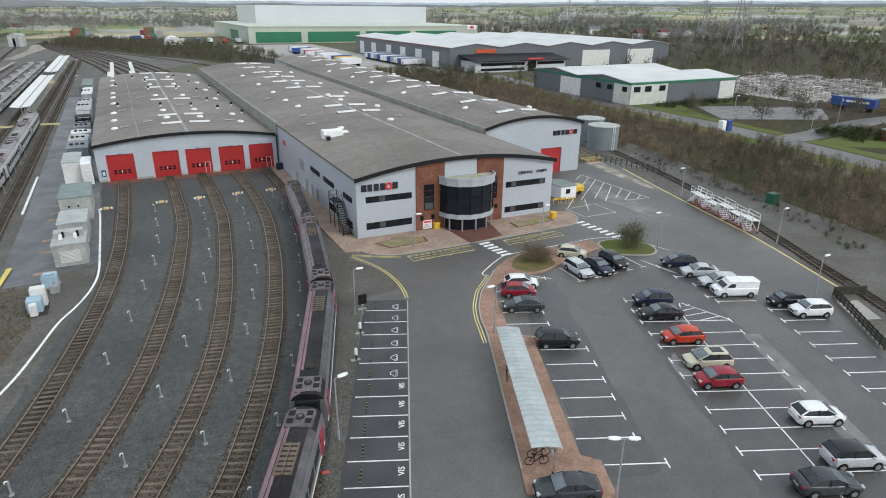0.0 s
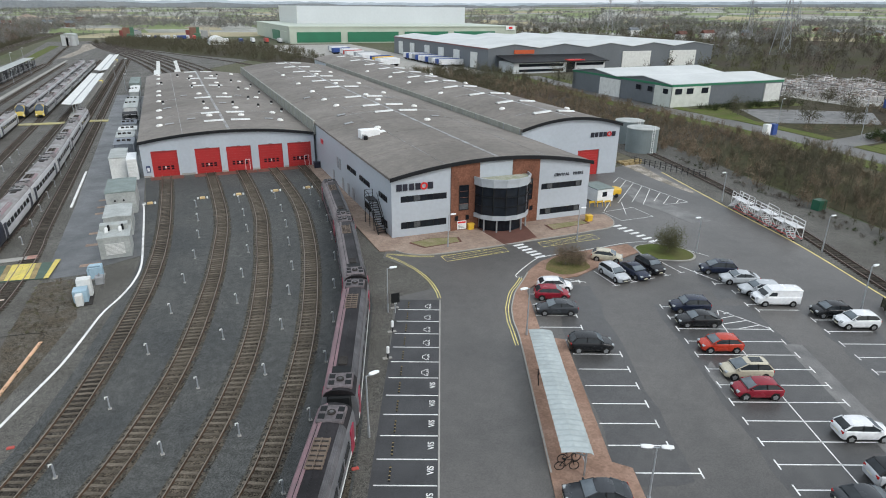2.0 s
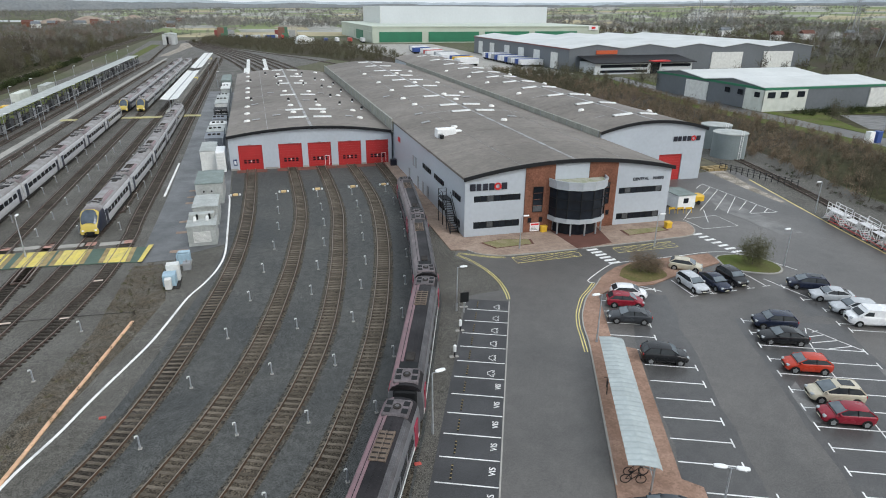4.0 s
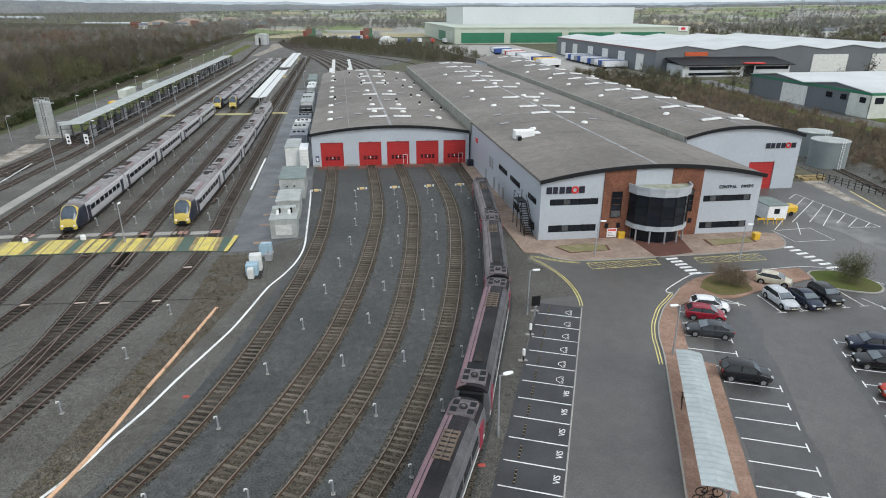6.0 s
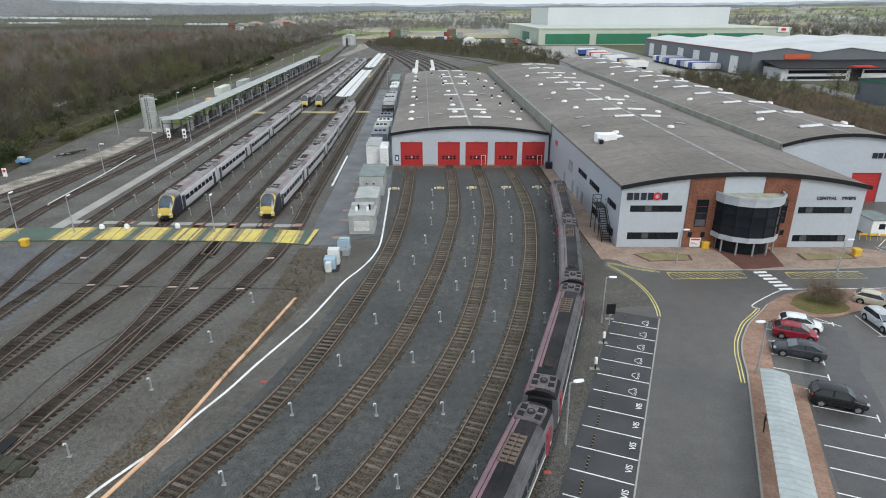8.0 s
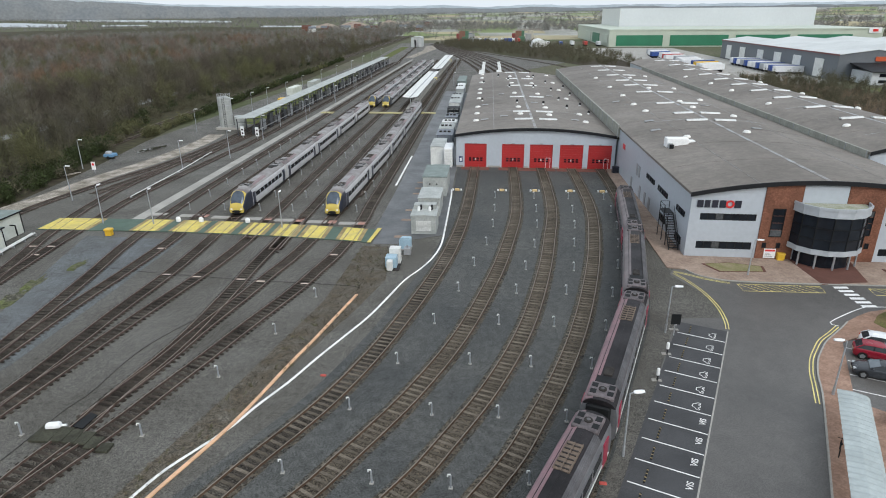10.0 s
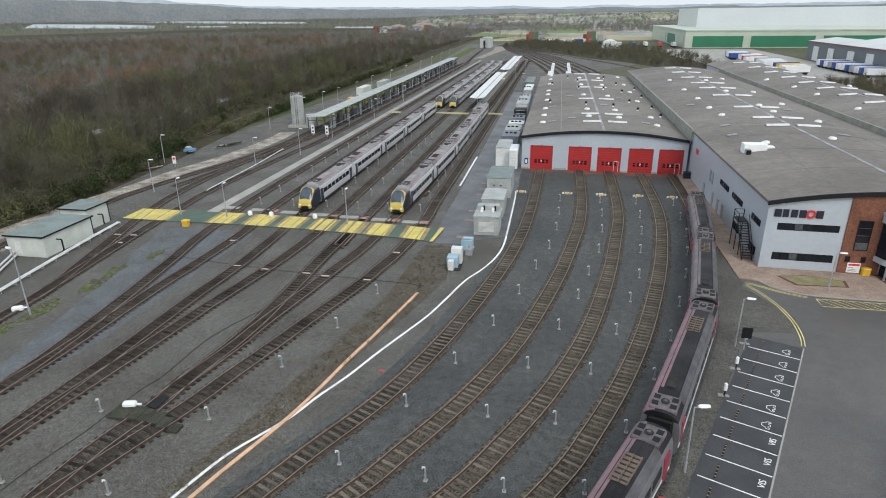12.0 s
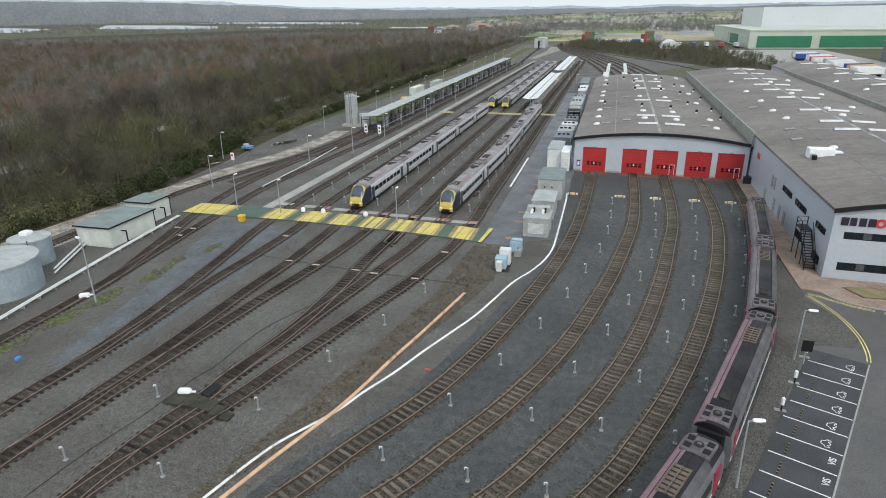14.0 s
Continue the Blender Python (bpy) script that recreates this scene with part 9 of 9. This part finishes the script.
for k in range(24):
    x, y, a = rng.uniform(-200, 900), rng.uniform(700, 1500), rng.uniform(-0.3, 0.3) + (1.3 if k % 4 == 0 else 0)
    for j in range(45):
        q = (x + 9 * j * math.cos(a), y + 9 * j * math.sin(a))
        if ok(*q):
            p.append(q)
forest("far_hedges", p, far2_t, M["twig_hazy"], "far hedgerows between fields", rng.uniform(0.4, 0.9, len(p)))
SCRUB = [(-55, 590), (-20, 640), (50, 612), (76, 515), (92, 420), (84, 352), (56, 368), (39, 409), (19, 440), (-3, 492), (-38, 550)]


def inside_of(pts, x, y):
    hit = False
    for (x0, y0), (x1, y1) in zip(pts, pts[1:] + pts[:1]):
        if (y0 > y) != (y1 > y) and x < x0 + (y - y0) / (y1 - y0) * (x1 - x0):
            hit = not hit
    return hit


zone("scrub_floor", SCRUB, M["litter"], "brown leaf litter between sidings and lorry yard", 0.012, 0.1)
p = scatter(220, lambda x, y: x > -50 + 0.12 * (y - 590), (-50, 0, 592, 655)) + scatter(900, lambda x, y: inside_of(SCRUB, x, y), (-56, 92, 350, 640)) + scatter(160, lambda x, y: True, (104, 150, 218, 290))
forest("north_scrub", p, mid_t, M["twig"], "bare scrub between the sidings and the lorry yard", rng.uniform(0.3, 0.7, len(p)))

# houses on the skyline
for k in range(26):
    x, y = (rng.uniform(-330, -120), rng.uniform(1000, 1300)) if k < 14 else (rng.uniform(500, 1100), rng.uniform(420, 900))
    t = thing("distant_house", "small distant house with a pitched roof", "house", "distant houses")
    w, d, h = rng.uniform(8, 16), rng.uniform(7, 9), rng.uniform(5, 6)
    part("wall_shell", Mesh().box(x, x + w, y, y + d, -1, h), M["brick"] if k % 3 else M["offwhite"], t)
    part("roof", Mesh().loft([[(q, y - 0.4, h), (q, y + d + 0.4, h), (q, y + d / 2, h + 3.5)] for q in (x - 0.4, x + w + 0.4)]), M["paving_red"] if k % 2 else M["unit_dark"], t)

# spoil heaps of the gravel works
M["spoil"] = mat("pinkish_brown_spoil", (0.27, 0.205, 0.17), 0.95, vary=0.25, scale=0.05, fine=0.4, other=(0.33, 0.28, 0.23))
for x, y, w, h in ((-268, 1250, 42, 13), (-205, 1300, 36, 14), (-165, 1270, 24, 11), (-330, 1290, 30, 9)):
    rings = [[(x + w * u * (1 + 0.12 * math.sin(3 * q + x)) * math.cos(q), y + 0.8 * w * u * math.sin(q), h * (1 - u ** 1.3) - 0.2) for q in np.linspace(0, math.tau, 21)[:-1]] for u in (1.0, 0.8, 0.6, 0.4, 0.2, 0.04)]
    solid("spoil_heap", Mesh().loft(rings), M["spoil"], "pinkish-brown spoil heap at the far gravel works", "heap", "spoil heaps")

# gently rising patchwork of fields, their colours paled for distance haze
M["field_pale"] = mat("hazy_winter_wheat", (0.21, 0.235, 0.15), 0.95, vary=0.15, scale=0.01, fine=0.2)
M["field_wood"] = mat("hazy_wooded_ground", (0.25, 0.25, 0.225), 0.95, vary=0.25, scale=0.01, fine=0.1)
country = Mesh()
qs = np.linspace(-13, 74, 36)
rs = 830 * (3900 / 830) ** np.linspace(0, 1, 17)
grid = {}
for i, q in enumerate(qs):
    for j, r in enumerate(rs):
        q2 = q + (rng.uniform(-0.7, 0.7) if 0 < i < 35 else 0)
        r2 = r * (1 + (rng.uniform(-0.03, 0.03) if 0 < j < 16 else 0))
        x, y = r2 * math.sin(radians(q2)), r2 * math.cos(radians(q2))
        grid[i, j] = (x, y, rise(x, y) - 0.02)
kinds = ["field_green", "field_tan", "field_wood", "field_pale", "field_wood", "field_brown", "field_green", "field_wood"]
for i in range(35):
    for j in range(16):
        country.cur = int(rng.integers(len(kinds)))
        country.add([grid[i, j], grid[i + 1, j], grid[i + 1, j + 1], grid[i, j + 1]], [(0, 3, 2, 1)])
solid("countryside", country, [M[k] for k in kinds], "gently rising patchwork of winter fields and woods", "fields", kind="structure")
p = []
for i in range(36):
    for j in range(17):
        for other in ((i + 1, j), (i, j + 1)):
            if other in grid and rng.uniform() < 0.75:
                a, b = np.array(grid[i, j]), np.array(grid[other])
                n = max(2, int(np.linalg.norm(b - a) / 22))
                p += [tuple((a + (b - a) * u)[:2] + rng.normal(0, 5, 2)) for u in np.linspace(0, 1, n)]
keep = [q for q in p if ok(*q)]
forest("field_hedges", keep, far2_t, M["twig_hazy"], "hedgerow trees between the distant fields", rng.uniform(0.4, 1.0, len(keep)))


# scattered trees out to the hills, none of them in the water
def in_lake(x, y):
    for pts in LAKES:
        inside = False
        for (x0, y0), (x1, y1) in zip(pts, pts[1:] + pts[:1]):
            if (y0 > y) != (y1 > y) and x < x0 + (y - y0) / (y1 - y0) * (x1 - x0):
                inside = not inside
        if inside:
            return True
    return False


p = []
while len(p) < 4600:
    q, r = radians(rng.uniform(-62, 66)), 1080 + 2750 * rng.uniform() ** 0.8
    x, y = r * math.sin(q), r * math.cos(q)
    if (noise.noise((x * 0.003, y * 0.003, 5)) > (-0.25 if x < -250 else 0.12)) and not in_lake(x, y) and not (-1500 < x < -300 and r < 1350):
        p.append((x, y))
while len(p) < 5700:
    q, r = radians(rng.uniform(-62, -6)), rng.uniform(2700, 3850)
    if not in_lake(r * math.sin(q), r * math.cos(q)):
        p.append((r * math.sin(q), r * math.cos(q)))
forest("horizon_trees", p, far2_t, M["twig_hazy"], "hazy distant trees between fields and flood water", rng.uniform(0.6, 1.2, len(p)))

# low hills all round the skyline; haze painted in, paler and bluer farther off
M["hill"] = mat("hazy_wooded_hill", (0.175, 0.19, 0.2), 0.95, vary=0.12, scale=0.01, fine=0.08, other=(0.2, 0.212, 0.215), bump=0)
M["hill_far"] = mat("haze_blue_hill", (0.33, 0.375, 0.405), 0.95, vary=0.1, scale=0.002, fine=0.02, bump=0)
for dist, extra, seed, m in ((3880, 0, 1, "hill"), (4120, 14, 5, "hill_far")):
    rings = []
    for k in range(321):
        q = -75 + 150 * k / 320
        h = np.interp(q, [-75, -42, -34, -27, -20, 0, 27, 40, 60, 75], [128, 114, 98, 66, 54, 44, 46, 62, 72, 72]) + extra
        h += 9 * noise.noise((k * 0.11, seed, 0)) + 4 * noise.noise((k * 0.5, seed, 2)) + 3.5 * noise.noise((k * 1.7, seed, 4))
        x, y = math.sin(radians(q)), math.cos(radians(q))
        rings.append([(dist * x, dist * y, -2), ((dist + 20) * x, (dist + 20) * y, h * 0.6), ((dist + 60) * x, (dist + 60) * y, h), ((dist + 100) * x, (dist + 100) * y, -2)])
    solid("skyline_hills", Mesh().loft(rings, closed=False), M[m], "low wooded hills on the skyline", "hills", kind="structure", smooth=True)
